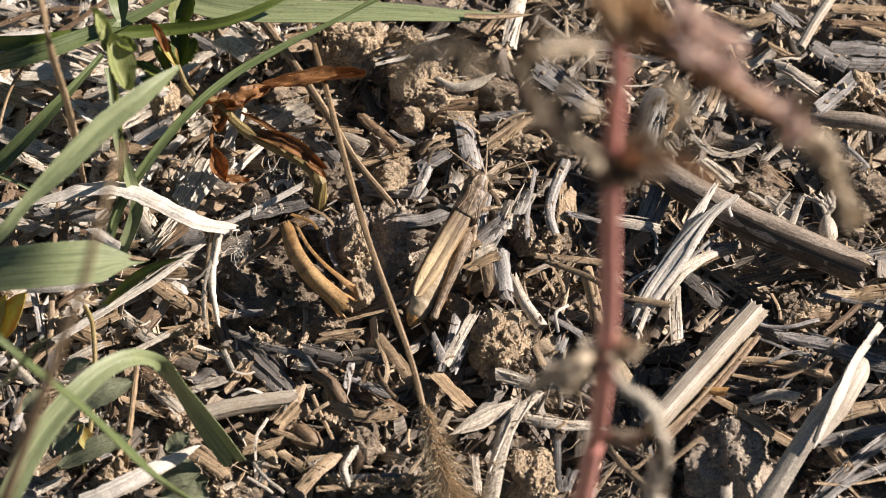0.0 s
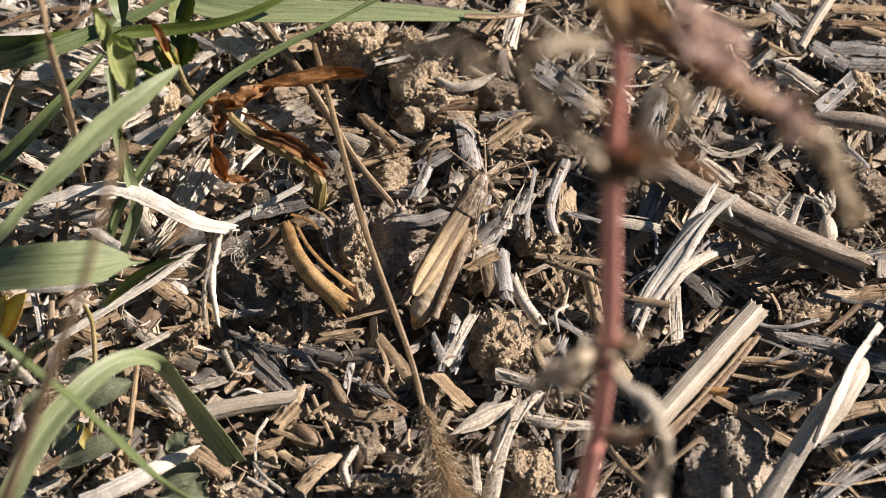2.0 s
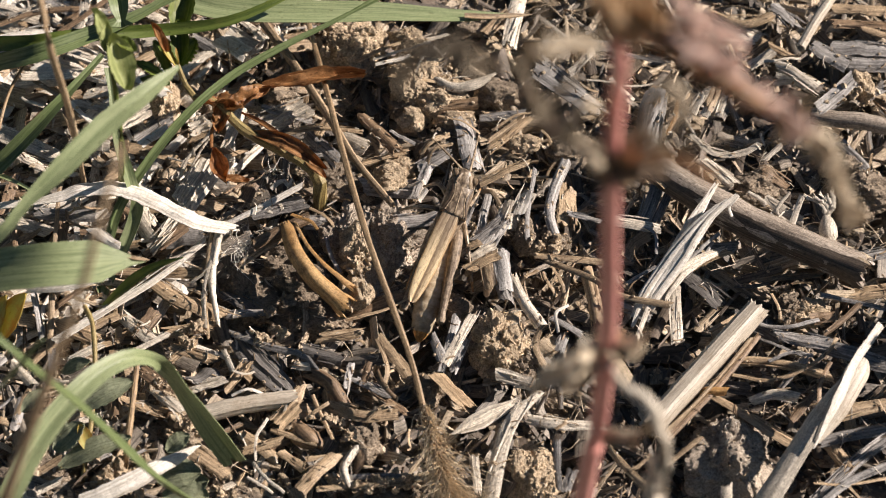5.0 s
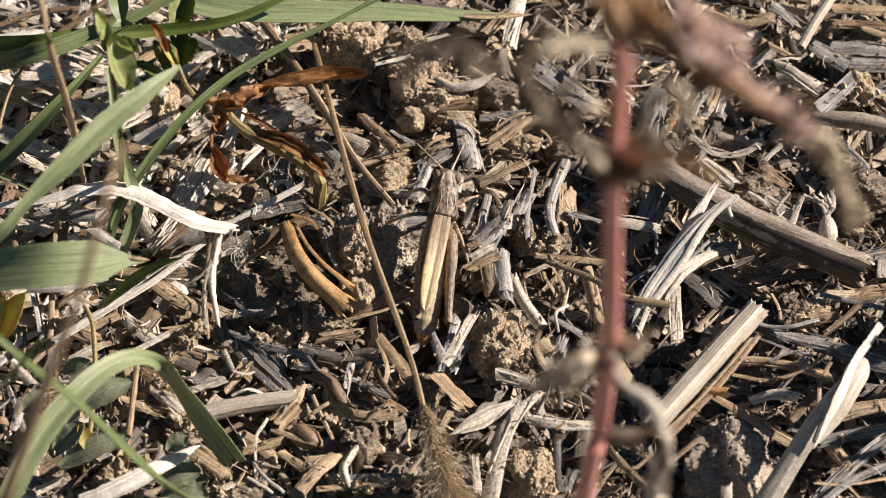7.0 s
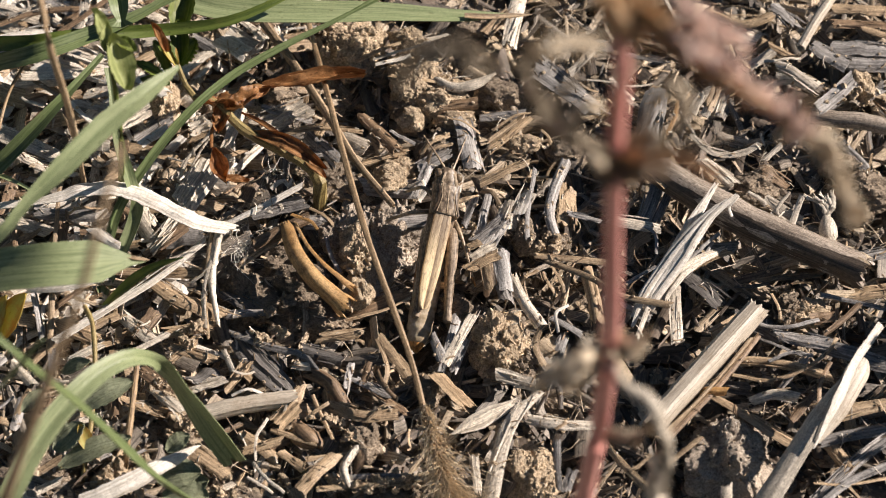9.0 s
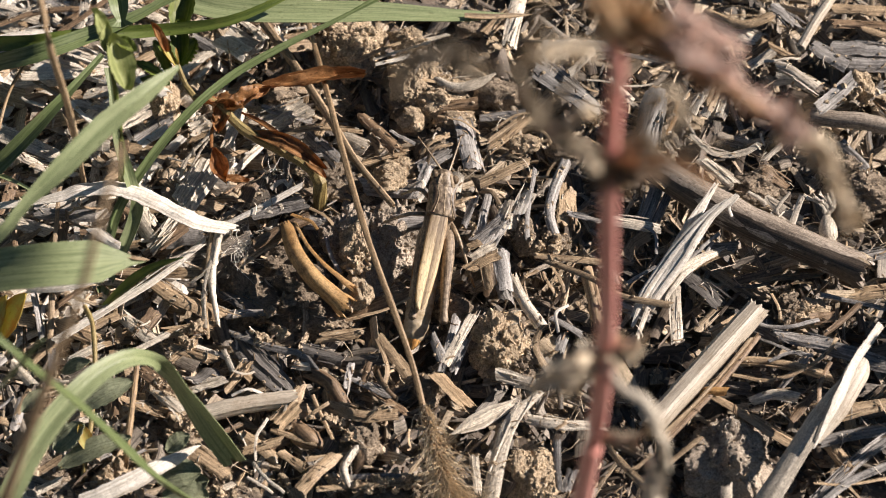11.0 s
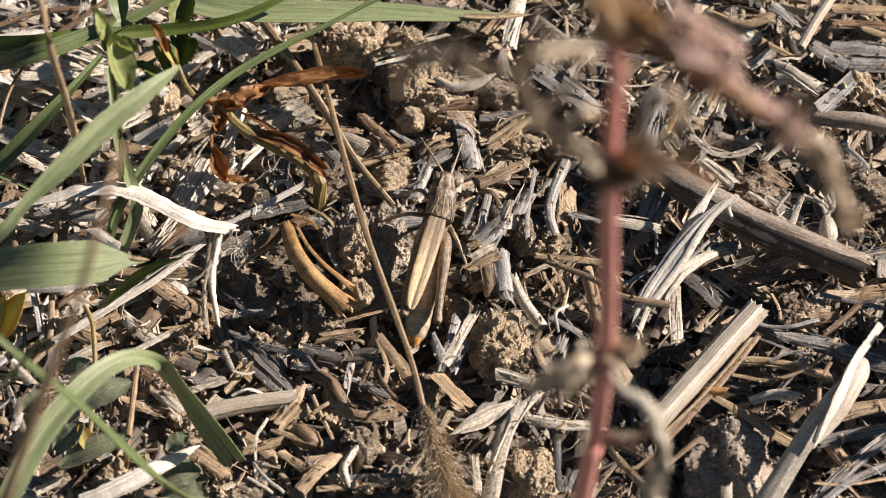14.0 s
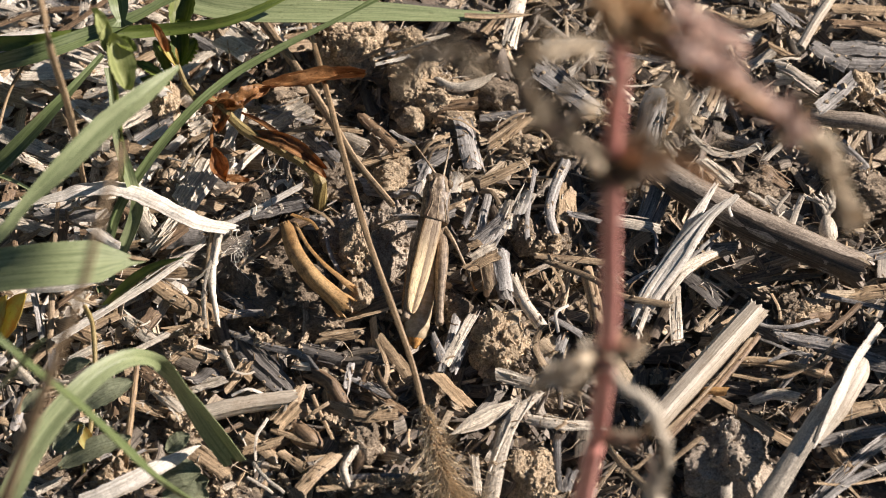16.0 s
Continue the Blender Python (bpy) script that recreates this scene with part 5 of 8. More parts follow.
part("inner_layer", [sheath_geo([np.array(q) - husk_at for q in [(-16.5, 0.2, 4.4), (-15.2, -3.0, 4.9), (-13.4, -5.6, 5.0), (-11.5, -7.3, 4.6), (-10.3, -8.1, 4.0)]], [0.25, 0.35, 0.42, 0.5], 417, 60, 260)], MATS["husk"], husk)
strip("straw_fibre", "orange", 0.4, [(-17.0, 1.2, 5.0), (-14.9, -0.0, 5.4), (-14.1, -1.1, 5.2)], 416)
strip("straw_fibre", "white", 0.51, [(34.1, 3.6, 6.0), (35.6, 2.8, 5.4), (36.2, 2.1, 5.0)], 417)
strip("straw_fibre", "white", 0.35, [(30.3, 2.0, 5.0), (31.3, 0.9, 4.6)], 418)
# pale flattened straw between the grass blades
strip("dry_leaf", "white", 1.5, [(-48.4, 20.7, 5.2), (-44.0, 20.6, 5.4), (-39.1, 21.6, 5.0)], 1200, curl=0.1, roll=0.2, jag=0.5, wave=0.01, ribs=0.04)
strip("straw_strip", "white", 1.0, [(-44.8, 24.8, 5.6), (-41.9, 23.6, 5.8), (-39.0, 22.6, 5.4)], 1201, curl=0.1, roll=0.2, jag=0.5, wave=0.01)
strip("straw_strip", "tan", 0.6, [(-45.0, 24.0, 5.8), (-42.4, 22.4, 5.9), (-39.9, 20.8, 5.6)], 1202, curl=0.1, roll=0.2, jag=0.5, wave=0.01)
strip("straw_chip", "bleached", 0.8, [(-45.6, 23.6, 5.0), (-43.2, 22.5, 5.2), (-41.2, 22.1, 5.0)], 1203, curl=0.1, roll=0.2, jag=0.5, wave=0.01)
strip("straw_strip", "white", 1.1, [(-42.3, 16.8, 5.6), (-38.9, 15.5, 5.8), (-34.8, 15.2, 5.4)], 1204, curl=0.1, roll=0.2, jag=0.5, wave=0.01, ribs=0.05)
strip("straw_strip", "bleached", 0.55, [(-42.6, 16.3, 6.2), (-40.7, 14.1, 6.2), (-38.6, 12.1, 6.0)], 1205, curl=0.1, roll=0.2, jag=0.5, wave=0.01)
strip("straw_chip", "brown", 0.5, [(-43.3, 16.1, 5.6), (-42.7, 13.9, 5.6), (-41.9, 11.8, 5.4)], 1206, curl=0.1, roll=0.2, jag=0.5, wave=0.01)
strip("straw_chip", "white", 1.5, [(-41.0, 18.4, 4.8), (-38.0, 18.7, 5.2), (-34.8, 19.0, 4.8)], 1207, curl=0.1, roll=0.2, jag=0.5, wave=0.01, ribs=0.04)
strip("straw_strip", "tan", 0.65, [(-46.9, 20.2, 5.0), (-45.2, 18.8, 5.1), (-43.3, 17.4, 5.0)], 1208, curl=0.1, roll=0.2, jag=0.5, wave=0.01)
strip("straw_chip", "white", 0.8, [(-40.9, 12.3, 5.2), (-39.6, 13.1, 5.4), (-38.2, 14.2, 5.2)], 1209, curl=0.1, roll=0.2, jag=0.5, wave=0.01)
strip("dry_leaf", "bleached", 1.7, [(-51.5, 25.3, 6.0), (-48.9, 25.6, 6.2), (-45.9, 26.1, 6.0)], 1210, curl=0.1, roll=0.2, jag=0.5, wave=0.01, ribs=0.03)
strip("straw_strip", "brown", 0.8, [(-44.1, 25.7, 7.0), (-41.6, 27.5, 7.4), (-38.4, 30.5, 7.6)], 1211, curl=0.1, roll=0.2, jag=0.5, wave=0.01)
strip("straw_chip", "white", 1.0, [(-42.2, 27.1, 5.6), (-41.7, 28.6, 5.8), (-41.5, 31.1, 5.6)], 1212, curl=0.1, roll=0.2, jag=0.5, wave=0.01)
strip("straw_fibre", "bleached", 0.35, [(-48.1, 17.1, 5.6), (-47.1, 16.5, 5.7), (-45.6, 16.1, 5.5)], 1213)
strip("straw_chip", "white", 1.2, [(29.6, 8.5, 5.6), (31.1, 6.9, 5.6), (32.7, 5.3, 5.4)], 1214, curl=0.1, roll=0.2, jag=0.5, wave=0.01)
strip("straw_chip", "orange", 0.45, [(26.7, 15.7, 7.0), (26.3, 13.3, 7.0), (25.3, 11.2, 6.6)], 1215, curl=0.1, roll=0.2, jag=0.5, wave=0.01)

# hollow stalks and sticks
stalk("straw_stalk", "tan", 0.97, [(-20.8, 29.2, 4.0), (-16.9, 22.6, 4.2), (-13.3, 15.8, 4.4), (-9.7, 9.0, 4.2), (-5.6, 3.7, 3.2)], 500, taper=(1.1,0.75))
stalk("straw_stalk", "brown", 1.39, [(-21.1, -1.8, 3.4), (-18.0, -0.1, 3.8), (-15.1, 1.5, 4.0)], 501)
woody = stalk("straw_stalk", "bark", 3.6, [(21.6, 11.2, 3.4), (25.3, 7.4, 4.0), (30.3, 3.1, 4.6), (35.1, -0.2, 4.8), (40.6, -3.3, 5.0), (46.9, -6.5, 5.0)], 502, taper=(0.85, 0.95), cut=None)
# thin dark layer added over the stalk's lower side to make it two-tone
part("old_sheath", [sheath_geo([(0.0, 0.0, 0.0), (3.7, -3.8, 0.6), (8.7, -8.1, 1.2), (13.5, -11.4, 1.4), (19.0, -14.5, 1.6), (25.3, -17.7, 1.6)], [1.6, 1.83, 1.84, 1.83, 1.8], 509, -95, 38, thick=0.1)], MATS["bark_dark_side"], woody, "dark brown layer along one side")
stalk("straw_stalk", "pale", 2.59, [(34.6, -11.6, 5.0), (29.1, -18.4, 4.8), (22.4, -26.7, 4.4)], 503, taper=(1.0,1.05))
stalk("straw_stalk", "pale", 1.17, [(45.5, 31.5, 7.0), (42.9, 27.3, 6.6), (41.1, 24.0, 6.0)], 504)
stalk("straw_stalk", "bark", 1.94, [(42.2, 16.5, 3.0), (45.0, 15.7, 3.4), (48.2, 15.2, 3.6), (52.7, 14.2, 3.2)], 505)
stalk("straw_stalk", "grey", 0.89, [(26.9, 8.2, 4.0), (25.9, 4.7, 4.0)], 506)

# grass plants with green blades
tuft_back = tuft_at("grass_tuft", (-61.5, 22.4, -2.0), "green grass tuft with long arching blades", "grass")
blade(tuft_back, "pale_green", 3.93, [(-48.9, 47.1, 0.0), (-38.7, 37.8, 5.0), (-29.5, 28.9, 9.0), (-23.0, 26.8, 9.6), (-15.2, 26.5, 9.6), (-6.8, 26.9, 9.0), (1.7, 27.0, 8.2), (9.9, 28.1, 7.0)], 600, taper=(0.6,0.02), fold=0.1)
blade(tuft_back, "leaf_dark", 1.75, [(-61.2, 21.7, 0.0), (-52.5, 18.2, 13.2), (-45.5, 15.5, 18.0), (-39.5, 18.0, 16.2), (-32.1, 20.1, 14.3), (-24.5, 21.1, 14.6), (-18.2, 24.3, 14.9), (-11.9, 29.0, 14.9)], 601, fold=0.2, roll=-0.6)
blade(tuft_back, "green", 2.45, [(-61.2, 20.9, 0.0), (-51.0, 15.7, 13.2), (-45.4, 13.8, 18.0), (-39.4, 16.8, 17.7), (-33.2, 20.3, 17.6), (-28.9, 23.8, 18.2)], 602, fold=0.2, roll=-0.35)
blade(tuft_back, "tan", 0.79, [(2.5, 26.8, 8.5), (5.6, 27.0, 8.0), (10.3, 28.0, 7.2)], 603, taper=(0.9,0.1), fold=0.3)
blade(tuft_back, "green", 2.5, [(-37.2, 23.2, 20.0), (-36.3, 20.0, 20.0), (-35.7, 17.0, 19.0)], 604, fold=0.3)
tuft_middle = tuft_at("grass_tuft", (-38.4, -5.5, -2.0), "green grass tuft with thin upright blades", "grass")
blade(tuft_middle, "green", 1.06, [(-38.2, -6.1, 0.0), (-37.3, 0.3, 3.0), (-35.4, 3.5, 6.0), (-31.3, 8.6, 9.0), (-27.3, 12.7, 10.8), (-23.2, 16.4, 11.4), (-17.5, 20.0, 12.0), (-12.4, 22.7, 12.6), (-6.1, 26.5, 13.2)], 620, fold=0.2, taper=(1.2,0.8), roll=-0.5)
blade(tuft_middle, "pale_green", 1.52, [(-38.1, -6.1, 0.0), (-34.5, 1.9, 4.0), (-34.9, 3.6, 8.0), (-36.0, 6.2, 11.0), (-36.7, 9.5, 14.0), (-37.3, 13.5, 16.0)], 621, fold=0.15, taper=(0.8,0.7))
blade(tuft_middle, "leaf", 1.45, [(-38.6, -9.5, 1.0), (-36.1, -9.6, 5.0), (-33.2, -9.0, 8.0), (-30.6, -8.9, 10.0), (-28.5, -8.8, 11.0)], 622, fold=0.2, profile=[(0, 0.6), (0.55, 1), (0.8, 0.7), (1, 0.05)])
tuft_side = tuft_at("grass_tuft", (-64.9, -7.8, -2.0), "light green grass tuft with broad sunlit blades", "grass")
blade(tuft_side, "pale_green", 2.4, [(-72.0, -22.0, -1.0), (-66.0, -28.0, 24.0), (-46.6, -29.1, 41.0), (-42.1, -25.6, 44.0), (-37.6, -21.5, 46.0), (-33.9, -17.5, 47.0), (-30.0, -13.9, 47.5), (-26.8, -10.2, 47.0)], 640, fold=0.14, profile=[(0, 0.5), (0.74, 0.5), (0.79, 0.9), (0.86, 1), (0.95, 0.8), (1, 0.15)], face=[(0.35, -0.25, 0.9)])
blade(tuft_side, "green", 2.16, [(-63.5, -6.1, 0.0), (-54.9, -0.9, 8.0), (-50.0, 0.1, 14.0), (-44.9, 3.4, 18.0), (-41.2, 6.9, 20.0), (-37.5, 11.5, 21.0)], 641, fold=0.22, taper=(0.9,0.3), roll=-0.4)
blade(tuft_side, "pale_green", 5.3, [(-64.5, -9.2, 0.0), (-59.4, -14.9, 14.0), (-51.1, -21.0, 25.0), (-42.3, -23.2, 30.0), (-37.1, -22.7, 30.0), (-33.7, -21.7, 29.0), (-30.9, -21.1, 28.0)], 642, fold=0.05, face=[(0.2, -0.2, 0.95)], profile=[(0, 0.7), (0.5, 1), (0.9, 0.9), (0.93, 0.6), (0.965, 0.25), (1, 0.03)])
blade(tuft_side, "tan", 0.45, [(-33.0, -21.0, 28.8), (-31.9, -21.2, 28.6), (-30.5, -21.0, 28.0)], 644, taper=(0.6, 0.1), fold=0.3)
blade(tuft_side, "pale_green", 1.07, [(-64.2, -6.1, 0.0), (-55.8, 2.9, 8.0), (-50.9, 1.9, 12.0), (-47.5, -0.5, 14.0), (-44.2, -3.2, 15.0)], 643, fold=0.2, taper=(1,0.3))
tuft_front = tuft_at("grass_tuft", (-52.7, -37.2, -2.0), "green grass tuft with a sharply bent blade", "grass")
blade(tuft_front, "pale_green", 3.9, [(-52.7, -48.0, -1.0), (-50.4, -55.2, 17.0), (-44.6, -49.7, 25.0), (-41.9, -44.5, 27.0), (-39.4, -40.5, 28.0), (-36.9, -37.4, 28.5), (-34.2, -34.3, 28.0), (-31.4, -31.8, 26.0), (-29.1, -29.6, 21.0), (-27.0, -29.2, 15.0), (-24.8, -30.2, 10.0), (-22.2, -31.7, 5.5)], 660, fold=0.22, profile=[(0, 0.45), (0.48, 0.64), (0.59, 0.62), (0.65, 0.56), (0.74, 0.42), (0.86, 0.66), (0.93, 0.82), (1, 0.78)], jag=0.25, nseg=46, face=[(0.4, -0.2, 0.9), (0.4, -0.2, 0.9), (0.4, -0.2, 0.9), (0.4, -0.2, 0.9), (0.4, -0.2, 0.9), (0.4, -0.2, 0.9), (0.4, -0.2, 0.9), (0.4, -0.2, 0.9), (0.2, -0.3, 0.9), (-0.1, -0.4, 0.85), (-0.42, -0.5, 0.6), (-0.42, -0.5, 0.6), (-0.42, -0.5, 0.6)], curl=0.05)
blade(tuft_front, "green", 2.04, [(-53.0, -38.4, 0.0), (-50.2, -41.6, 20.0), (-44.0, -48.8, 44.0), (-39.9, -51.1, 54.0), (-37.5, -50.9, 58.0)], 661, fold=0.2, taper=(1,0.2))
blade(tuft_front, "green", 1.82, [(-19.8, -37.2, -2.0), (-24.3, -43.0, 14.0), (-28.8, -47.4, 28.0), (-32.2, -48.2, 36.0), (-35.5, -48.9, 44.0), (-38.7, -49.3, 50.0), (-42.0, -48.3, 54.0), (-46.3, -45.7, 56.0)], 662, fold=0.2, taper=(1.0,0.5))

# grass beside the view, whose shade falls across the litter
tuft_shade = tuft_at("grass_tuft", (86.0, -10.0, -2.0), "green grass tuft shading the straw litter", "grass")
blade(tuft_shade, "green", 4.8, [(86.0, -10.0, -2.0), (84.0, -3.0, 9.4), (84.0, -1.5, 20.2), (85.0, 0.0, 27.0)], 690, fold=0.1, taper=(0.5, 0.25), roll=1.57)
blade(tuft_shade, "green", 5.4, [(86.0, -10.0, -2.0), (85.0, -5.0, 11.9), (85.0, -6.0, 25.5), (86.0, -7.0, 34.0)], 691, fold=0.1, taper=(0.5, 0.25), roll=1.57)
blade(tuft_shade, "green", 5.1, [(86.0, -10.0, -2.0), (88.0, -12.5, 12.6), (88.0, -10.5, 27.0), (89.0, -8.5, 36.0)], 692, fold=0.1, taper=(0.5, 0.25), roll=1.57)
blade(tuft_shade, "green", 4.2, [(86.0, -10.0, -2.0), (86.0, -14.0, 10.5), (86.0, -15.5, 22.5), (87.0, -17.0, 30.0)], 693, fold=0.1, taper=(0.5, 0.25), roll=1.57)
blade(tuft_shade, "green", 5.8, [(86.0, -10.0, -2.0), (82.0, -22.0, 9.4), (82.0, -21.0, 20.2), (83.0, -20.0, 27.0)], 694, fold=0.1, taper=(0.5, 0.25), roll=1.57)
blade(tuft_shade, "green", 5.4, [(86.0, -10.0, -2.0), (84.0, -25.5, 8.8), (84.0, -27.5, 18.8), (85.0, -29.5, 25.0)], 695, fold=0.1, taper=(0.5, 0.25), roll=1.57)
blade(tuft_shade, "green", 3.8, [(86.0, -10.0, -2.0), (90.0, 2.5, 7.0), (90.0, 3.5, 15.0), (91.0, 4.5, 20.0)], 696, fold=0.1, taper=(0.5, 0.25), roll=1.57)

# dry grass stems standing in front of the litter
dry_grass_a = tuft_at("dry_grass", (-52.5, -48.4, -2.0), "tall dry tan grass stem standing before the litter", "dry grass")
stem(dry_grass_a, "tan", 1.15, [(-52.5, -48.4, -2.0), (-45.3, -67.9, 40.0), (-40.2, -76.6, 65.0), (-37.3, -80.4, 78.0), (-33.6, -81.4, 92.0), (-30.3, -81.6, 104.0), (-28.0, -81.6, 112.0), (-27.1, -80.1, 116.0), (-25.8, -78.7, 120.0), (-24.7, -75.6, 122.0)], 700, taper=(1.2,0.5))
dry_grass_b = tuft_at("dry_grass", (-41.1, 10.2, -2.0), "dry tan grass stem leaning over green blades", "dry grass")
stem(dry_grass_b, "tan", 0.81, [(-41.1, 10.2, -2.0), (-39.6, -2.2, 25.0), (-38.7, -11.4, 44.0), (-38.4, -18.3, 60.0), (-38.7, -18.1, 66.0), (-39.5, -15.8, 70.0)], 710, taper=(0.7,0.8))
dry_grass_c = tuft_at("dry_grass", (-51.8, 15.4, -2.0), "thin curved dry brown grass stem", "dry grass")
stem(dry_grass_c, "reed", 0.51, [(-52.8, 10.2, -2.0), (-50.2, 7.0, 10.0), (-48.6, 12.2, 13.0), (-46.4, 15.2, 15.0), (-44.1, 17.1, 15.0)], 720, taper=(1,0.5))
dry_grass_d = tuft_at("dry_grass", (-39.6, -32.6, -2.0), "thin yellowish grass stem standing upright", "dry grass")
stem(dry_grass_d, "stem_yellow", 0.55, [(-39.5, -33.2, -1.0), (-38.4, -28.1, 3.0), (-38.1, -23.4, 3.5), (-38.0, -18.5, 5.0), (-38.4, -14.3, 6.0), (-39.5, -11.2, 5.0)], 730)
dry_grass_e = tuft_at("dry_grass", (-34.8, -29.0, -2.0), "short dry tan stem with yellow foot", "dry grass")
stem(dry_grass_e, "reed", 0.67, [(-34.7, -29.6, -1.0), (-34.0, -28.7, 4.5), (-33.7, -24.4, 5.0), (-33.4, -18.5, 5.0)], 740, taper=(1,0.9))

# soil clods
clod((-11.1, 27.3, 0.8), (3.7, 3.7, 2.9), 800, "pale")
clod((-2.6, 21.8, 1.0), (4.2, 4.2, 3.0), 801, "pale")
clod((-4.3, 27.9, 2.4), (1.9, 1.5, 1.6), 861, "pale")
clod((-0.5, 19.5, 2.2), (3.0, 2.1, 2.1), 862, "pale")
clod((-3.6, 16.6, 2.0), (1.7, 1.4, 1.4), 863, "pale")
clod((-8.9, 27.6, 2.2), (2.4, 2.0, 2.0), 864, "pale")
clod((-5.4, 10.8, 0.3), (2.3, 1.9, 1.7), 802, "pale")
clod((0.7, 20.9, 1.2), (1.7, 2.3, 1.9), 803, "pale")
clod((-32.2, 19.7, 1.5), (1.8, 2.6, 2.2), 804, "pale")
clod((48.3, 21.2, 2.2), (1.7, 2.2, 1.8), 805, "pale")
clod((-10.5, 0.5, 0.5), (2.9, 4.2, 3.2), 806, "grey")
clod((-5.4, 1.1, -0.6), (4.0, 4.0, 2.9), 807, "grey")
clod((-14.5, -8.8, -0.5), (5.0, 3.2, 2.6), 808, "soil")
clod((-21.8, -5.8, -1.6), (4.5, 4.5, 2.6), 809, "soil")
clod((12.5, 0.2, 1.0), (1.8, 1.7, 1.5), 810, "soil")
clod((6.3, -13.4, 0.4), (3.4, 4.0, 2.9), 811, "pale")
clod((5.2, -12.9, 2.4), (1.3, 1.1, 1.3), 812, "pale")
clod((7.4, -13.6, 2.6), (1.4, 1.5, 1.5), 813, "pale")
clod((5.0, -15.6, 2.4), (1.3, 1.4, 1.3), 814, "pale")
clod((7.0, -16.5, 2.4), (1.5, 1.4, 1.4), 815, "pale")
clod((8.6, -11.8, 1.2), (1.1, 1.3, 1.1), 816, "soil")
clod((6.0, -17.6, 1.4), (1.1, 1.0, 1.0), 817, "soil")
clod((3.9, -13.2, 0.8), (1.3, 1.5, 1.1), 818, "soil")
clod((-4.3, 18.8, 1.0), (1.8, 1.5, 1.4), 819, "soil")
clod((-0.8, 23.4, 1.2), (1.7, 1.4, 1.4), 820, "soil")
clod((-12.1, 28.7, 1.6), (1.5, 1.3, 1.4), 821, "soil")
clod((-9.4, 24.7, 1.4), (1.5, 1.4, 1.3), 822, "soil")
clod((1.4, -8.2, 0.2), (2.1, 2.0, 1.9), 823, "soil")
clod((9.6, 0.7, 0.8), (1.9, 2.2, 1.7), 824, "soil")
clod((35.7, 7.9, 1.2), (2.6, 2.2, 1.8), 825, "soil")
clod((47.9, 6.8, 1.0), (3.1, 2.6, 2.2), 826, "soil")
clod((31.1, -28.5, 0.6), (5.0, 5.6, 4.2), 827, "grey")
clod((9.5, -30.6, 0.6), (2.7, 3.8, 2.8), 828, "pale")
clod((-0.3, 13.7, 0.4), (2.6, 2.6, 1.7), 829, "soil")
clod((6.3, 21.2, 0.6), (2.6, 1.9, 1.7), 830, "soil")
clod((45.6, 10.9, 0.8), (2.3, 1.7, 1.7), 831, "soil")
clod((40.2, -9.9, 1.6), (2.9, 1.7, 1.3), 832, "pale")
clod((-28.1, -24.7, -0.2), (3.8, 2.6, 1.8), 833, "soil")
clod((-32.7, -24.8, 0.0), (2.6, 1.7, 1.4), 834, "soil")
clod((-44.4, -29.8, -0.2), (4.5, 3.2, 1.9), 835, "soil")
clod((-8.9, -25.7, 0.2), (2.3, 2.6, 1.9), 836, "soil")
clod((-1.5, -19.2, 0.5), (1.7, 2.2, 1.4), 837, "soil")
clod((4.0, 31.8, 0.4), (2.6, 1.9, 1.5), 838, "soil")
clod((-18.6, 21.9, 0.2), (2.2, 2.6, 1.5), 839, "soil")
clod((-40.0, 16.1, -0.2), (3.2, 2.6, 1.9), 840, "soil")
clod((-15.4, -5.1, 0.8), (3.3, 2.6, 1.9), 841, "soil")
clod((-9.7, -1.7, 3.6), (1.7, 2.3, 2.1), 842, "pale")
clod((-9.0, -8.0, 2.6), (1.3, 1.7, 1.5), 865, "pale")
clod((-10.3, -7.4, 1.9), (1.4, 2.2, 1.4), 843, "pale")
clod((-6.0, 8.6, 1.8), (2.2, 1.9, 1.4), 844, "pale")
clod((-2.9, 22.0, 1.8), (2.2, 1.7, 1.3), 845, "pale")
clod((1.4, 17.2, 1.6), (2.3, 1.4, 1.1), 846, "pale")
clod((9.5, 13.9, 1.2), (1.9, 1.1, 1.0), 847, "pale")
clod((-17.8, -1.7, -0.2), (2.6, 1.9, 1.3), 848, "soil")
clod((-7.5, -4.6, 0.0), (2.6, 3.8, 2.3), 849, "grey")
clod((14.6, 13.2, 0.4), (2.6, 1.9, 1.7), 850, "soil")
clod((-21.6, -34.5, 0.0), (3.8, 2.6, 1.9), 851, "soil")
clod((-5.7, -33.5, 0.0), (3.8, 2.3, 1.8), 852, "soil")
clod((-11.9, 10.0, -0.6), (3.2, 2.6, 1.3), 853, "soil")


def crumbs_at(at, count, spread, colour, seed):
    """A loose heap of broken soil crumbs, each one by itself."""
    g = np.random.RandomState(seed)
    text = {"pale": "small pale dry soil crumb", "grey": "small grey soil crumb", "soil": "small brown soil crumb"}[colour] + " lying in a loose heap"
    for k in range(count):
        r = 0.2 + g.gamma(1.7, 0.17)
        o = np.array(at) + g.normal(0, 0.5, 3) * (spread, spread, 0.35 * spread)
        v, f, u = lump((r, r * g.uniform(0.7, 1), r * g.uniform(0.6, 0.9)), seed * 40 + k, 4 if r > 0.6 else 3, 1.0)
        q = np.linalg.qr(g.normal(0, 1, (3, 3)))[0]
        thing("soil_crumb", [(v @ q + o, f, u)], MATS["soil" if colour == "soil" else "clod_" + colour], o, text, "soil crumb", "soil crumbs")


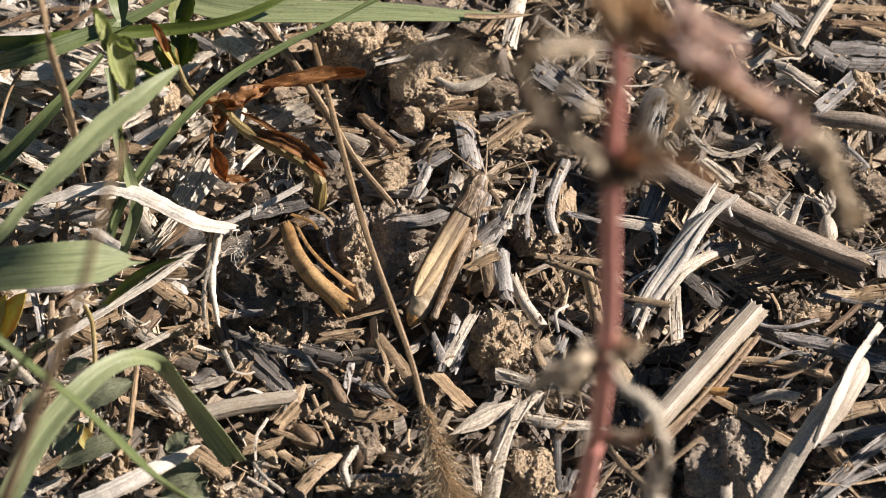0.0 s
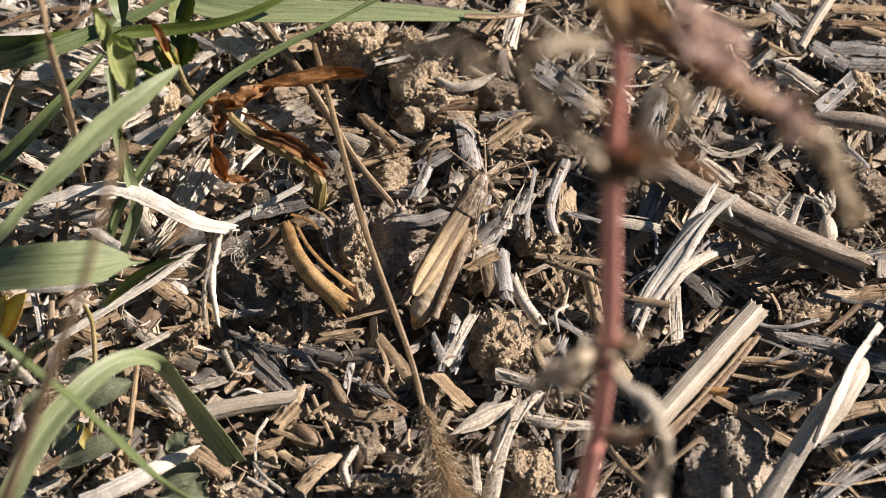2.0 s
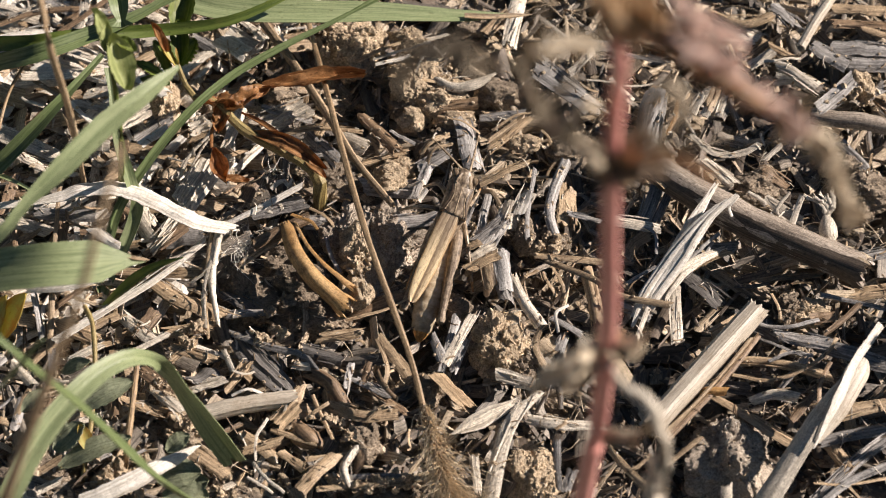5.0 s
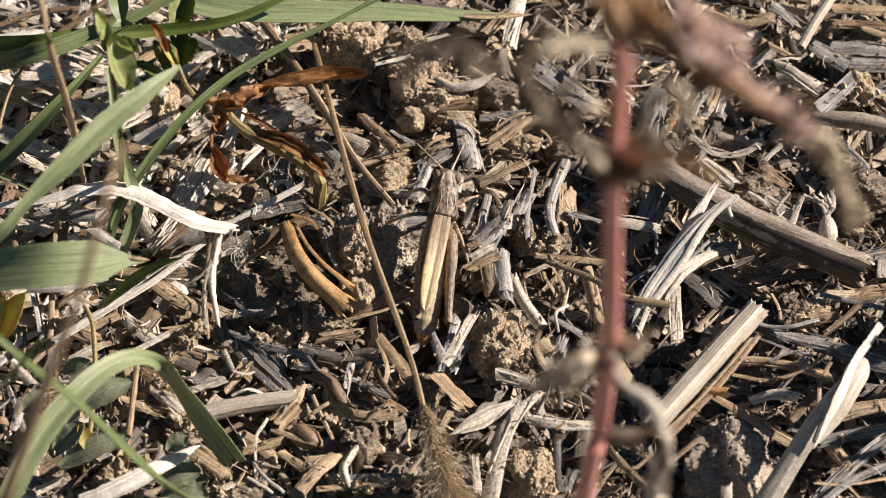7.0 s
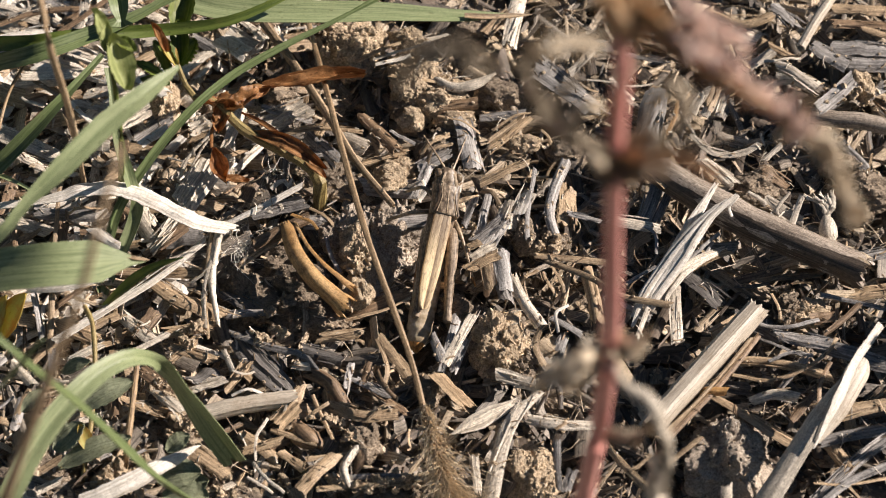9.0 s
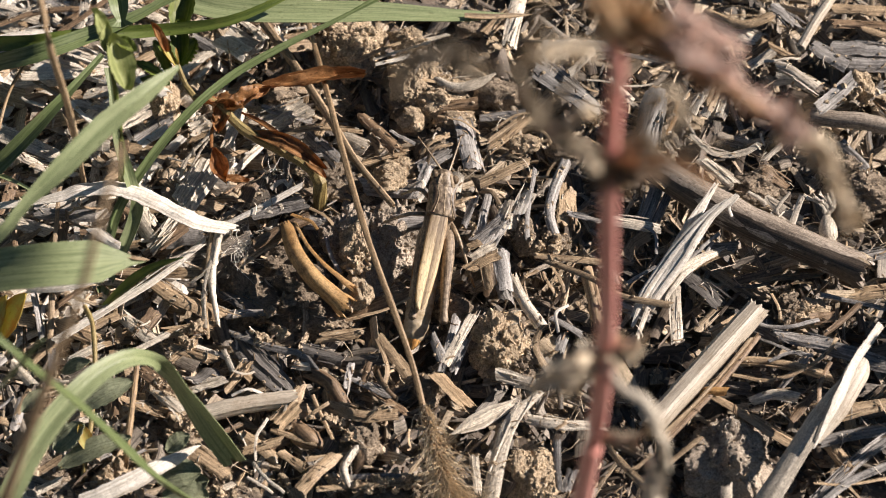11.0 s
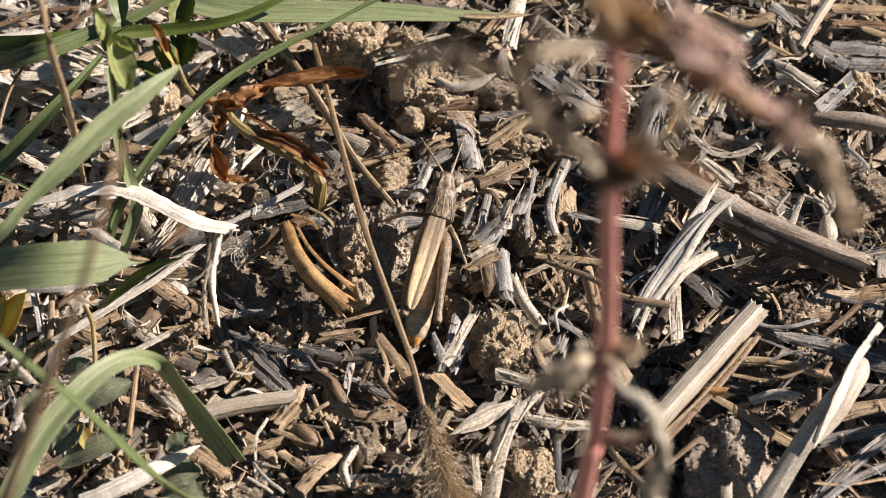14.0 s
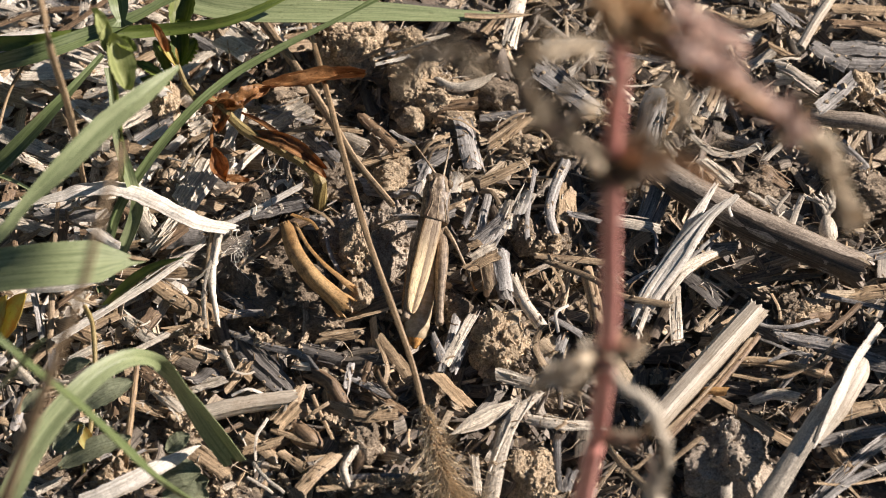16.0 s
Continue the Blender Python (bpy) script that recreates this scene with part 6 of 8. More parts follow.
crumbs_at((-27.9, -24.0, 2.4), 13, 2.2, "pale", 870)
crumbs_at((-30.2, -20.5, 2.4), 10, 1.8, "pale", 871)
crumbs_at((-33.1, -32.0, 2.2), 10, 2.4, "pale", 872)
crumbs_at((-36.8, -31.7, 2.2), 9, 2.0, "pale", 873)
crumbs_at((-23.7, -33.0, 2.2), 12, 2.6, "pale", 874)
crumbs_at((-19.6, -13.3, 2.6), 10, 1.6, "pale", 875)
crumbs_at((-10.1, -26.0, 2.4), 9, 1.4, "pale", 876)
crumbs_at((-4.8, -32.4, 2.2), 15, 3.0, "pale", 877)
crumbs_at((-11.8, -32.1, 2.2), 7, 1.6, "pale", 878)
crumbs_at((6.0, -15.4, 3.4), 21, 2.6, "pale", 879)
crumbs_at((9.1, -18.0, 2.6), 9, 1.6, "soil", 880)
crumbs_at((-9.1, -3.5, 4.0), 12, 1.8, "pale", 881)
crumbs_at((-12.1, 27.2, 3.0), 15, 2.4, "pale", 882)
crumbs_at((1.0, 22.0, 2.8), 10, 2.0, "pale", 883)
crumbs_at((46.4, 19.1, 4.0), 9, 1.4, "pale", 884)
crumbs_at((11.1, -1.9, 2.8), 15, 2.2, "pale", 885)
crumbs_at((38.3, -9.8, 2.6), 9, 1.8, "soil", 886)
crumbs_at((10.4, -32.5, 3.0), 12, 1.8, "pale", 887)
crumbs_at((-17.8, -9.5, 2.2), 15, 2.6, "soil", 888)
crumbs_at((-27.7, -13.2, 2.6), 9, 1.8, "pale", 889)


# ---- helpers for the weed and the small plants ----
def weed_strip(name, colour, w, pts, seed, **o):
    o = {"nseg": 16, "ncross": 6, "curl": 0.35, "wave": 0.12, "jag": 0.3, "twist": 1.2, "roll": 0.3, **o}
    return part(name, [strip_geo(pts, w, seed, **o)], MATS[colour], weed, at=pts[0])


def weed_spike(name, colour, w, pts, count, seed, label):
    """Many small withered bracts set round an axis."""
    g = np.random.RandomState(seed)
    axis_points = smooth_path(pts, 40)
    geos = []
    for i in range(count):
        k = g.randint(0, 41)
        a = g.normal(0, 1, 3)
        a /= np.linalg.norm(a)
        along = axis_points[min(40, k + 2)] - axis_points[max(0, k - 2)]
        along /= np.linalg.norm(along) + 1e-9
        c = axis_points[k] + a * w * g.uniform(0.02, 0.25)
        d = (a * 0.8 + along * 0.6) * w * g.uniform(0.2, 0.42)
        side = np.cross(a, along) * w * 0.05
        geos.append(strip_geo([c, c + d * 0.5 + side, c + d], w * g.uniform(0.14, 0.34), seed * 900 + i, curl=0.4, nseg=4, ncross=2, taper=(0.5, 0.1), jag=0, roll=g.uniform(0, 3)))
    return tagged(part(name, geos, MATS[colour], weed, label, at=pts[0]), kind="stuff")


def leaf_geo(base, tip, w, seed, cup=0.25, sag=0.1, roll=0.0, teeth=0.0, crumple=0.0):
    """A leaf with a midrib, a rounded outline, toothed edge and cupped or crumpled surface."""
    g = np.random.RandomState(seed)
    base, tip = np.array(base, float), np.array(tip, float)
    length = np.linalg.norm(tip - base)
    mid = (base + tip) / 2 + np.array([0, 0, sag * length])
    n, k = 30, 14
    c = smooth_path([base, mid, tip], n)
    t, s, no = frames_along(c, roll)
    f = np.linspace(0, 1, n + 1)
    half = w / 2 * np.power(np.sin(np.pi * np.clip(f * 0.96 + 0.03, 0, 1)), 0.75)
    a = np.linspace(-1, 1, k + 1)
    top = np.zeros((n + 1, k + 1, 3))
    shift = Vector(g.uniform(0, 50, 3))
    for i in range(n + 1):
        for j in range(k + 1):
            edge = 1 + teeth * (0.5 if i % 4 < 2 else -0.5) * abs(a[j]) ** 3
            q = Vector((f[i] * 4.2, a[j] * 1.5, 0)) + shift
            z = cup * w * abs(a[j]) ** 1.5 * 0.5 + crumple * w * (noise.noise(q) + 0.4 * noise.noise(q * 3.1)) + 0.01 * w * math.sin(i * 0.8) * abs(a[j])
            top[i, j] = c[i] + s[i] * (half[i] * a[j] * edge) + no[i] * z + t[i] * (crumple * w * 0.4 * noise.noise(q * 1.7))
    low = top - no[:, None] * 0.12
    m = (n + 1) * (k + 1)
    verts = np.vstack([top.reshape(-1, 3), low.reshape(-1, 3)])
    faces = []
    for i in range(n):
        for j in range(k):
            o = i * (k + 1) + j
            faces += [(o, o + k + 1, o + k + 2, o + 1), (m + o, m + o + 1, m + o + k + 2, m + o + k + 1)]
        o = i * (k + 1)
        faces += [(o, m + o, m + o + k + 1, o + k + 1), (o + k, o + 2 * k + 1, m + o + 2 * k + 1, m + o + k)]
    for j in range(k):
        o = n * (k + 1) + j
        faces += [(j, j + 1, m + j + 1, m + j), (o, m + o, m + o + 1, o + 1)]
    uv = np.stack(np.meshgrid(f * length, a * w, indexing="ij"), axis=-1).reshape(-1, 2) + g.uniform(0, 300, 2)
    return verts, faces, np.vstack([uv, uv])


def plant(label, at):
    ob = tagged(new("seedling"), label, "plant", "small plants")
    ob.location = Vector(at) * MM
    return ob


def plant_leaf(parent, colour, base, tip, w, seed, label="", **o):
    off = np.array(parent.location) / MM
    b, t = np.array(base) - off, np.array(tip) - off
    return part("leaf", [leaf_geo(b, t, w, seed, **o)], MATS[colour], parent, label, at=b)


def plant_stem(parent, colour, pts, r, seed):
    off = np.array(parent.location) / MM
    return part("stem", [tube_geo([np.array(p) - off for p in pts], r, seed, 16, 8, hollow=False)], MATS[colour], parent)


def seed_head(pts, w, seed):
    """A drooping grass ear with many fine bristles."""
    g = np.random.RandomState(seed)
    c = smooth_path(pts, 60)
    origin = np.array(pts[0], float)
    ob = tagged(new("bristle_grass"), "dry bent grass stem ending in a bristly tan ear", "grass")
    ob.location = Vector(pts[0]) * MM
    part("axis", [tube_geo(c[::6] - origin, [0.35, 0.2], seed, 16, 8, hollow=False)], MATS["reed"], ob)
    grains, hairs = [], []
    for i in range(110):
        k = g.randint(2, 60)
        t = c[min(60, k + 1)] - c[k - 1]
        t /= np.linalg.norm(t)
        a = g.normal(0, 1, 3)
        a -= t * (a @ t)
        a /= np.linalg.norm(a)
        o = c[k] - origin
        taper = 0.3 + 0.7 * min(1, k / 34)
        grains.append(strip_geo([o, o + (a * 0.5 + t * 0.7) * 0.16 * w * taper, o + (a * 0.55 + t) * 0.26 * w * taper], 0.38, seed * 700 + i, curl=0.6, nseg=3, ncross=2, taper=(0.5, 0.1), jag=0))
        for q in range(5):
            b = a + g.normal(0, 0.5, 3)
            d = (b * 0.75 + t * g.uniform(0.5, 1.1)) * w * g.uniform(0.3, 0.65) * taper
            bow = g.normal(0, 0.05, 3) * w
            hairs.append(tube_geo([o + a * 0.08 * w, o + d * 0.55 + bow, o + d + t * 0.1 * w - bow * 0.6], [0.055, 0.02], seed * 800 + i * 6 + q, 5, 3, hollow=False))
    part("spikelets", grains, MATS["tan"], ob)
    part("bristles", hairs, MATS["bristle"], ob, "fine straw-coloured bristles")
    return ob


# bristly grass ear at the end of the bent stem
ear = seed_head([(-2.2, -25.0, 6.5), (-1.2, -28.6, 6.0), (-0.2, -32.1, 5.0), (1.3, -37.3, 3.8)], 7.0, 51)
stem(ear, "reed", 0.70, [(-2.2, -25.0, 6.5), (-3.4, -20.1, 7.5), (-5.8, -13.0, 9.0), (-8.3, -5.4, 10.0), (-10.6, 3.8, 10.0), (-13.0, 14.9, 9.0), (-15.5, 28.2, 5.0), (-16.3, 35.9, -1.0)], 750, taper=(1, 0.9))

# plant with rust-brown curled leaves and small green top leaves
rusty = plant("drooping seedling with rust-brown curled dead leaves and green tip", (-14.0, 6.0, 0.0))
plant_stem(rusty, "stem_yellow", [(-14.0, 5.7, 0.3), (-14.0, 6.7, 4.1), (-15.3, 8.0, 5.2), (-18.1, 9.2, 6.3), (-21.6, 10.5, 7.4), (-23.6, 12.0, 8.0), (-24.7, 13.5, 8.5), (-26.3, 14.1, 9.1), (-27.7, 13.8, 9.6), (-29.1, 15.5, 10.2), (-30.2, 18.4, 10.7), (-31.0, 20.3, 11.3)], [0.85, 0.8, 0.7, 0.52, 0.36, 0.28], 61)
plant_leaf(rusty, "leaf_rust", (-24.5, 13.1, 8.5), (-19.6, 16.2, 8.5), 2.1, 62, crumple=0.34, cup=0.6, sag=0.1)
plant_leaf(rusty, "leaf_rust", (-20.4, 16.2, 8.5), (-8.9, 18.2, 8.5), 1.91, 63, crumple=0.34, cup=0.8, sag=0.05)
plant_leaf(rusty, "leaf_rust", (-27.6, 13.8, 9.1), (-22.6, 13.6, 8.5), 2.5, 64, crumple=0.34, cup=0.5, roll=0.6)
plant_leaf(rusty, "leaf_rust", (-24.6, 14.4, 8.5), (-25.4, 10.8, 7.4), 2.1, 65, crumple=0.34, cup=0.5)
plant_leaf(rusty, "leaf_rust", (-21.6, 10.8, 7.4), (-13.1, 6.5, 6.3), 1.79, 66, crumple=0.2, cup=0.6, sag=0.15, roll=-0.4)
plant_leaf(rusty, "leaf_rust", (-22.8, 13.2, 8.0), (-16.8, 8.7, 7.4), 0.64, 67, cup=0.5, sag=0.1)
plant_leaf(rusty, "leaf_rust", (-15.6, 8.1, 5.8), (-13.2, 6.1, 5.2), 1.02, 68, cup=0.5)
plant_leaf(rusty, "leaf_rust", (-26.0, 9.1, 6.9), (-24.4, 5.3, 5.2), 2.17, 69, crumple=0.2, cup=0.9, sag=-0.2)
plant_leaf(rusty, "leaf_rust", (-24.9, 5.8, 5.2), (-21.9, 5.8, 4.9), 1.02, 70, crumple=0.2, cup=0.7)
plant_stem(rusty, "leaf_rust", [(-24.8, 12.4, 8.0), (-26.0, 11.2, 7.7), (-26.1, 9.1, 6.9)], [0.26, 0.19], 71)
plant_leaf(rusty, "leaf_dark", (-29.7, 18.0, 11.0), (-29.9, 22.4, 13.0), 2.1, 72, cup=0.8, teeth=0.08, crumple=0.05)
plant_leaf(rusty, "leaf", (-29.6, 18.0, 10.4), (-28.0, 20.8, 11.6), 2.1, 73, cup=0.5, teeth=0.32, crumple=0.08)
plant_leaf(rusty, "leaf", (-30.0, 21.4, 11.8), (-29.0, 27.0, 13.4), 2.9, 74, cup=0.9, teeth=0.06, crumple=0.05)
plant_leaf(rusty, "leaf_rust", (-31.2, 17.7, 13.4), (-32.8, 18.8, 17.4), 1.2, 75, cup=0.7, crumple=0.15)
plant_leaf(rusty, "leaf_yellow", (-30.1, 17.2, 11.4), (-32.0, 20.5, 12.6), 1.8, 76, roll=-0.4, cup=0.3, crumple=0.05)
plant_leaf(rusty, "leaf", (-30.9, 16.2, 10.2), (-32.9, 21.2, 11.0), 1.8, 77, roll=-0.6, cup=0.3, teeth=0.15, crumple=0.12)
plant_leaf(rusty, "leaf", (-31.2, 15.9, 10.2), (-34.8, 18.3, 10.6), 1.3, 78, cup=0.5, teeth=0.15, crumple=0.12)
plant_leaf(rusty, "leaf", (-30.9, 15.8, 9.8), (-34.2, 16.6, 9.6), 1.3, 79, cup=0.5, teeth=0.1, crumple=0.12)

# small broad-leaved seedling among the grass
sprout = plant("green toothed seedling leaves among grass blades", (-36.7, 8.7, 0.0))
plant_stem(sprout, "leaf", [(-36.7, 8.7, 0.0), (-34.2, -5.6, 28.0), (-34.4, -4.1, 34.0), (-34.8, -2.7, 38.0)], [0.38, 0.32, 0.26], 96)
plant_leaf(sprout, "leaf_pale", (-35.2, -1.1, 38.0), (-36.6, 1.3, 42.0), 2.0, 81, cup=0.5, teeth=0.1, crumple=0.1, roll=-0.5)
plant_leaf(sprout, "leaf_pale", (-35.1, -0.3, 39.5), (-33.4, -4.1, 35.0), 3.3, 82, cup=0.6, teeth=0.05, crumple=0.06, roll=0.4)
plant_leaf(sprout, "leaf", (-34.3, -0.3, 38.6), (-32.2, -1.5, 38.2), 1.5, 83, cup=0.5, teeth=0.05, crumple=0.1)
plant_leaf(sprout, "leaf_pale", (-35.4, -1.8, 38.6), (-35.1, 0.2, 41.0), 1.3, 84, cup=0.5, crumple=0.08, roll=-0.4)

# grey-green hairy rosette at the foot of the grass
rosette = plant("grey-green hairy rosette of toothed leaves on the soil", (-40.2, -27.7, 0.0))
plant_leaf(rosette, "leaf_hairy", (-39.2, -26.1, 7.0), (-33.4, -23.1, 8.0), 2.93, 90, cup=0.2, teeth=0.07)
plant_leaf(rosette, "leaf_hairy", (-41.2, -31.6, 4.0), (-33.5, -29.0, 6.0), 2.68, 91, cup=0.3, teeth=0.07)
plant_leaf(rosette, "leaf_hairy", (-41.6, -30.1, 5.0), (-38.5, -27.9, 7.0), 2.81, 92, cup=0.3, teeth=0.08)
plant_leaf(rosette, "leaf_yellow", (-37.9, -30.1, 5.0), (-39.1, -27.9, 7.0), 1.66, 93, cup=0.3)
plant_leaf(rosette, "leaf_hairy", (-41.4, -20.6, 6.0), (-38.2, -20.5, 8.0), 1.91, 94, cup=0.2)
plant_leaf(rosette, "leaf_hairy", (-30.6, -33.1, 4.0), (-25.9, -32.7, 5.0), 3.83, 95, cup=0.2, teeth=0.08)
plant_leaf(rosette, "leaf_hairy", (-29.7, -29.5, 4.0), (-27.3, -28.0, 5.0), 2.17, 96, cup=0.3, teeth=0.08)
plant_leaf(rosette, "leaf_hairy", (-29.9, -35.2, 4.0), (-25.0, -35.5, 4.5), 3.19, 97, cup=0.3, teeth=0.08)
plant_leaf(rosette, "leaf_hairy", (-45.5, -25.1, 5.0), (-43.1, -22.8, 6.0), 1.66, 98, cup=0.3)
plant_leaf(rosette, "leaf_hairy", (-27.5, -33.9, 3.0), (-25.1, -33.1, 4.0), 2.55, 99, cup=0.3)
plant_stem(rosette, "stem_yellow", [(-40.1, -28.3, 1.0), (-40.5, -30.5, 3.0), (-41.2, -31.6, 4.0)], [0.32, 0.26], 100)

# yellowed leaf at the grass foot
yellow = plant("yellow and orange dying leaf beside the grass", (-48.8, -14.2, 3.0))
plant_leaf(yellow, "leaf_yellow", (-48.3, -16.2, 6.0), (-45.1, -14.3, 12.0), 3.06, 101, cup=0.2)
plant_leaf(yellow, "leaf_yellow", (-49.4, -15.8, 6.0), (-47.4, -13.9, 11.0), 2.30, 102, cup=0.2)

# whitish bulb-like bud and torn root fibres
bud_at = Vector((43.2, -1.4, 3.0))
bud = tagged(new("plant_bud"), "whitish dry bud with a frayed papery tip", "bud")
bud.location = bud_at * MM
part("bulb", [tube_geo([(0, -0.2, 0), (0, 0.8, 0.5), (-0.1, 2.0, 1.0), (-0.2, 2.9, 1.3)], [0.5, 1.12, 1.0, 0.45], 21, 14, 14, hollow=False)], MATS["white"], bud)
part("frayed_tip", [strip_geo([(-0.2, 2.5, 1.2), (-0.5 + 0.25 * k, 4.0 - 0.1 * abs(k - 2), 2.0), (-2.4 + 0.75 * k, 5.6 - 0.5 * (k % 2), 2.3)], 0.5, 900 + k, curl=0.2, jag=1.0, wave=0.12, ragged=0.2, nseg=14, thick=0.06) for k in range(5)], MATS["white"], bud)

# strip that the grasshopper's foot rolls over
rolling_strip = strip("straw_strip", "tan", 1.15, [(4.2, 6.2, 4.0), (7.0, 7.4, 4.5), (9.9, 8.9, 4.4)], 950, curl=0.2, jag=0.6, roll=0.0)


def root_tuft(x, y, z, count, size, seed):
    g = np.random.RandomState(seed)
    geos = []
    for k in range(count):
        way, reach = g.uniform(0, 6.28), g.gamma(3.0, 0.33) * size
        turn = way + g.normal(0, 0.7)
        o = g.normal(0, 0.15 * size, 3) * (1, 1, 0.3)
        mid = o + np.array([0.5 * reach * math.cos(way), 0.5 * reach * math.sin(way), g.uniform(0, 0.36) * size])
        end = o + np.array([reach * math.cos(turn), reach * math.sin(turn), g.uniform(-0.45, 0.15) * size])
        geos.append(tube_geo([o, mid, end], [0.035, 0.015], 960 + seed + k, 7, 4, hollow=False))
    ob = tagged(new("root_tuft", mesh_of("root_tuft", geos, MATS["bleached"])), "tuft of fine whitish dry rootlets", "rootlets", "root tufts")
    ob.location = Vector((x, y, z)) * MM
    return ob


root_tuft(-22.4, -2.0, 3.0, 60, 2.3, 96)
root_tuft(31.3, -26.1, 4.6, 16, 0.8, 97)
root_tuft(-19.5, 8.4, 3.2, 16, 1.5, 99)

# tall red-stemmed weed in front, with withered leaves and flower spikes
weed = tagged(new("weed"), "tall withered weed with a red stem and pink flower spikes", "weed")
weed.location = Vector((5.9, -80.0, -2.5)) * MM
part("stem", [tube_geo([(0, 0, 0), (6.0, 0.0, 79.6), (6.7, 0.0, 87.0), (7.2, 0.0, 97.5), (7.3, 0.0, 107.4), (7.1, 0.0, 116.1), (6.9, 0.0, 125.1), (6.8, 0.0, 132.3), (7.1, 1.0, 139.3), (6.5, 2.0, 142.3)], [1.0, 0.92, 0.79, 0.62], 31, 40, 14, hollow=False)], MATS["red"], weed, "smooth dull-red stem")
part("branch", [tube_geo([(6.9, 0.0, 129.1), (4.0, -2.0, 133.6), (1.5, -4.0, 139.4), (0.2, -6.0, 145.7), (-0.7, -8.0, 150.9)], [0.43, 0.26], 33, 14, 8, hollow=False)], MATS["withered_dark"], weed)
part("branch", [tube_geo([(6.8, 0.0, 128.7), (9.5, -2.0, 131.8), (11.4, -4.0, 134.2), (13.9, -6.0, 134.4)], [0.55, 0.36], 34, 14, 8, hollow=False)], MATS["bract_orange"], weed)
part("branch", [tube_geo([(6.7, 2.0, 142.7), (9.1, 0.0, 143.5), (11.5, -2.0, 143.5), (13.4, -4.0, 144.4), (16.1, -6.0, 144.4), (19.2, -6.0, 140.7)], [0.37, 0.24], 35, 14, 8, hollow=False)], MATS["bract_orange"], weed)
weed_spike("flower_spike", "bract_orange", 2.27, [(9.1, 0.0, 143.6), (11.5, -2.0, 143.5), (13.6, -4.0, 143.4), (16.3, -5.0, 142.4)], 90, 36, "orange-brown withered lower side of the flower spike")
weed_spike("flower_spike", "pink", 3.48, [(10.6, 0.0, 145.2), (12.6, -2.0, 144.8), (14.6, -4.0, 144.7), (16.8, -5.0, 143.4), (18.9, -6.0, 142.0), (20.3, -6.0, 139.6)], 84, 37, "dusty pink withered flower spike")
weed_spike("flower_spike", "pink", 2.44, [(10.3, 0.0, 147.5), (12.7, -0.0, 145.5), (15.7, 0.0, 142.6)], 80, 38, "dusty pink withered flower spike")
weed_spike("seed_head", "withered", 2.32, [(19.2, -6.0, 141.3), (21.5, -6.0, 137.9), (22.9, -6.0, 134.8), (24.4, -6.0, 129.4)], 150, 39, "dry tan seed tips of the spike")
weed_spike("flower_head", "rust", 3.71, [(5.3, 2.0, 146.6), (6.5, 2.0, 144.0), (7.6, 2.0, 142.0), (8.3, 2.0, 144.0)], 190, 40, "brownish orange withered flower cluster")
weed_spike("flower_head", "rust", 2.46, [(7.9, 2.0, 144.0), (9.7, 1.0, 143.6), (11.3, -1.0, 143.5)], 120, 41, "brownish orange withered flower cluster")
weed_spike("leaf_whorl", "node_brown", 4.44, [(5.9, 0.0, 128.4), (7.0, 0.0, 128.4), (8.4, 0.0, 128.7)], 140, 42, "dark withered leaves round the node")
weed_spike("leaf_whorl", "rust", 2.23, [(6.4, -0.0, 127.3), (7.2, 0.0, 126.4), (7.9, 0.0, 126.9)], 50, 43, "dark withered leaves round the node")
weed_spike("leaf_whorl", "withered", 3.01, [(6.7, 0.0, 103.2), (7.6, 0.0, 103.3), (9.0, 0.0, 103.2)], 64, 44, "dry tan leaves round the lower node")
weed_spike("seed_head", "withered_dark", 1.50, [(5.8, -1.0, 131.1), (3.6, -2.0, 134.6), (1.7, -4.0, 140.4)], 80, 45, "brown withered bracts along the branch")
weed_spike("seed_head", "withered_dark", 1.25, [(8.7, -2.0, 131.4), (11.5, -3.0, 133.9), (15.0, -4.0, 137.0)], 60, 46, "brown withered bracts along the branch")
weed_strip("leaf", "withered_dark", 1.36, [(-9.3, -4.0, 143.1), (-8.3, -4.0, 146.7), (-6.2, -4.0, 148.0), (-3.6, -4.0, 146.4), (-0.6, -4.0, 143.4)], 47, taper=(0.3,0.4))
weed_strip("leaf", "withered", 0.96, [(-0.1, -6.0, 147.7), (1.1, -6.0, 149.7), (3.2, -4.0, 148.0), (5.3, -2.0, 144.8)], 48, taper=(0.4,0.4))
weed_strip("leaf", "withered_dark", 1.02, [(-0.7, -6.0, 147.3), (0.1, -6.0, 150.9), (0.8, -6.0, 154.1), (0.9, -6.0, 157.2)], 49, taper=(0.5,0.3))
weed_strip("leaf", "withered_dark", 1.14, [(1.9, -4.0, 140.7), (3.3, -3.0, 141.8), (5.0, -2.0, 141.8)], 50, taper=(0.5,0.3))
weed_strip("leaf", "withered", 1.08, [(3.0, -3.0, 137.7), (4.3, -2.0, 137.7), (5.7, -1.0, 134.7)], 51, taper=(0.5,0.4))
weed_strip("leaf", "withered_dark", 0.99, [(7.8, 0.0, 129.8), (9.6, -2.0, 139.8), (11.0, -2.0, 140.5), (11.9, -3.0, 138.4), (11.7, -3.0, 134.6)], 52, taper=(0.6,0.4))
weed_strip("leaf", "withered", 1.27, [(4.0, -2.0, 132.9), (5.2, -2.0, 130.0), (6.5, -1.0, 128.3)], 53, taper=(0.4,0.6))
weed_strip("leaf", "withered", 1.06, [(18.1, -6.0, 139.0), (19.6, -6.0, 141.3), (20.1, -6.0, 145.0)], 54, taper=(0.8,0.2))
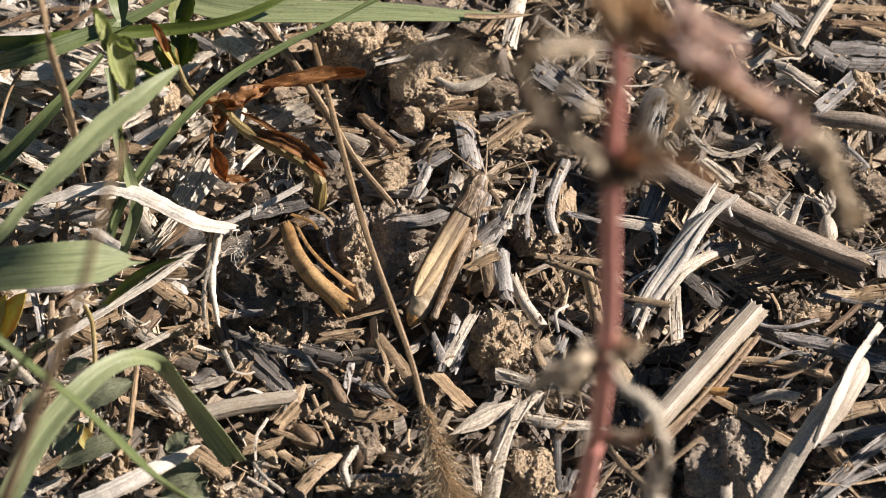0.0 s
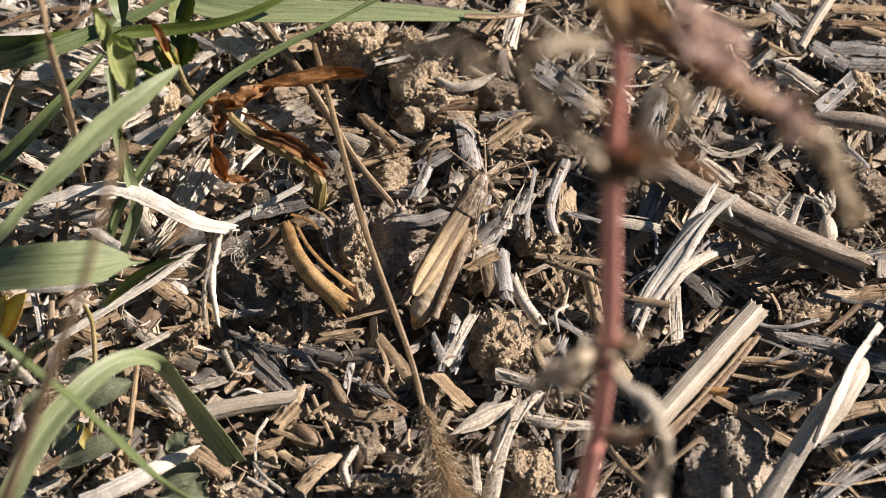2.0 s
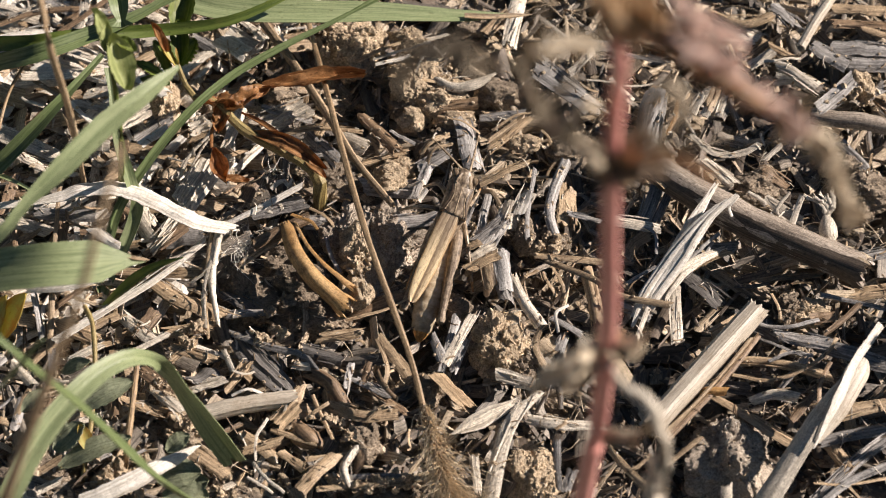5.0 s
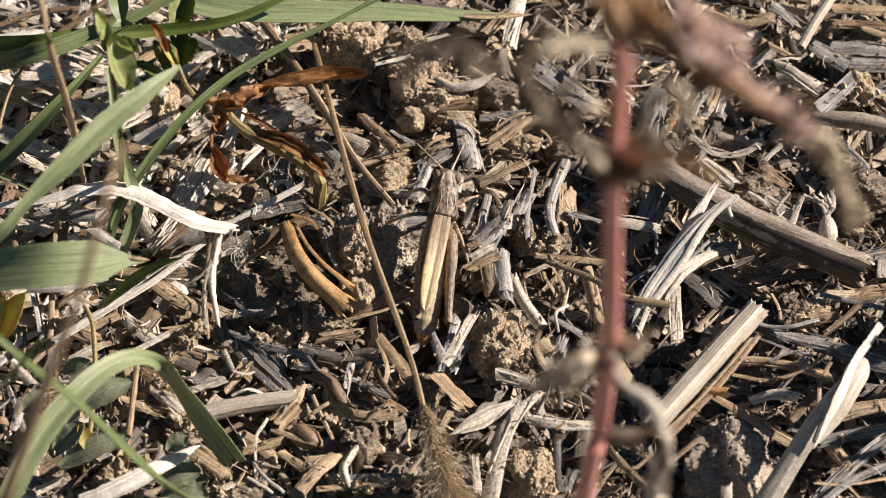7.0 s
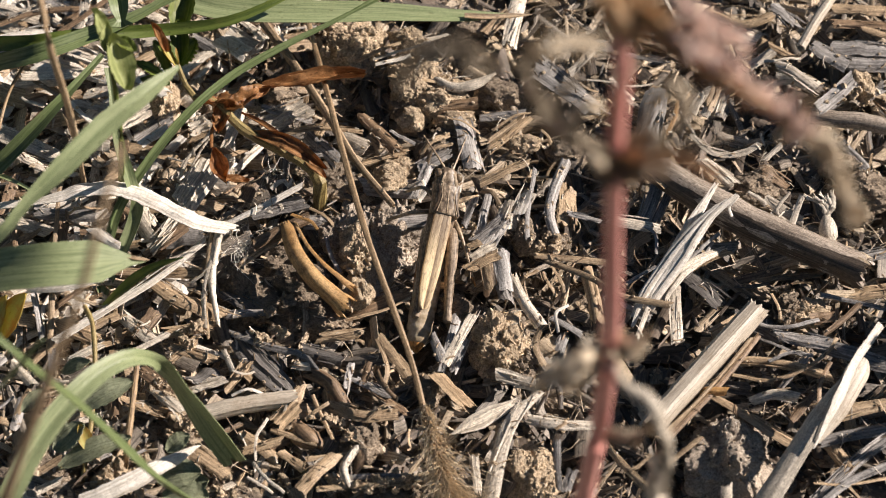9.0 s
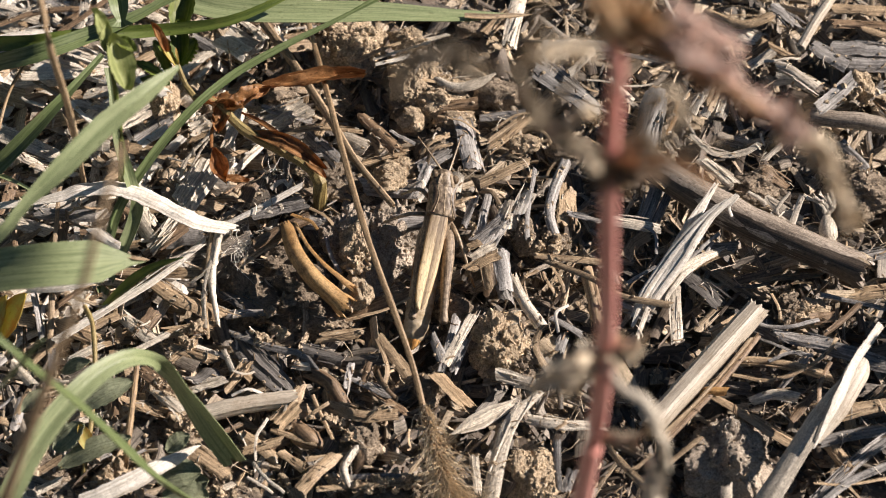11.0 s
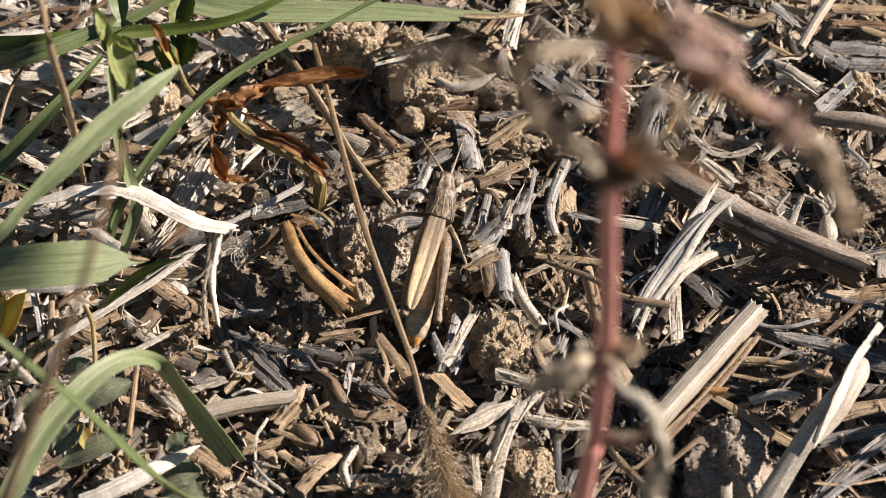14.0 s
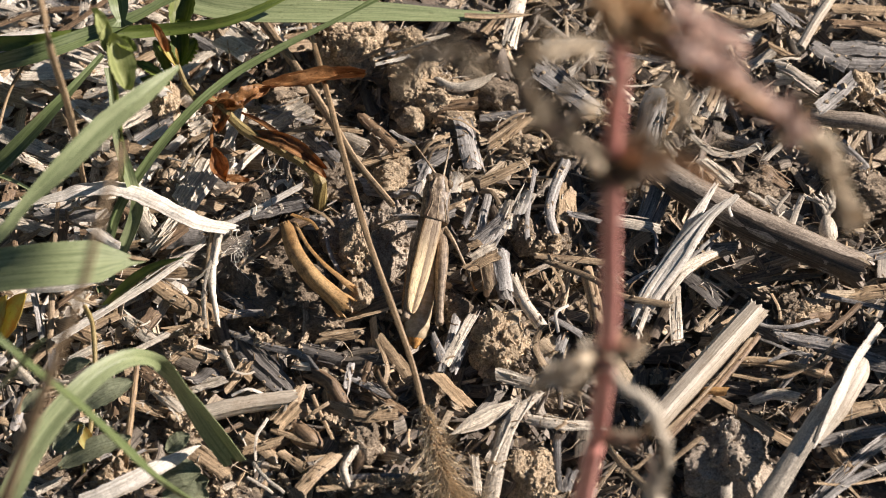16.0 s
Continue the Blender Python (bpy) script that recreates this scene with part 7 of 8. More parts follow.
weed_strip("leaf", "withered", 0.98, [(20.3, -6.0, 140.0), (22.2, -6.0, 139.3), (22.8, -6.0, 136.2)], 55, taper=(0.6,0.2))
weed_strip("leaf", "withered", 1.63, [(6.7, 0.0, 102.9), (4.8, -2.0, 104.3), (2.8, -3.0, 103.7), (1.7, -4.0, 101.1)], 56, taper=(0.5,0.4))
weed_strip("leaf", "withered", 1.36, [(6.6, 0.0, 100.4), (4.4, -2.0, 102.6), (3.3, -3.0, 101.3)], 57, taper=(0.6,0.4))
weed_strip("leaf", "withered", 0.92, [(5.4, -1.0, 100.7), (5.5, -1.0, 98.2), (5.8, -1.0, 95.6)], 58, taper=(0.6,0.3))
weed_strip("leaf", "white", 1.47, [(7.6, 0.0, 99.6), (8.6, -2.0, 100.1), (10.4, -3.0, 99.9), (11.7, -4.0, 97.6), (12.8, -4.0, 91.7), (12.9, -4.0, 85.4), (12.3, -4.0, 82.7)], 59, taper=(0.5,0.9))
weed_strip("leaf", "withered_dark", 2.05, [(7.6, 0.0, 89.7), (9.2, -1.0, 90.8), (10.9, -2.0, 93.3), (11.4, -3.0, 97.9)], 60, taper=(0.7,0.4))
weed_strip("leaf", "white", 1.59, [(11.6, -4.0, 93.4), (11.3, -4.0, 89.0), (12.4, -4.0, 84.5)], 61, taper=(0.7,0.8))
weed_strip("leaf", "withered", 0.99, [(7.8, 0.0, 104.1), (9.0, -1.0, 106.5), (9.7, -1.0, 108.1)], 62, taper=(0.7,0.2))
weed_spike("leaf_whorl", "withered_dark", 2.32, [(-9.1, -4.0, 142.4), (-7.9, -4.0, 147.2), (-5.8, -4.0, 148.3), (-3.2, -4.0, 146.1), (-1.0, -4.0, 144.4)], 60, 63, "grey withered leaves hanging from the branch")
weed_spike("leaf_whorl", "withered", 2.63, [(0.3, -6.0, 148.3), (1.9, -5.0, 149.0), (4.9, -2.0, 144.8)], 54, 64, "grey withered leaves hanging from the branch")
weed_spike("leaf_whorl", "withered_dark", 2.49, [(0.0, -5.0, 143.7), (2.7, -3.0, 136.3), (5.4, -1.0, 130.8)], 80, 65, "grey withered leaves hanging from the branch")
weed_spike("leaf_whorl", "white", 3.63, [(2.1, -3.0, 102.1), (3.9, -2.0, 103.1), (6.3, 0.0, 101.7)], 80, 66, "dry tan leaves round the lower node")
weed_spike("leaf_whorl", "withered_dark", 2.16, [(9.1, -2.0, 132.1), (11.4, -2.0, 137.0), (10.4, -2.0, 139.8)], 44, 67, "grey withered leaves hanging from the branch")
weed_spike("flower_spike", "pink", 1.64, [(0.0, -5.0, 144.4), (1.3, -4.0, 139.7), (2.0, -4.0, 138.7)], 26, 68, "dusty pink withered flower tip")


# ---- the grasshopper, facing +x, its origin at the rear edge of the pronotum ----
def loft(sections, seed=1, sides=18, box=2.3, wrinkle=0.0):
    """Rounded body along x from sections (x, y, z, half width, half height)."""
    g = np.random.RandomState(seed)
    ang = np.linspace(0, 2 * np.pi, sides, endpoint=False)
    ca, sa = np.cos(ang), np.sin(ang)
    cy, sz = np.sign(ca) * np.abs(ca) ** (2 / box), np.sign(sa) * np.abs(sa) ** (2 / box)
    verts, uv, faces = [], [], []
    for q, (x, y, z, ry, rz) in enumerate(sections):
        j = 1 + g.normal(0, wrinkle, sides)
        for b in range(sides):
            verts.append((x, y + cy[b] * ry * j[b], z + sz[b] * rz * j[b]))
            uv.append((x, ang[b] * 1.5))
    for q in range(len(sections) - 1):
        for b in range(sides):
            d = (b + 1) % sides
            faces.append((q * sides + b, q * sides + d, (q + 1) * sides + d, (q + 1) * sides + b))
    faces += [tuple(range(sides))[::-1], tuple((len(sections) - 1) * sides + b for b in range(sides))]
    return np.array(verts, float), faces, np.array(uv)


def insect_material(name, low, mid, high, rough=0.45, sx=0.5, sy=2.5, grain=0.85):
    m, n, l, p = nodes_of(name)
    tc = n.new("ShaderNodeTexCoord")
    a = noise_tex(n, l, stretched(n, l, tc.outputs["UV"], sx, sy), 1.0, 5, 0.65)
    b = noise_tex(n, l, tc.outputs["Object"], 2200, 3, 0.6)
    c = ramp(n, l, a, [(0.32, low), (0.5, mid), (0.66, high)])
    c = mixed(n, l, "MULTIPLY", grain, c, ramp(n, l, b, [(0.36, (0.42, 0.38, 0.35)), (0.62, (1.25, 1.22, 1.18))]))
    l.new(c, p.inputs["Base Color"])
    p.inputs["Roughness"].default_value = rough
    bump(n, l, p, b, 0.3, 0.0002)
    return m


def wing_material(name, amount):
    """Pale cream panel between brown streaked fields, across the wing's width."""
    m, n, l, p = nodes_of(name)
    tc, sep = n.new("ShaderNodeTexCoord"), n.new("ShaderNodeSeparateXYZ")
    l.new(tc.outputs["UV"], sep.inputs[0])
    wob = noise_tex(n, l, stretched(n, l, tc.outputs["UV"], 1.1, 0.9), 1.0, 4, 0.6)
    ad = n.new("ShaderNodeMath")
    ad.operation = "MULTIPLY_ADD"
    ad.inputs[1].default_value = 0.2
    l.new(wob, ad.inputs[0])
    l.new(sep.outputs["Y"], ad.inputs[2])
    plain = ramp(n, l, ad.outputs[0], [(0.10, (0.22, 0.16, 0.105)), (0.30, (0.34, 0.26, 0.175)), (0.38, (0.16, 0.11, 0.07)), (0.44, (0.50, 0.39, 0.265)), (0.60, (0.42, 0.32, 0.21)), (0.70, (0.26, 0.18, 0.11)), (0.78, (0.50, 0.39, 0.26)), (0.93, (0.40, 0.28, 0.17)), (1.0, (0.28, 0.17, 0.08))])
    cream = ramp(n, l, ad.outputs[0], [(0.14, (0.36, 0.25, 0.14)), (0.25, (0.46, 0.33, 0.19)), (0.30, (0.92, 0.70, 0.41)), (0.50, (1.0, 0.82, 0.52)), (0.94, (1.0, 0.78, 0.46)), (0.99, (0.92, 0.62, 0.30)), (1.0, (0.80, 0.50, 0.22))])
    back = n.new("ShaderNodeMapRange")
    back.inputs["From Min"].default_value, back.inputs["From Max"].default_value = -1.8, -6.2
    l.new(sep.outputs["X"], back.inputs["Value"])
    share = n.new("ShaderNodeMath")
    share.operation = "MULTIPLY"
    share.inputs[1].default_value = amount
    l.new(back.outputs[0], share.inputs[0])
    band = mixed(n, l, "MIX", share.outputs[0], plain, cream)
    veins = noise_tex(n, l, stretched(n, l, tc.outputs["UV"], 0.22, 22), 1.0, 6, 0.7)
    c = mixed(n, l, "MULTIPLY", 0.36, band, ramp(n, l, veins, [(0.36, (0.45, 0.40, 0.35)), (0.52, (1.2, 1.18, 1.15))]))
    blot = noise_tex(n, l, stretched(n, l, tc.outputs["UV"], 1.3, 6), 1.0, 4, 0.6)
    c = mixed(n, l, "MULTIPLY", 0.4, c, ramp(n, l, blot, [(0.40, (0.34, 0.24, 0.16)), (0.47, (1, 1, 1))]))
    l.new(c, p.inputs["Base Color"])
    p.inputs["Roughness"].default_value = 0.42
    bump(n, l, p, veins, 0.5, 0.0002)
    return m


MATS["hopper"] = insect_material("grasshopper_brown", (0.07, 0.05, 0.035), (0.19, 0.145, 0.10), (0.44, 0.355, 0.26), 0.42, 1.2, 3.0)
MATS["hopper_pale"] = insect_material("grasshopper_keel", (0.30, 0.23, 0.15), (0.42, 0.33, 0.225), (0.52, 0.42, 0.30))
MATS["hopper_dark"] = insect_material("grasshopper_stripe", (0.06, 0.04, 0.027), (0.10, 0.07, 0.045), (0.17, 0.12, 0.08))
MATS["hopper_belly"] = insect_material("grasshopper_abdomen", (0.36, 0.28, 0.18), (0.52, 0.43, 0.30), (0.64, 0.55, 0.42), 0.22, 1.4, 0.5, 0.3)
MATS["hopper_leg"] = insect_material("grasshopper_leg", (0.15, 0.11, 0.07), (0.34, 0.265, 0.18), (0.54, 0.44, 0.32), 0.4, 0.9, 2.4)
MATS["hopper_femur"] = insect_material("grasshopper_femur", (0.09, 0.065, 0.042), (0.26, 0.20, 0.14), (0.46, 0.38, 0.285), 0.6, 0.35, 2.2)
MATS["hopper_orange"] = insect_material("grasshopper_tibia", (0.30, 0.14, 0.05), (0.46, 0.25, 0.10), (0.52, 0.32, 0.15), 0.35)
MATS["hopper_tip"] = insect_material("grasshopper_tip", (0.50, 0.22, 0.06), (0.74, 0.38, 0.12), (0.82, 0.52, 0.22), 0.3)
MATS["hopper_eye"] = insect_material("grasshopper_eye", (0.10, 0.07, 0.045), (0.20, 0.15, 0.10), (0.30, 0.24, 0.17), 0.12)
MATS["wing_left"] = wing_material("grasshopper_wing_cream", 1.0)
MATS["wing_right"] = wing_material("grasshopper_wing_brown", 0.45)


def wing_geo(side):
    """One folded wing cover: flat along the back, turned down at the flank."""
    n, k = 44, 12
    top = np.zeros((n + 1, k + 1, 3))
    uv = np.zeros((n + 1, k + 1, 2))
    for i in range(n + 1):
        u = i / n
        x = 0.4 - 11.4 * u
        reach = np.interp(u, [0, 0.12, 0.35, 0.6, 0.8, 0.92, 0.98, 1.0], [1.75, 1.95, 1.98, 1.86, 1.5, 1.12, 0.78, 0.3])
        if side > 0:
            reach *= 0.9 * (1 - 0.16 * min(1.0, 2 * u))
        for j in range(k + 1):
            v = j / k
            bend = 0.9 if side > 0 else 0.46
            flat = min(v, bend) * reach
            down = max(0.0, v - bend) * reach
            inner = -0.25 + 0.25 * u
            y = inner + flat + down * 0.3
            z = -0.05 - 0.12 * flat - 0.95 * down + 0.12 * math.sin(math.pi * v) - 0.5 * u ** 2
            z -= 0.03 * (1 if side > 0 else 0)
            top[i, j] = (x, side * y, z)
            uv[i, j] = (x, v)
    low = top - np.array([0, 0, 0.1])
    m = (n + 1) * (k + 1)
    verts = np.vstack([top.reshape(-1, 3), low.reshape(-1, 3)])
    faces = []
    for i in range(n):
        for j in range(k):
            o = i * (k + 1) + j
            faces += [(o, o + k + 1, o + k + 2, o + 1), (m + o, m + o + 1, m + o + k + 2, m + o + k + 1)]
        o = i * (k + 1)
        faces += [(o, m + o, m + o + k + 1, o + k + 1), (o + k, o + 2 * k + 1, m + o + 2 * k + 1, m + o + k)]
    for j in range(k):
        o = n * (k + 1) + j
        faces += [(j, j + 1, m + j + 1, m + j), (o, m + o, m + o + 1, o + 1)]
    if side < 0:
        faces = [q[::-1] for q in faces]
    u2 = uv.reshape(-1, 2)
    return verts, faces, np.vstack([u2, u2])


def ball(at, r, level=3):
    bm = bmesh.new()
    bmesh.ops.create_icosphere(bm, subdivisions=level, radius=1)
    v = np.array([q.co[:] for q in bm.verts]) * np.array(r) + np.array(at)
    f = [tuple(q.index for q in p.verts) for p in bm.faces]
    bm.free()
    return v, f, v[:, :2].copy()


def turned(v, f, u):
    """Head and saddle, broadened and turned slightly to the left of the wings."""
    v = v.copy()
    v[:, 1] = v[:, 1] * 1.15 + 0.14 * v[:, 0]
    return v, f, u


def build_grasshopper():
    h = tagged(new("grasshopper"), "brown grasshopper with cream-streaked wings bending its abdomen into soil", "grasshopper")
    head = part("head", [turned(*loft([(5.2, 0, -0.95, 0.315, 0.35), (5.05, 0, -1.05, 0.72, 0.75), (4.65, 0, -1.3, 1.026, 1.15), (4.0, 0, -1.5, 1.197, 1.5), (3.3, 0, -1.55, 1.242, 1.62), (2.6, 0, -1.6, 1.188, 1.6)], 3, 24, 2.3, 0.015))], MATS["hopper"], h)
    for s in (1, -1):
        part("eye", [turned(*ball((4.35, s * 1.04, -0.7), (0.52, 0.36, 0.48)))], MATS["hopper_eye"], head, "glossy brown eye")
        part("brow_stripe", [turned(*strip_geo([(5.0, s * 0.22, -0.56), (4.3, s * 0.5, -0.06), (3.3, s * 0.72, 0.02)], 0.2, 44 + s, curl=0.1, nseg=8, ncross=2, jag=0, roll=0.0, wave=0, thick=0.08))], MATS["hopper_pale"], head)
        part("cheek_stripe", [turned(*strip_geo([(4.7, s * 0.95, -1.3), (3.6, s * 1.24, -1.5), (2.7, s * 1.27, -1.4)], 0.34, 40 + s, curl=0.1, nseg=6, ncross=2, jag=0, roll=s * 1.4, wave=0))], MATS["hopper_pale"], head)
    pron = part("pronotum", [turned(*loft([(3.6, 0, -1.45, 1.178, 1.3), (3.35, 0, -1.42, 1.306, 1.44), (2.3, 0, -1.4, 1.306, 1.48), (1.6, 0, -1.38, 1.325, 1.48), (0.8, 0, -1.34, 1.343, 1.48), (0.15, 0, -1.3, 1.417, 1.44), (-0.1, 0, -1.3, 1.38, 1.4)], 5, 28, 2.9, 0.014))], MATS["hopper"], h, "mottled grey-brown saddle-shaped pronotum")
    part("median_keel", [turned(*tube_geo([(3.5, 0, -0.02), (1.6, 0, 0.1), (0.0, 0, 0.13)], [0.05, 0.06], 9, 8, 6, hollow=False))], MATS["hopper_pale"], pron)
    for s in (1, -1):
        part("side_keel", [turned(*tube_geo([(3.45, s * 0.85, -0.16), (2.3, s * 0.62, 0.0), (1.4, s * 0.66, 0.05), (0.0, s * 1.02, 0.0)], [0.05, 0.06], 11, 12, 6, hollow=False))], MATS["hopper_pale"], pron, "pale incurved ridge")
        part("dark_band", [turned(*strip_geo([(3.4, s * 1.08, -0.26), (2.2, s * 0.86, -0.02), (1.2, s * 0.95, 0.02), (0.1, s * 1.27, -0.14)], 0.22, 60 + s, nseg=10, ncross=2, jag=0, curl=0.1, roll=-s * 0.4, wave=0, thick=0.1))], MATS["hopper_dark"], pron)
    part("thorax", [loft([(3.0, 0, -2.4, 0.9, 0.8), (2.0, 0, -2.5, 1.35, 1.2), (0, 0, -2.4, 1.55, 1.3), (-2.5, 0, -2.2, 1.5, 1.25), (-4.0, 0, -2.0, 1.3, 1.1)], 7)], MATS["hopper"], h)
    for s in (1, -1):
        part("wing_cover", [wing_geo(s)], MATS["wing_left" if s > 0 else "wing_right"], h, "long cream and brown streaked wing cover")
    rings = []
    for i in range(58):
        f = i / 57
        x = -12.6 * f
        r = np.interp(f, [0, 0.2, 0.6, 0.85, 0.95, 1.0], [1.25, 1.42, 1.5, 1.4, 1.12, 0.65])
        r *= 1 + 0.045 * math.sin(math.pi * ((f * 10) % 1.0)) - 0.02
        rings.append((x, 0, 0, r, r * 0.95))
    abdomen = part("abdomen", [loft(rings, 8, 22, 2.0)], MATS["hopper_belly"], h, "glossy grey-cream ringed abdomen")
    part("ovipositor", [loft([(-12.2, 0, 0.0, 0.95, 0.92), (-12.8, 0, 0.05, 0.66, 0.66), (-13.4, 0, 0.1, 0.2, 0.2)], 9, 12, 2.0)], MATS["hopper_tip"], abdomen, "orange-brown ovipositor tip")
    legs = {}
    for s, key in ((-1, "hind_right"), (1, "hind_left")):
        femur = part("hind_femur", [loft([(-0.5, 0, 0, 0.36, 0.48), (0, 0, 0, 0.6, 0.84), (1.2, 0, 0.1, 0.744, 1.176), (3.0, 0, 0.1, 0.72, 1.14), (5.5, 0, 0.05, 0.552, 0.816), (8.0, 0, 0, 0.432, 0.6), (9.4, 0, 0, 0.384, 0.504), (10.0, 0, 0, 0.504, 0.624), (10.4, 0, 0, 0.408, 0.504), (10.6, 0, 0, 0.12, 0.168)], 13, 18, 2.6, 0.015)], MATS["hopper_femur"], h, "thick tapering mottled hind femur")
        part("knee", [ball((10.0, 0, 0), (0.62, 0.45, 0.55))], MATS["hopper_orange"], femur, "orange-brown knee")
        part("femur_ridge", [tube_geo([(0.3, s * 0.4, 0.62), (3, s * 0.42, 0.72), (9, s * 0.2, 0.32)], [0.09, 0.06], 15, 10, 5, hollow=False)], MATS["hopper_pale"], femur)
        part("hind_tibia", [tube_geo([(10.1, 0, -0.1), (8, -s * 0.25, -0.75), (4, -s * 0.3, -1.25), (1.5, 0, -1.9)], [0.3, 0.24, 0.22], 16, 14, 8, hollow=False)], MATS["hopper_orange"], femur)
        legs[key] = femur
    for name, key, ln in (("middle_leg", "mid_right", 7.8), ("fore_leg", "fore_right", 4.3)):
        leg = part(name, [tube_geo([(0, 0, 0), (ln * 0.25, 0, 0.7), (ln * 0.5, 0, 0.75), (ln * 0.75, 0, 0.4), (ln * 0.93, 0, 0)], [0.3, 0.25, 0.17, 0.14, 0.12], 17, 16, 8, hollow=False)], MATS["hopper_leg"], h)
        part("foot", [tube_geo([(ln * 0.92, 0, 0.02), (ln, 0, -0.12), (ln * 1.06, 0, -0.05)], [0.16, 0.12], 18, 6, 6, hollow=False)], MATS["hopper_orange"], leg)
        legs[key] = leg
    for hip, knee, foot in (((0.2, 1.5, -3.0), (-0.6, 3.6, -2.4), (-1.6, 5.4, -5.2)), ((2.0, 1.35, -2.8), (2.6, 2.8, -2.4), (2.2, 4.0, -5.6))):
        part("middle_leg" if hip[0] < 1 else "fore_leg", [tube_geo([hip, knee, foot], [0.32, 0.22, 0.14], 19, 12, 8, hollow=False)], MATS["hopper_leg"], h)
    for s, key in ((1, "antenna_left"), (-1, "antenna_right")):
        legs[key] = part("antenna", [tube_geo([(0, 0, 0), (2.5, 0, 0.12), (5.4, 0, 0)], [0.13, 0.12, 0.07], 20, 14, 6, hollow=False)], MATS["hopper_leg"], h)
    return h, abdomen, legs


grasshopper, abdomen, limbs = build_grasshopper()


# ---- small chaff and grains settled on top of the litter ----
def settle(count, seed, accept):
    """Places where something small comes to rest: point and surface normal, in millimetres."""
    g = np.random.RandomState(seed)
    bpy.context.view_layer.update()
    graph = bpy.context.evaluated_depsgraph_get()
    out = []
    for i in range(count):
        x, y = g.uniform(-56, 54), g.uniform(-40, 40)
        hit, place, normal, _, ob, _ = scene.ray_cast(graph, Vector((x, y, 7.5)) * MM, Vector((0, 0, -1)))
        if hit and normal.z > 0.35 and not ob.name.startswith(("dry_leaf", "rolled_husk", "straw_stalk", "blade", "leaf", "stem", "chaff_bits")) and (ob.parent is None or ob.parent.name.startswith("soil_clod")) and accept(x, y, g):
            out.append((np.array(place) / MM, np.array(normal)))
    return out


def settled_chaff(count, seed, colour, label, accept):
    g = np.random.RandomState(seed + 1)
    geos = []
    for i, (o, n) in enumerate(settle(count, seed, accept)):
        a = g.uniform(0, 6.28)
        d = np.array([math.cos(a), math.sin(a), 0.0])
        d = d - n * (d @ n) + n * g.normal(0, 0.08)
        length, w = 0.3 + g.gamma(1.8, 0.42), 0.07 + g.gamma(1.4, 0.06)
        o = o + n * 0.06
        bow = np.cross(n, d) * g.normal(0, 0.1) * length + n * g.uniform(0, 0.12) * length
        geos.append(strip_geo([o - d * length / 2, o + bow, o + d * length / 2], w, 70000 + seed * 97 + i, nseg=3, ncross=2, jag=0.8, wave=0.06, curl=g.uniform(0, 0.5), face=[tuple(n + g.normal(0, 0.35, 3))], thick=0.06))
    ob = new("chaff_bits", mesh_of("chaff_bits", geos, MATS[colour]))
    return tagged(ob, label, "chaff", kind="stuff")


def settled_grains(count, seed, accept):
    g = np.random.RandomState(seed + 1)
    geos = []
    for o, n in settle(count, seed, accept):
        v, f, u = CRUMBS[g.randint(0, 8)]
        geos.append((v * (0.05 + g.gamma(1.5, 0.055)) + o + n * 0.04, f, u + g.uniform(0, 50, 2)))
    ob = new("soil_grains", mesh_of("soil_grains", geos, MATS["clod_pale"], smooth=False))
    return tagged(ob, "fine pale soil grains sprinkled over straw and clods", "soil grains", kind="stuff")


def patchy(x, y, g):
    return noise.noise(Vector((x / 8, y / 8, 61))) > g.uniform(-0.6, 0.35)


def on_the_grass_side(x, y, g):
    return x + g.normal(0, 8) < -16


settled_chaff(1300, 11, "tan", "tiny golden chaff lying on top of the litter", patchy)
settled_chaff(900, 12, "white", "tiny whitish chaff lying on top of the litter", patchy)
settled_chaff(450, 13, "brown", "tiny brown chaff lying on top of the litter", patchy)
settled_chaff(1300, 14, "white", "pale broken chaff thick beside the grass", on_the_grass_side)
settled_grains(5200, 15, patchy)


# ---- movement ----
def mm(x, y, z, rx=0, ry=0, rz=0):
    return pose(x * MM, y * MM, z * MM, rx, ry, rz)


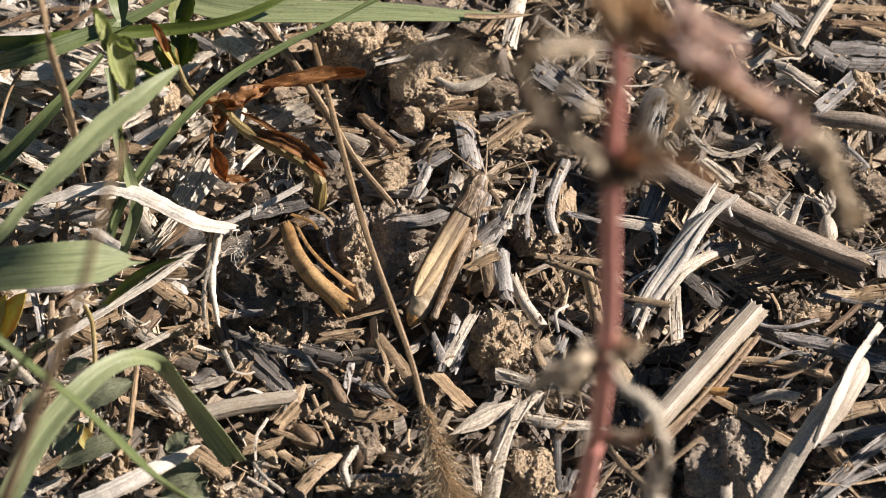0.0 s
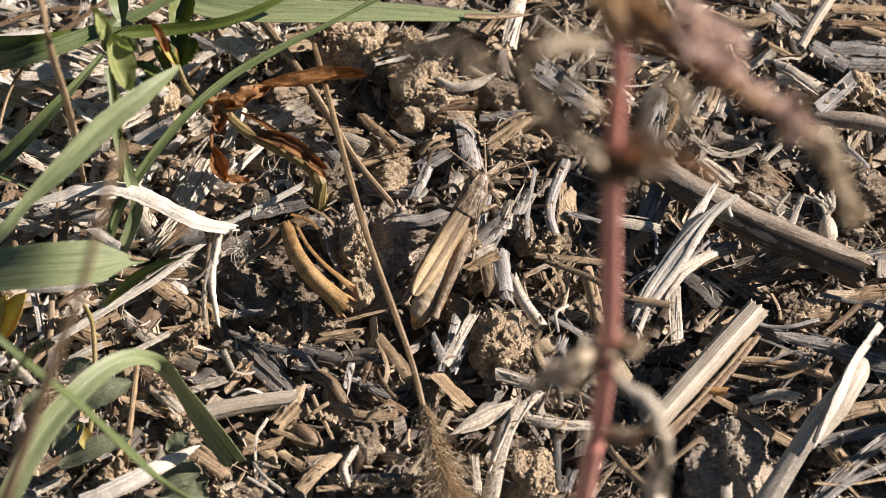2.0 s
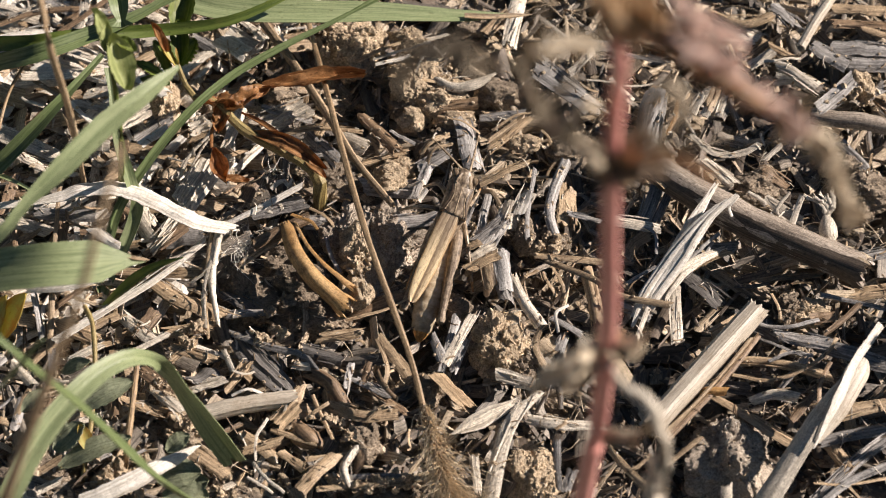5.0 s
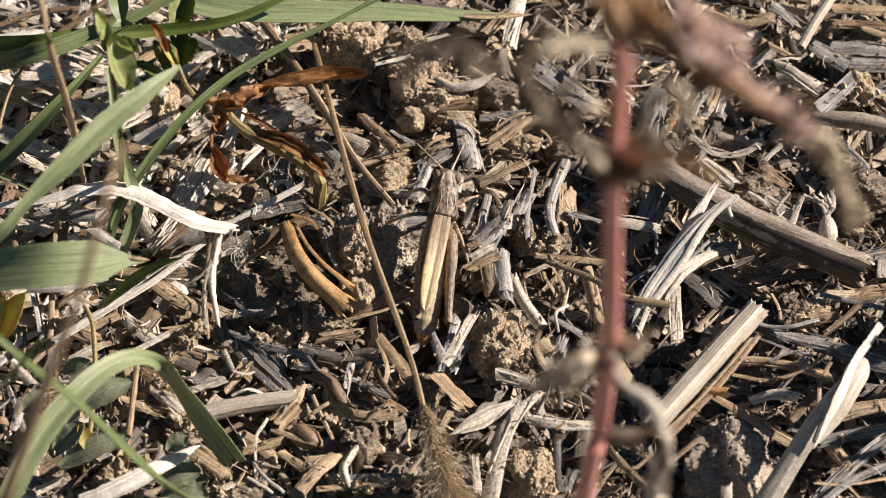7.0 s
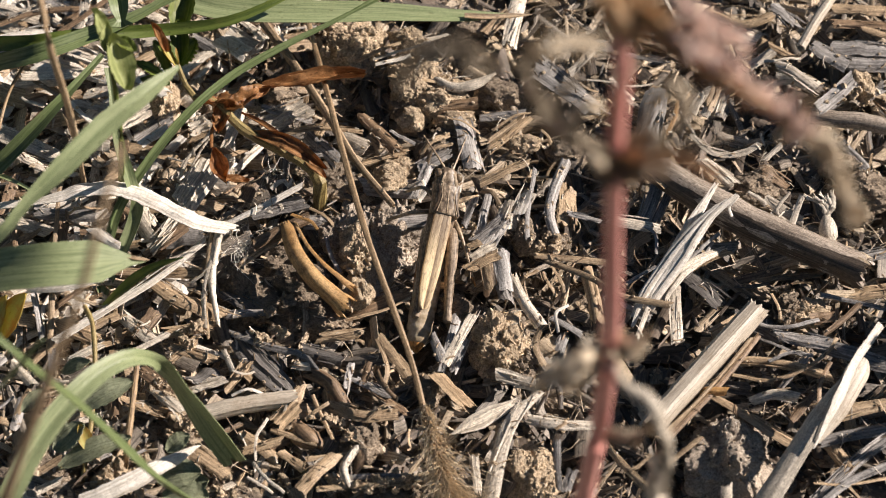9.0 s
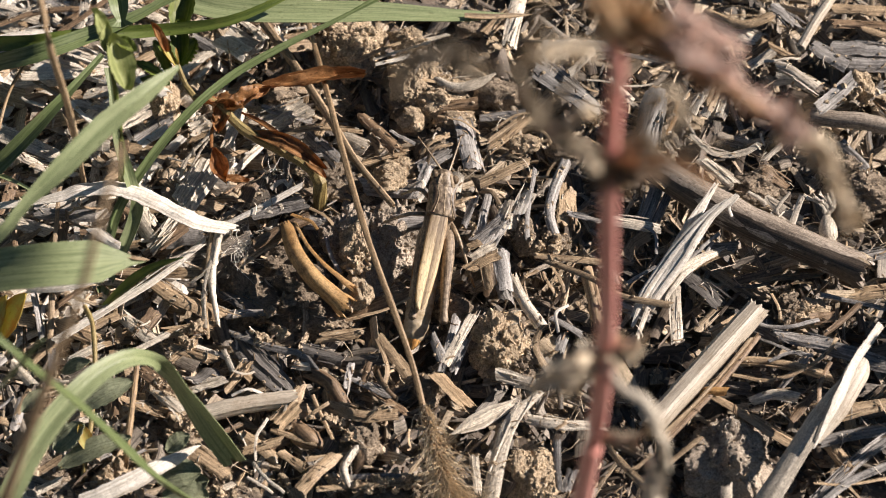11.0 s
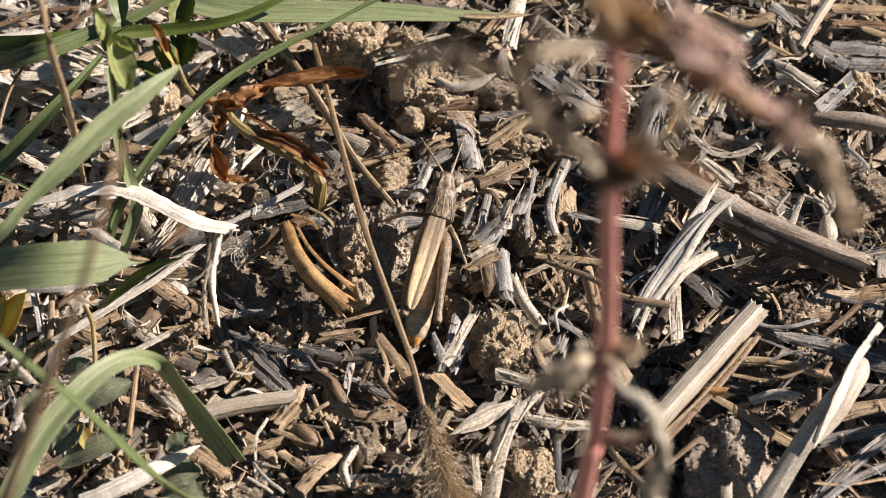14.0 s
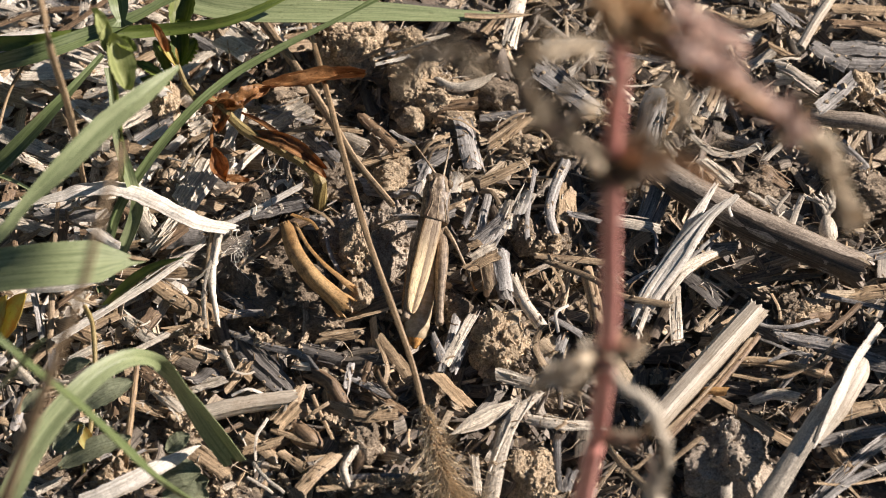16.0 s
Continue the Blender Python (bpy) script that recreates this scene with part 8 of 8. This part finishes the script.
def motions():
    walk(grasshopper, [
        (0.0, mm(2.64, -0.77, 8.00, 20.00, -15.00, 58.30)),
        (1.5, mm(2.64, -0.77, 8.00, 20.00, -15.00, 57.50)),
        (2.5, mm(2.51, -0.77, 8.00, 20.00, -15.00, 57.31)),
        (3.2, mm(2.01, -0.77, 8.00, 20.00, -15.19, 59.13)),
        (4.2, mm(1.51, -0.77, 8.00, 20.00, -24.00, 58.22)),
        (6.3, mm(0.73, -0.77, 8.00, 20.00, -18.35, 74.66)),
        (7.5, mm(0.22, -0.93, 8.00, 20.00, -24.00, 77.95)),
        (8.3, mm(0.35, -0.93, 8.00, 20.00, -22.87, 77.12)),
        (9.0, mm(0.41, -0.77, 8.00, 20.00, -23.94, 75.90)),
        (11.3, mm(-0.05, -0.93, 8.00, 20.00, -21.91, 76.48)),
        (12.0, mm(-0.18, -0.93, 8.00, 20.00, -23.19, 76.72)),
        (12.6, mm(0.26, -0.93, 8.00, 20.00, -21.19, 74.01)),
        (13.4, mm(0.64, -0.93, 8.00, 20.00, -23.20, 69.27)),
        (14.0, mm(-0.18, -1.16, 8.00, 20.00, -19.45, 71.66)),
        (14.5, mm(-0.49, -1.31, 8.00, 20.00, -20.68, 72.98)),
        (16.0, mm(-0.68, -1.47, 8.00, 20.00, -20.09, 75.22)),
    ])
    walk(abdomen, [
        (0.0, mm(-0.31, 0.00, -2.45, 0.00, -3.03, 5.57)),
        (1.5, mm(-0.40, 0.00, -2.45, 0.00, -3.03, 7.85)),
        (2.5, mm(-0.50, 0.00, -2.45, 0.00, -3.02, 10.17)),
        (3.2, mm(-0.95, 0.00, -2.45, 0.00, -3.06, 11.90)),
        (4.2, mm(-1.31, 0.00, -2.45, 0.00, -2.95, 13.95)),
        (6.3, mm(-1.05, 0.00, -2.45, 0.00, -2.87, 6.88)),
        (7.5, mm(-1.21, 0.00, -2.45, 0.00, -2.91, 4.07)),
        (8.3, mm(-1.51, 0.00, -2.45, 0.00, -3.04, 3.47)),
        (9.0, mm(-2.22, 0.00, -2.45, 0.00, -3.09, 2.99)),
        (11.3, mm(-1.71, 0.00, -2.45, 0.00, -3.11, 2.31)),
        (12.0, mm(-1.70, 0.00, -2.45, 0.00, -3.00, 2.13)),
        (12.6, mm(-1.52, 0.00, -2.45, 0.00, -3.07, 3.66)),
        (13.4, mm(-1.40, 0.00, -2.45, 0.00, -3.06, 5.82)),
        (14.0, mm(-1.26, 0.00, -2.45, 0.00, -2.95, 8.85)),
        (14.5, mm(-1.12, 0.00, -2.45, 0.00, -2.88, 8.98)),
        (16.0, mm(-0.96, 0.00, -2.45, 0.00, -3.09, 7.55)),
    ])
    walk(limbs["hind_right"], [
        (0.0, mm(-1.60, -1.55, -2.30, 0.00, -4.35, -171.89)),
        (1.5, mm(-1.60, -1.55, -2.30, 0.00, -5.11, -170.97)),
        (2.5, mm(-1.60, -1.55, -2.30, 0.00, -5.30, -169.66)),
        (3.2, mm(-1.60, -1.55, -2.30, 0.00, -5.76, -168.02)),
        (4.2, mm(-1.60, -1.55, -2.30, 0.00, -8.94, -165.15)),
        (6.3, mm(-1.60, -1.55, -2.30, 0.00, -8.08, -171.25)),
        (7.5, mm(-1.60, -1.55, -2.30, 0.00, -9.81, -172.54)),
        (8.3, mm(-1.60, -1.55, -2.30, 0.00, -10.96, -172.72)),
        (9.0, mm(-1.60, -1.55, -2.30, 0.00, -10.41, -172.21)),
        (11.3, mm(-1.60, -1.55, -2.30, 0.00, -10.49, -172.92)),
        (12.0, mm(-1.60, -1.55, -2.30, 0.00, -11.73, -173.50)),
        (12.6, mm(-1.60, -1.55, -2.30, 0.00, -11.27, -173.83)),
        (13.4, mm(-1.60, -1.55, -2.30, 0.00, -13.72, -171.43)),
        (14.0, mm(-1.60, -1.55, -2.30, 0.00, -13.31, -170.52)),
        (14.5, mm(-1.60, -1.55, -2.30, 0.00, -14.50, -171.24)),
        (16.0, mm(-1.60, -1.55, -2.30, 0.00, -14.52, -170.79)),
    ])
    walk(limbs["hind_left"], [
        (0.0, mm(-1.60, 0.95, -3.20, 0.00, -1.35, -177.00)),
        (1.5, mm(-1.60, 0.95, -3.20, 0.00, -2.11, -177.00)),
        (2.5, mm(-1.60, 0.95, -3.20, 0.00, -2.30, -177.00)),
        (3.2, mm(-1.60, 0.95, -3.20, 0.00, -2.76, -177.00)),
        (4.2, mm(-1.60, 0.95, -3.20, 0.00, -5.94, -177.00)),
        (6.3, mm(-1.60, 0.95, -3.20, 0.00, -5.08, -177.00)),
        (7.5, mm(-1.60, 0.95, -3.20, 0.00, -6.81, -177.00)),
        (8.3, mm(-1.60, 0.95, -3.20, 0.00, -7.96, -177.00)),
        (9.0, mm(-1.60, 0.95, -3.20, 0.00, -7.41, -177.00)),
        (11.3, mm(-1.60, 0.95, -3.20, 0.00, -7.49, -177.00)),
        (12.0, mm(-1.60, 0.95, -3.20, 0.00, -8.73, -177.00)),
        (12.6, mm(-1.60, 0.95, -3.20, 0.00, -8.27, -177.00)),
        (13.4, mm(-1.60, 0.95, -3.20, 0.00, -10.72, -177.00)),
        (14.0, mm(-1.60, 0.95, -3.20, 0.00, -10.31, -177.00)),
        (14.5, mm(-1.60, 0.95, -3.20, 0.00, -11.50, -177.00)),
        (16.0, mm(-1.60, 0.95, -3.20, 0.00, -11.52, -177.00)),
    ])
    walk(limbs["mid_right"], [
        (0.0, mm(0.20, -1.50, -3.00, 0.00, -5.65, -155.05)),
        (1.5, mm(0.20, -1.50, -3.00, 0.00, -5.70, -153.51)),
        (2.5, mm(0.20, -1.50, -3.00, 0.00, -5.76, -151.86)),
        (3.2, mm(0.20, -1.50, -3.00, 0.00, -6.04, -149.41)),
        (4.2, mm(0.20, -1.50, -3.00, 0.00, -12.52, -147.20)),
        (6.3, mm(0.20, -1.50, -3.00, 0.00, -9.42, -151.39)),
        (7.5, mm(0.20, -1.50, -3.00, 0.00, -13.85, -152.29)),
        (8.3, mm(0.20, -1.50, -3.00, 0.00, -12.86, -151.96)),
        (9.0, mm(0.20, -1.50, -3.00, 0.00, -13.78, -151.81)),
        (11.3, mm(0.20, -1.50, -3.00, 0.00, -12.06, -149.12)),
        (12.0, mm(0.20, -1.50, -3.00, 0.00, -13.03, -148.81)),
        (12.6, mm(0.20, -1.50, -3.00, 0.00, -11.21, -148.60)),
        (13.4, mm(0.20, -1.50, -3.00, 0.00, -12.22, -147.45)),
        (14.0, mm(0.20, -1.50, -3.00, 0.00, -9.47, -142.16)),
        (14.5, mm(0.20, -1.50, -3.00, 0.00, -10.23, -141.23)),
        (16.0, mm(0.20, -1.50, -3.00, 0.00, -9.78, -141.19)),
    ])
    walk(limbs["fore_right"], [
        (0.0, mm(2.00, -1.35, -2.80, 0.00, 48.97, -39.10)),
        (1.5, mm(2.00, -1.35, -2.80, 0.00, 51.40, -32.73)),
        (2.5, mm(2.00, -1.35, -2.80, 0.00, 50.60, -20.12)),
        (3.2, mm(2.00, -1.35, -2.80, 0.00, 42.95, -7.91)),
        (4.2, mm(2.00, -1.35, -2.80, 0.00, 54.15, -1.95)),
        (6.3, mm(2.00, -1.35, -2.80, 0.00, 34.28, -41.62)),
        (7.5, mm(2.00, -1.35, -2.80, 0.00, 34.92, -57.13)),
        (8.3, mm(2.00, -1.35, -2.80, 0.00, 35.58, -53.34)),
        (9.0, mm(2.00, -1.35, -2.80, 0.00, 38.35, -54.79)),
        (11.3, mm(2.00, -1.35, -2.80, 0.00, 33.57, -52.67)),
        (12.0, mm(2.00, -1.35, -2.80, 0.00, 33.94, -55.70)),
        (12.6, mm(2.00, -1.35, -2.80, 0.00, 37.46, -45.16)),
        (13.4, mm(2.00, -1.35, -2.80, 0.00, 47.65, -35.02)),
        (14.0, mm(2.00, -1.35, -2.80, 0.00, 33.77, -39.55)),
        (14.5, mm(2.00, -1.35, -2.80, 0.00, 32.55, -43.91)),
        (16.0, mm(2.00, -1.35, -2.80, 0.00, 29.46, -46.35)),
    ])
    walk(limbs["antenna_left"], [
        (0.0, mm(4.90, 1.05, -0.70, 0.00, 10.42, 81.85)),
        (1.5, mm(4.90, 1.05, -0.70, 0.00, 10.35, 83.08)),
        (2.5, mm(4.90, 1.05, -0.70, 0.00, 10.52, 82.64)),
        (3.2, mm(4.90, 1.05, -0.70, 0.00, 11.74, 77.00)),
        (4.2, mm(4.90, 1.05, -0.70, 0.00, 22.53, 75.95)),
        (6.3, mm(4.90, 1.05, -0.70, 0.00, 20.77, 46.65)),
        (7.5, mm(4.90, 1.05, -0.70, 0.00, 27.53, 53.65)),
        (8.3, mm(4.90, 1.05, -0.70, 0.00, 27.79, 43.21)),
        (9.0, mm(4.90, 1.05, -0.70, 0.00, 30.55, 37.52)),
        (11.3, mm(4.90, 1.05, -0.70, 0.00, 26.87, 40.62)),
        (12.0, mm(4.90, 1.05, -0.70, 0.00, 28.78, 41.44)),
        (12.6, mm(4.90, 1.05, -0.70, 0.00, 25.35, 44.78)),
        (13.4, mm(4.90, 1.05, -0.70, 0.00, 27.85, 49.45)),
        (14.0, mm(4.90, 1.05, -0.70, 0.00, 22.66, 44.51)),
        (14.5, mm(4.90, 1.05, -0.70, 0.00, 24.35, 45.46)),
        (16.0, mm(4.90, 1.05, -0.70, 0.00, 23.59, 43.09)),
    ])
    walk(limbs["antenna_right"], [
        (0.0, mm(4.90, 0.33, -0.70, 0.00, 12.67, 25.68)),
        (1.5, mm(4.90, 0.33, -0.70, 0.00, 12.97, 30.88)),
        (2.5, mm(4.90, 0.33, -0.70, 0.00, 13.01, 31.97)),
        (3.2, mm(4.90, 0.33, -0.70, 0.00, 12.83, 23.31)),
        (4.2, mm(4.90, 0.33, -0.70, 0.00, 30.31, 18.81)),
        (6.3, mm(4.90, 0.33, -0.70, 0.00, 13.88, -11.49)),
        (7.5, mm(4.90, 0.33, -0.70, 0.00, 24.64, -17.62)),
        (8.3, mm(4.90, 0.33, -0.70, 0.00, 22.79, -14.68)),
        (9.0, mm(4.90, 0.33, -0.70, 0.00, 25.24, -13.80)),
        (11.3, mm(4.90, 0.33, -0.70, 0.00, 21.77, -10.01)),
        (12.0, mm(4.90, 0.33, -0.70, 0.00, 24.21, -10.64)),
        (12.6, mm(4.90, 0.33, -0.70, 0.00, 21.10, -6.44)),
        (13.4, mm(4.90, 0.33, -0.70, 0.00, 25.75, -3.22)),
        (14.0, mm(4.90, 0.33, -0.70, 0.00, 17.99, -4.57)),
        (14.5, mm(4.90, 0.33, -0.70, 0.00, 20.87, -2.52)),
        (16.0, mm(4.90, 0.33, -0.70, 0.00, 19.93, -1.40)),
    ])
    walk(weed, [
        (0.0, mm(5.89, -80.00, -2.50, 0.10, 0.01, 0.00)),
        (0.5, mm(5.89, -80.00, -2.50, 0.04, 0.05, 0.00)),
        (1.0, mm(5.89, -80.00, -2.50, 0.04, -0.05, 0.00)),
        (1.5, mm(5.89, -80.00, -2.50, 0.00, 0.00, 0.00)),
        (2.0, mm(5.89, -80.00, -2.50, -0.02, 0.05, 0.00)),
        (2.5, mm(5.89, -80.00, -2.50, 0.00, -0.03, 0.00)),
        (3.0, mm(5.89, -80.00, -2.50, 0.00, -0.03, 0.00)),
        (3.5, mm(5.89, -80.00, -2.50, -0.06, 0.04, 0.00)),
        (4.0, mm(5.89, -80.00, -2.50, -0.02, 0.01, 0.00)),
        (6.5, mm(5.89, -80.00, -2.50, 0.04, 0.05, 0.00)),
        (7.0, mm(5.89, -80.00, -2.50, 0.04, 0.10, 0.00)),
        (7.5, mm(5.89, -80.00, -2.50, 0.04, 0.10, 0.00)),
        (8.0, mm(5.89, -80.00, -2.50, 0.04, 0.07, 0.00)),
        (8.5, mm(5.89, -80.00, -2.50, 0.00, 0.06, 0.00)),
        (9.0, mm(5.89, -80.00, -2.50, 0.00, 0.11, 0.00)),
        (11.5, mm(5.89, -80.00, -2.50, 0.22, -0.08, 0.00)),
        (12.0, mm(5.89, -80.00, -2.50, 0.16, 0.03, 0.00)),
        (12.5, mm(5.89, -80.00, -2.50, 0.20, 0.13, 0.00)),
        (13.0, mm(5.89, -80.00, -2.50, 0.16, 0.08, 0.00)),
        (13.5, mm(5.89, -80.00, -2.50, 0.22, 0.12, 0.00)),
        (14.0, mm(5.89, -80.00, -2.50, 0.22, -0.06, 0.00)),
        (14.5, mm(5.89, -80.00, -2.50, 0.20, 0.02, 0.00)),
        (15.0, mm(5.89, -80.00, -2.50, 0.20, 0.02, 0.00)),
        (15.5, mm(5.89, -80.00, -2.50, 0.16, 0.03, 0.00)),
        (16.0, mm(5.89, -80.00, -2.50, 0.12, 0.03, 0.00)),
    ])
    walk(rolling_strip, [
        (0.0, mm(4.21, 6.24, 4.00, -67.5, -25.8, 12.2)),
        (2.5, mm(4.21, 6.24, 4.00, -62.1, -24.6, 10.3)),
        (4.2, mm(4.21, 6.24, 4.00, -27.4, -12.6, 1.1)),
        (6.3, mm(4.21, 6.24, 4.00, -18.1, -8.5, 0.1)),
        (9.0, mm(4.21, 6.24, 4.00, -13.6, -6.4, -0.2)),
        (12.0, mm(4.21, 6.24, 4.00, 9.1, 4.2, 1.0)),
        (16.0, mm(4.21, 6.24, 4.00, 9.1, 4.2, 1.0)),
    ])


motions()
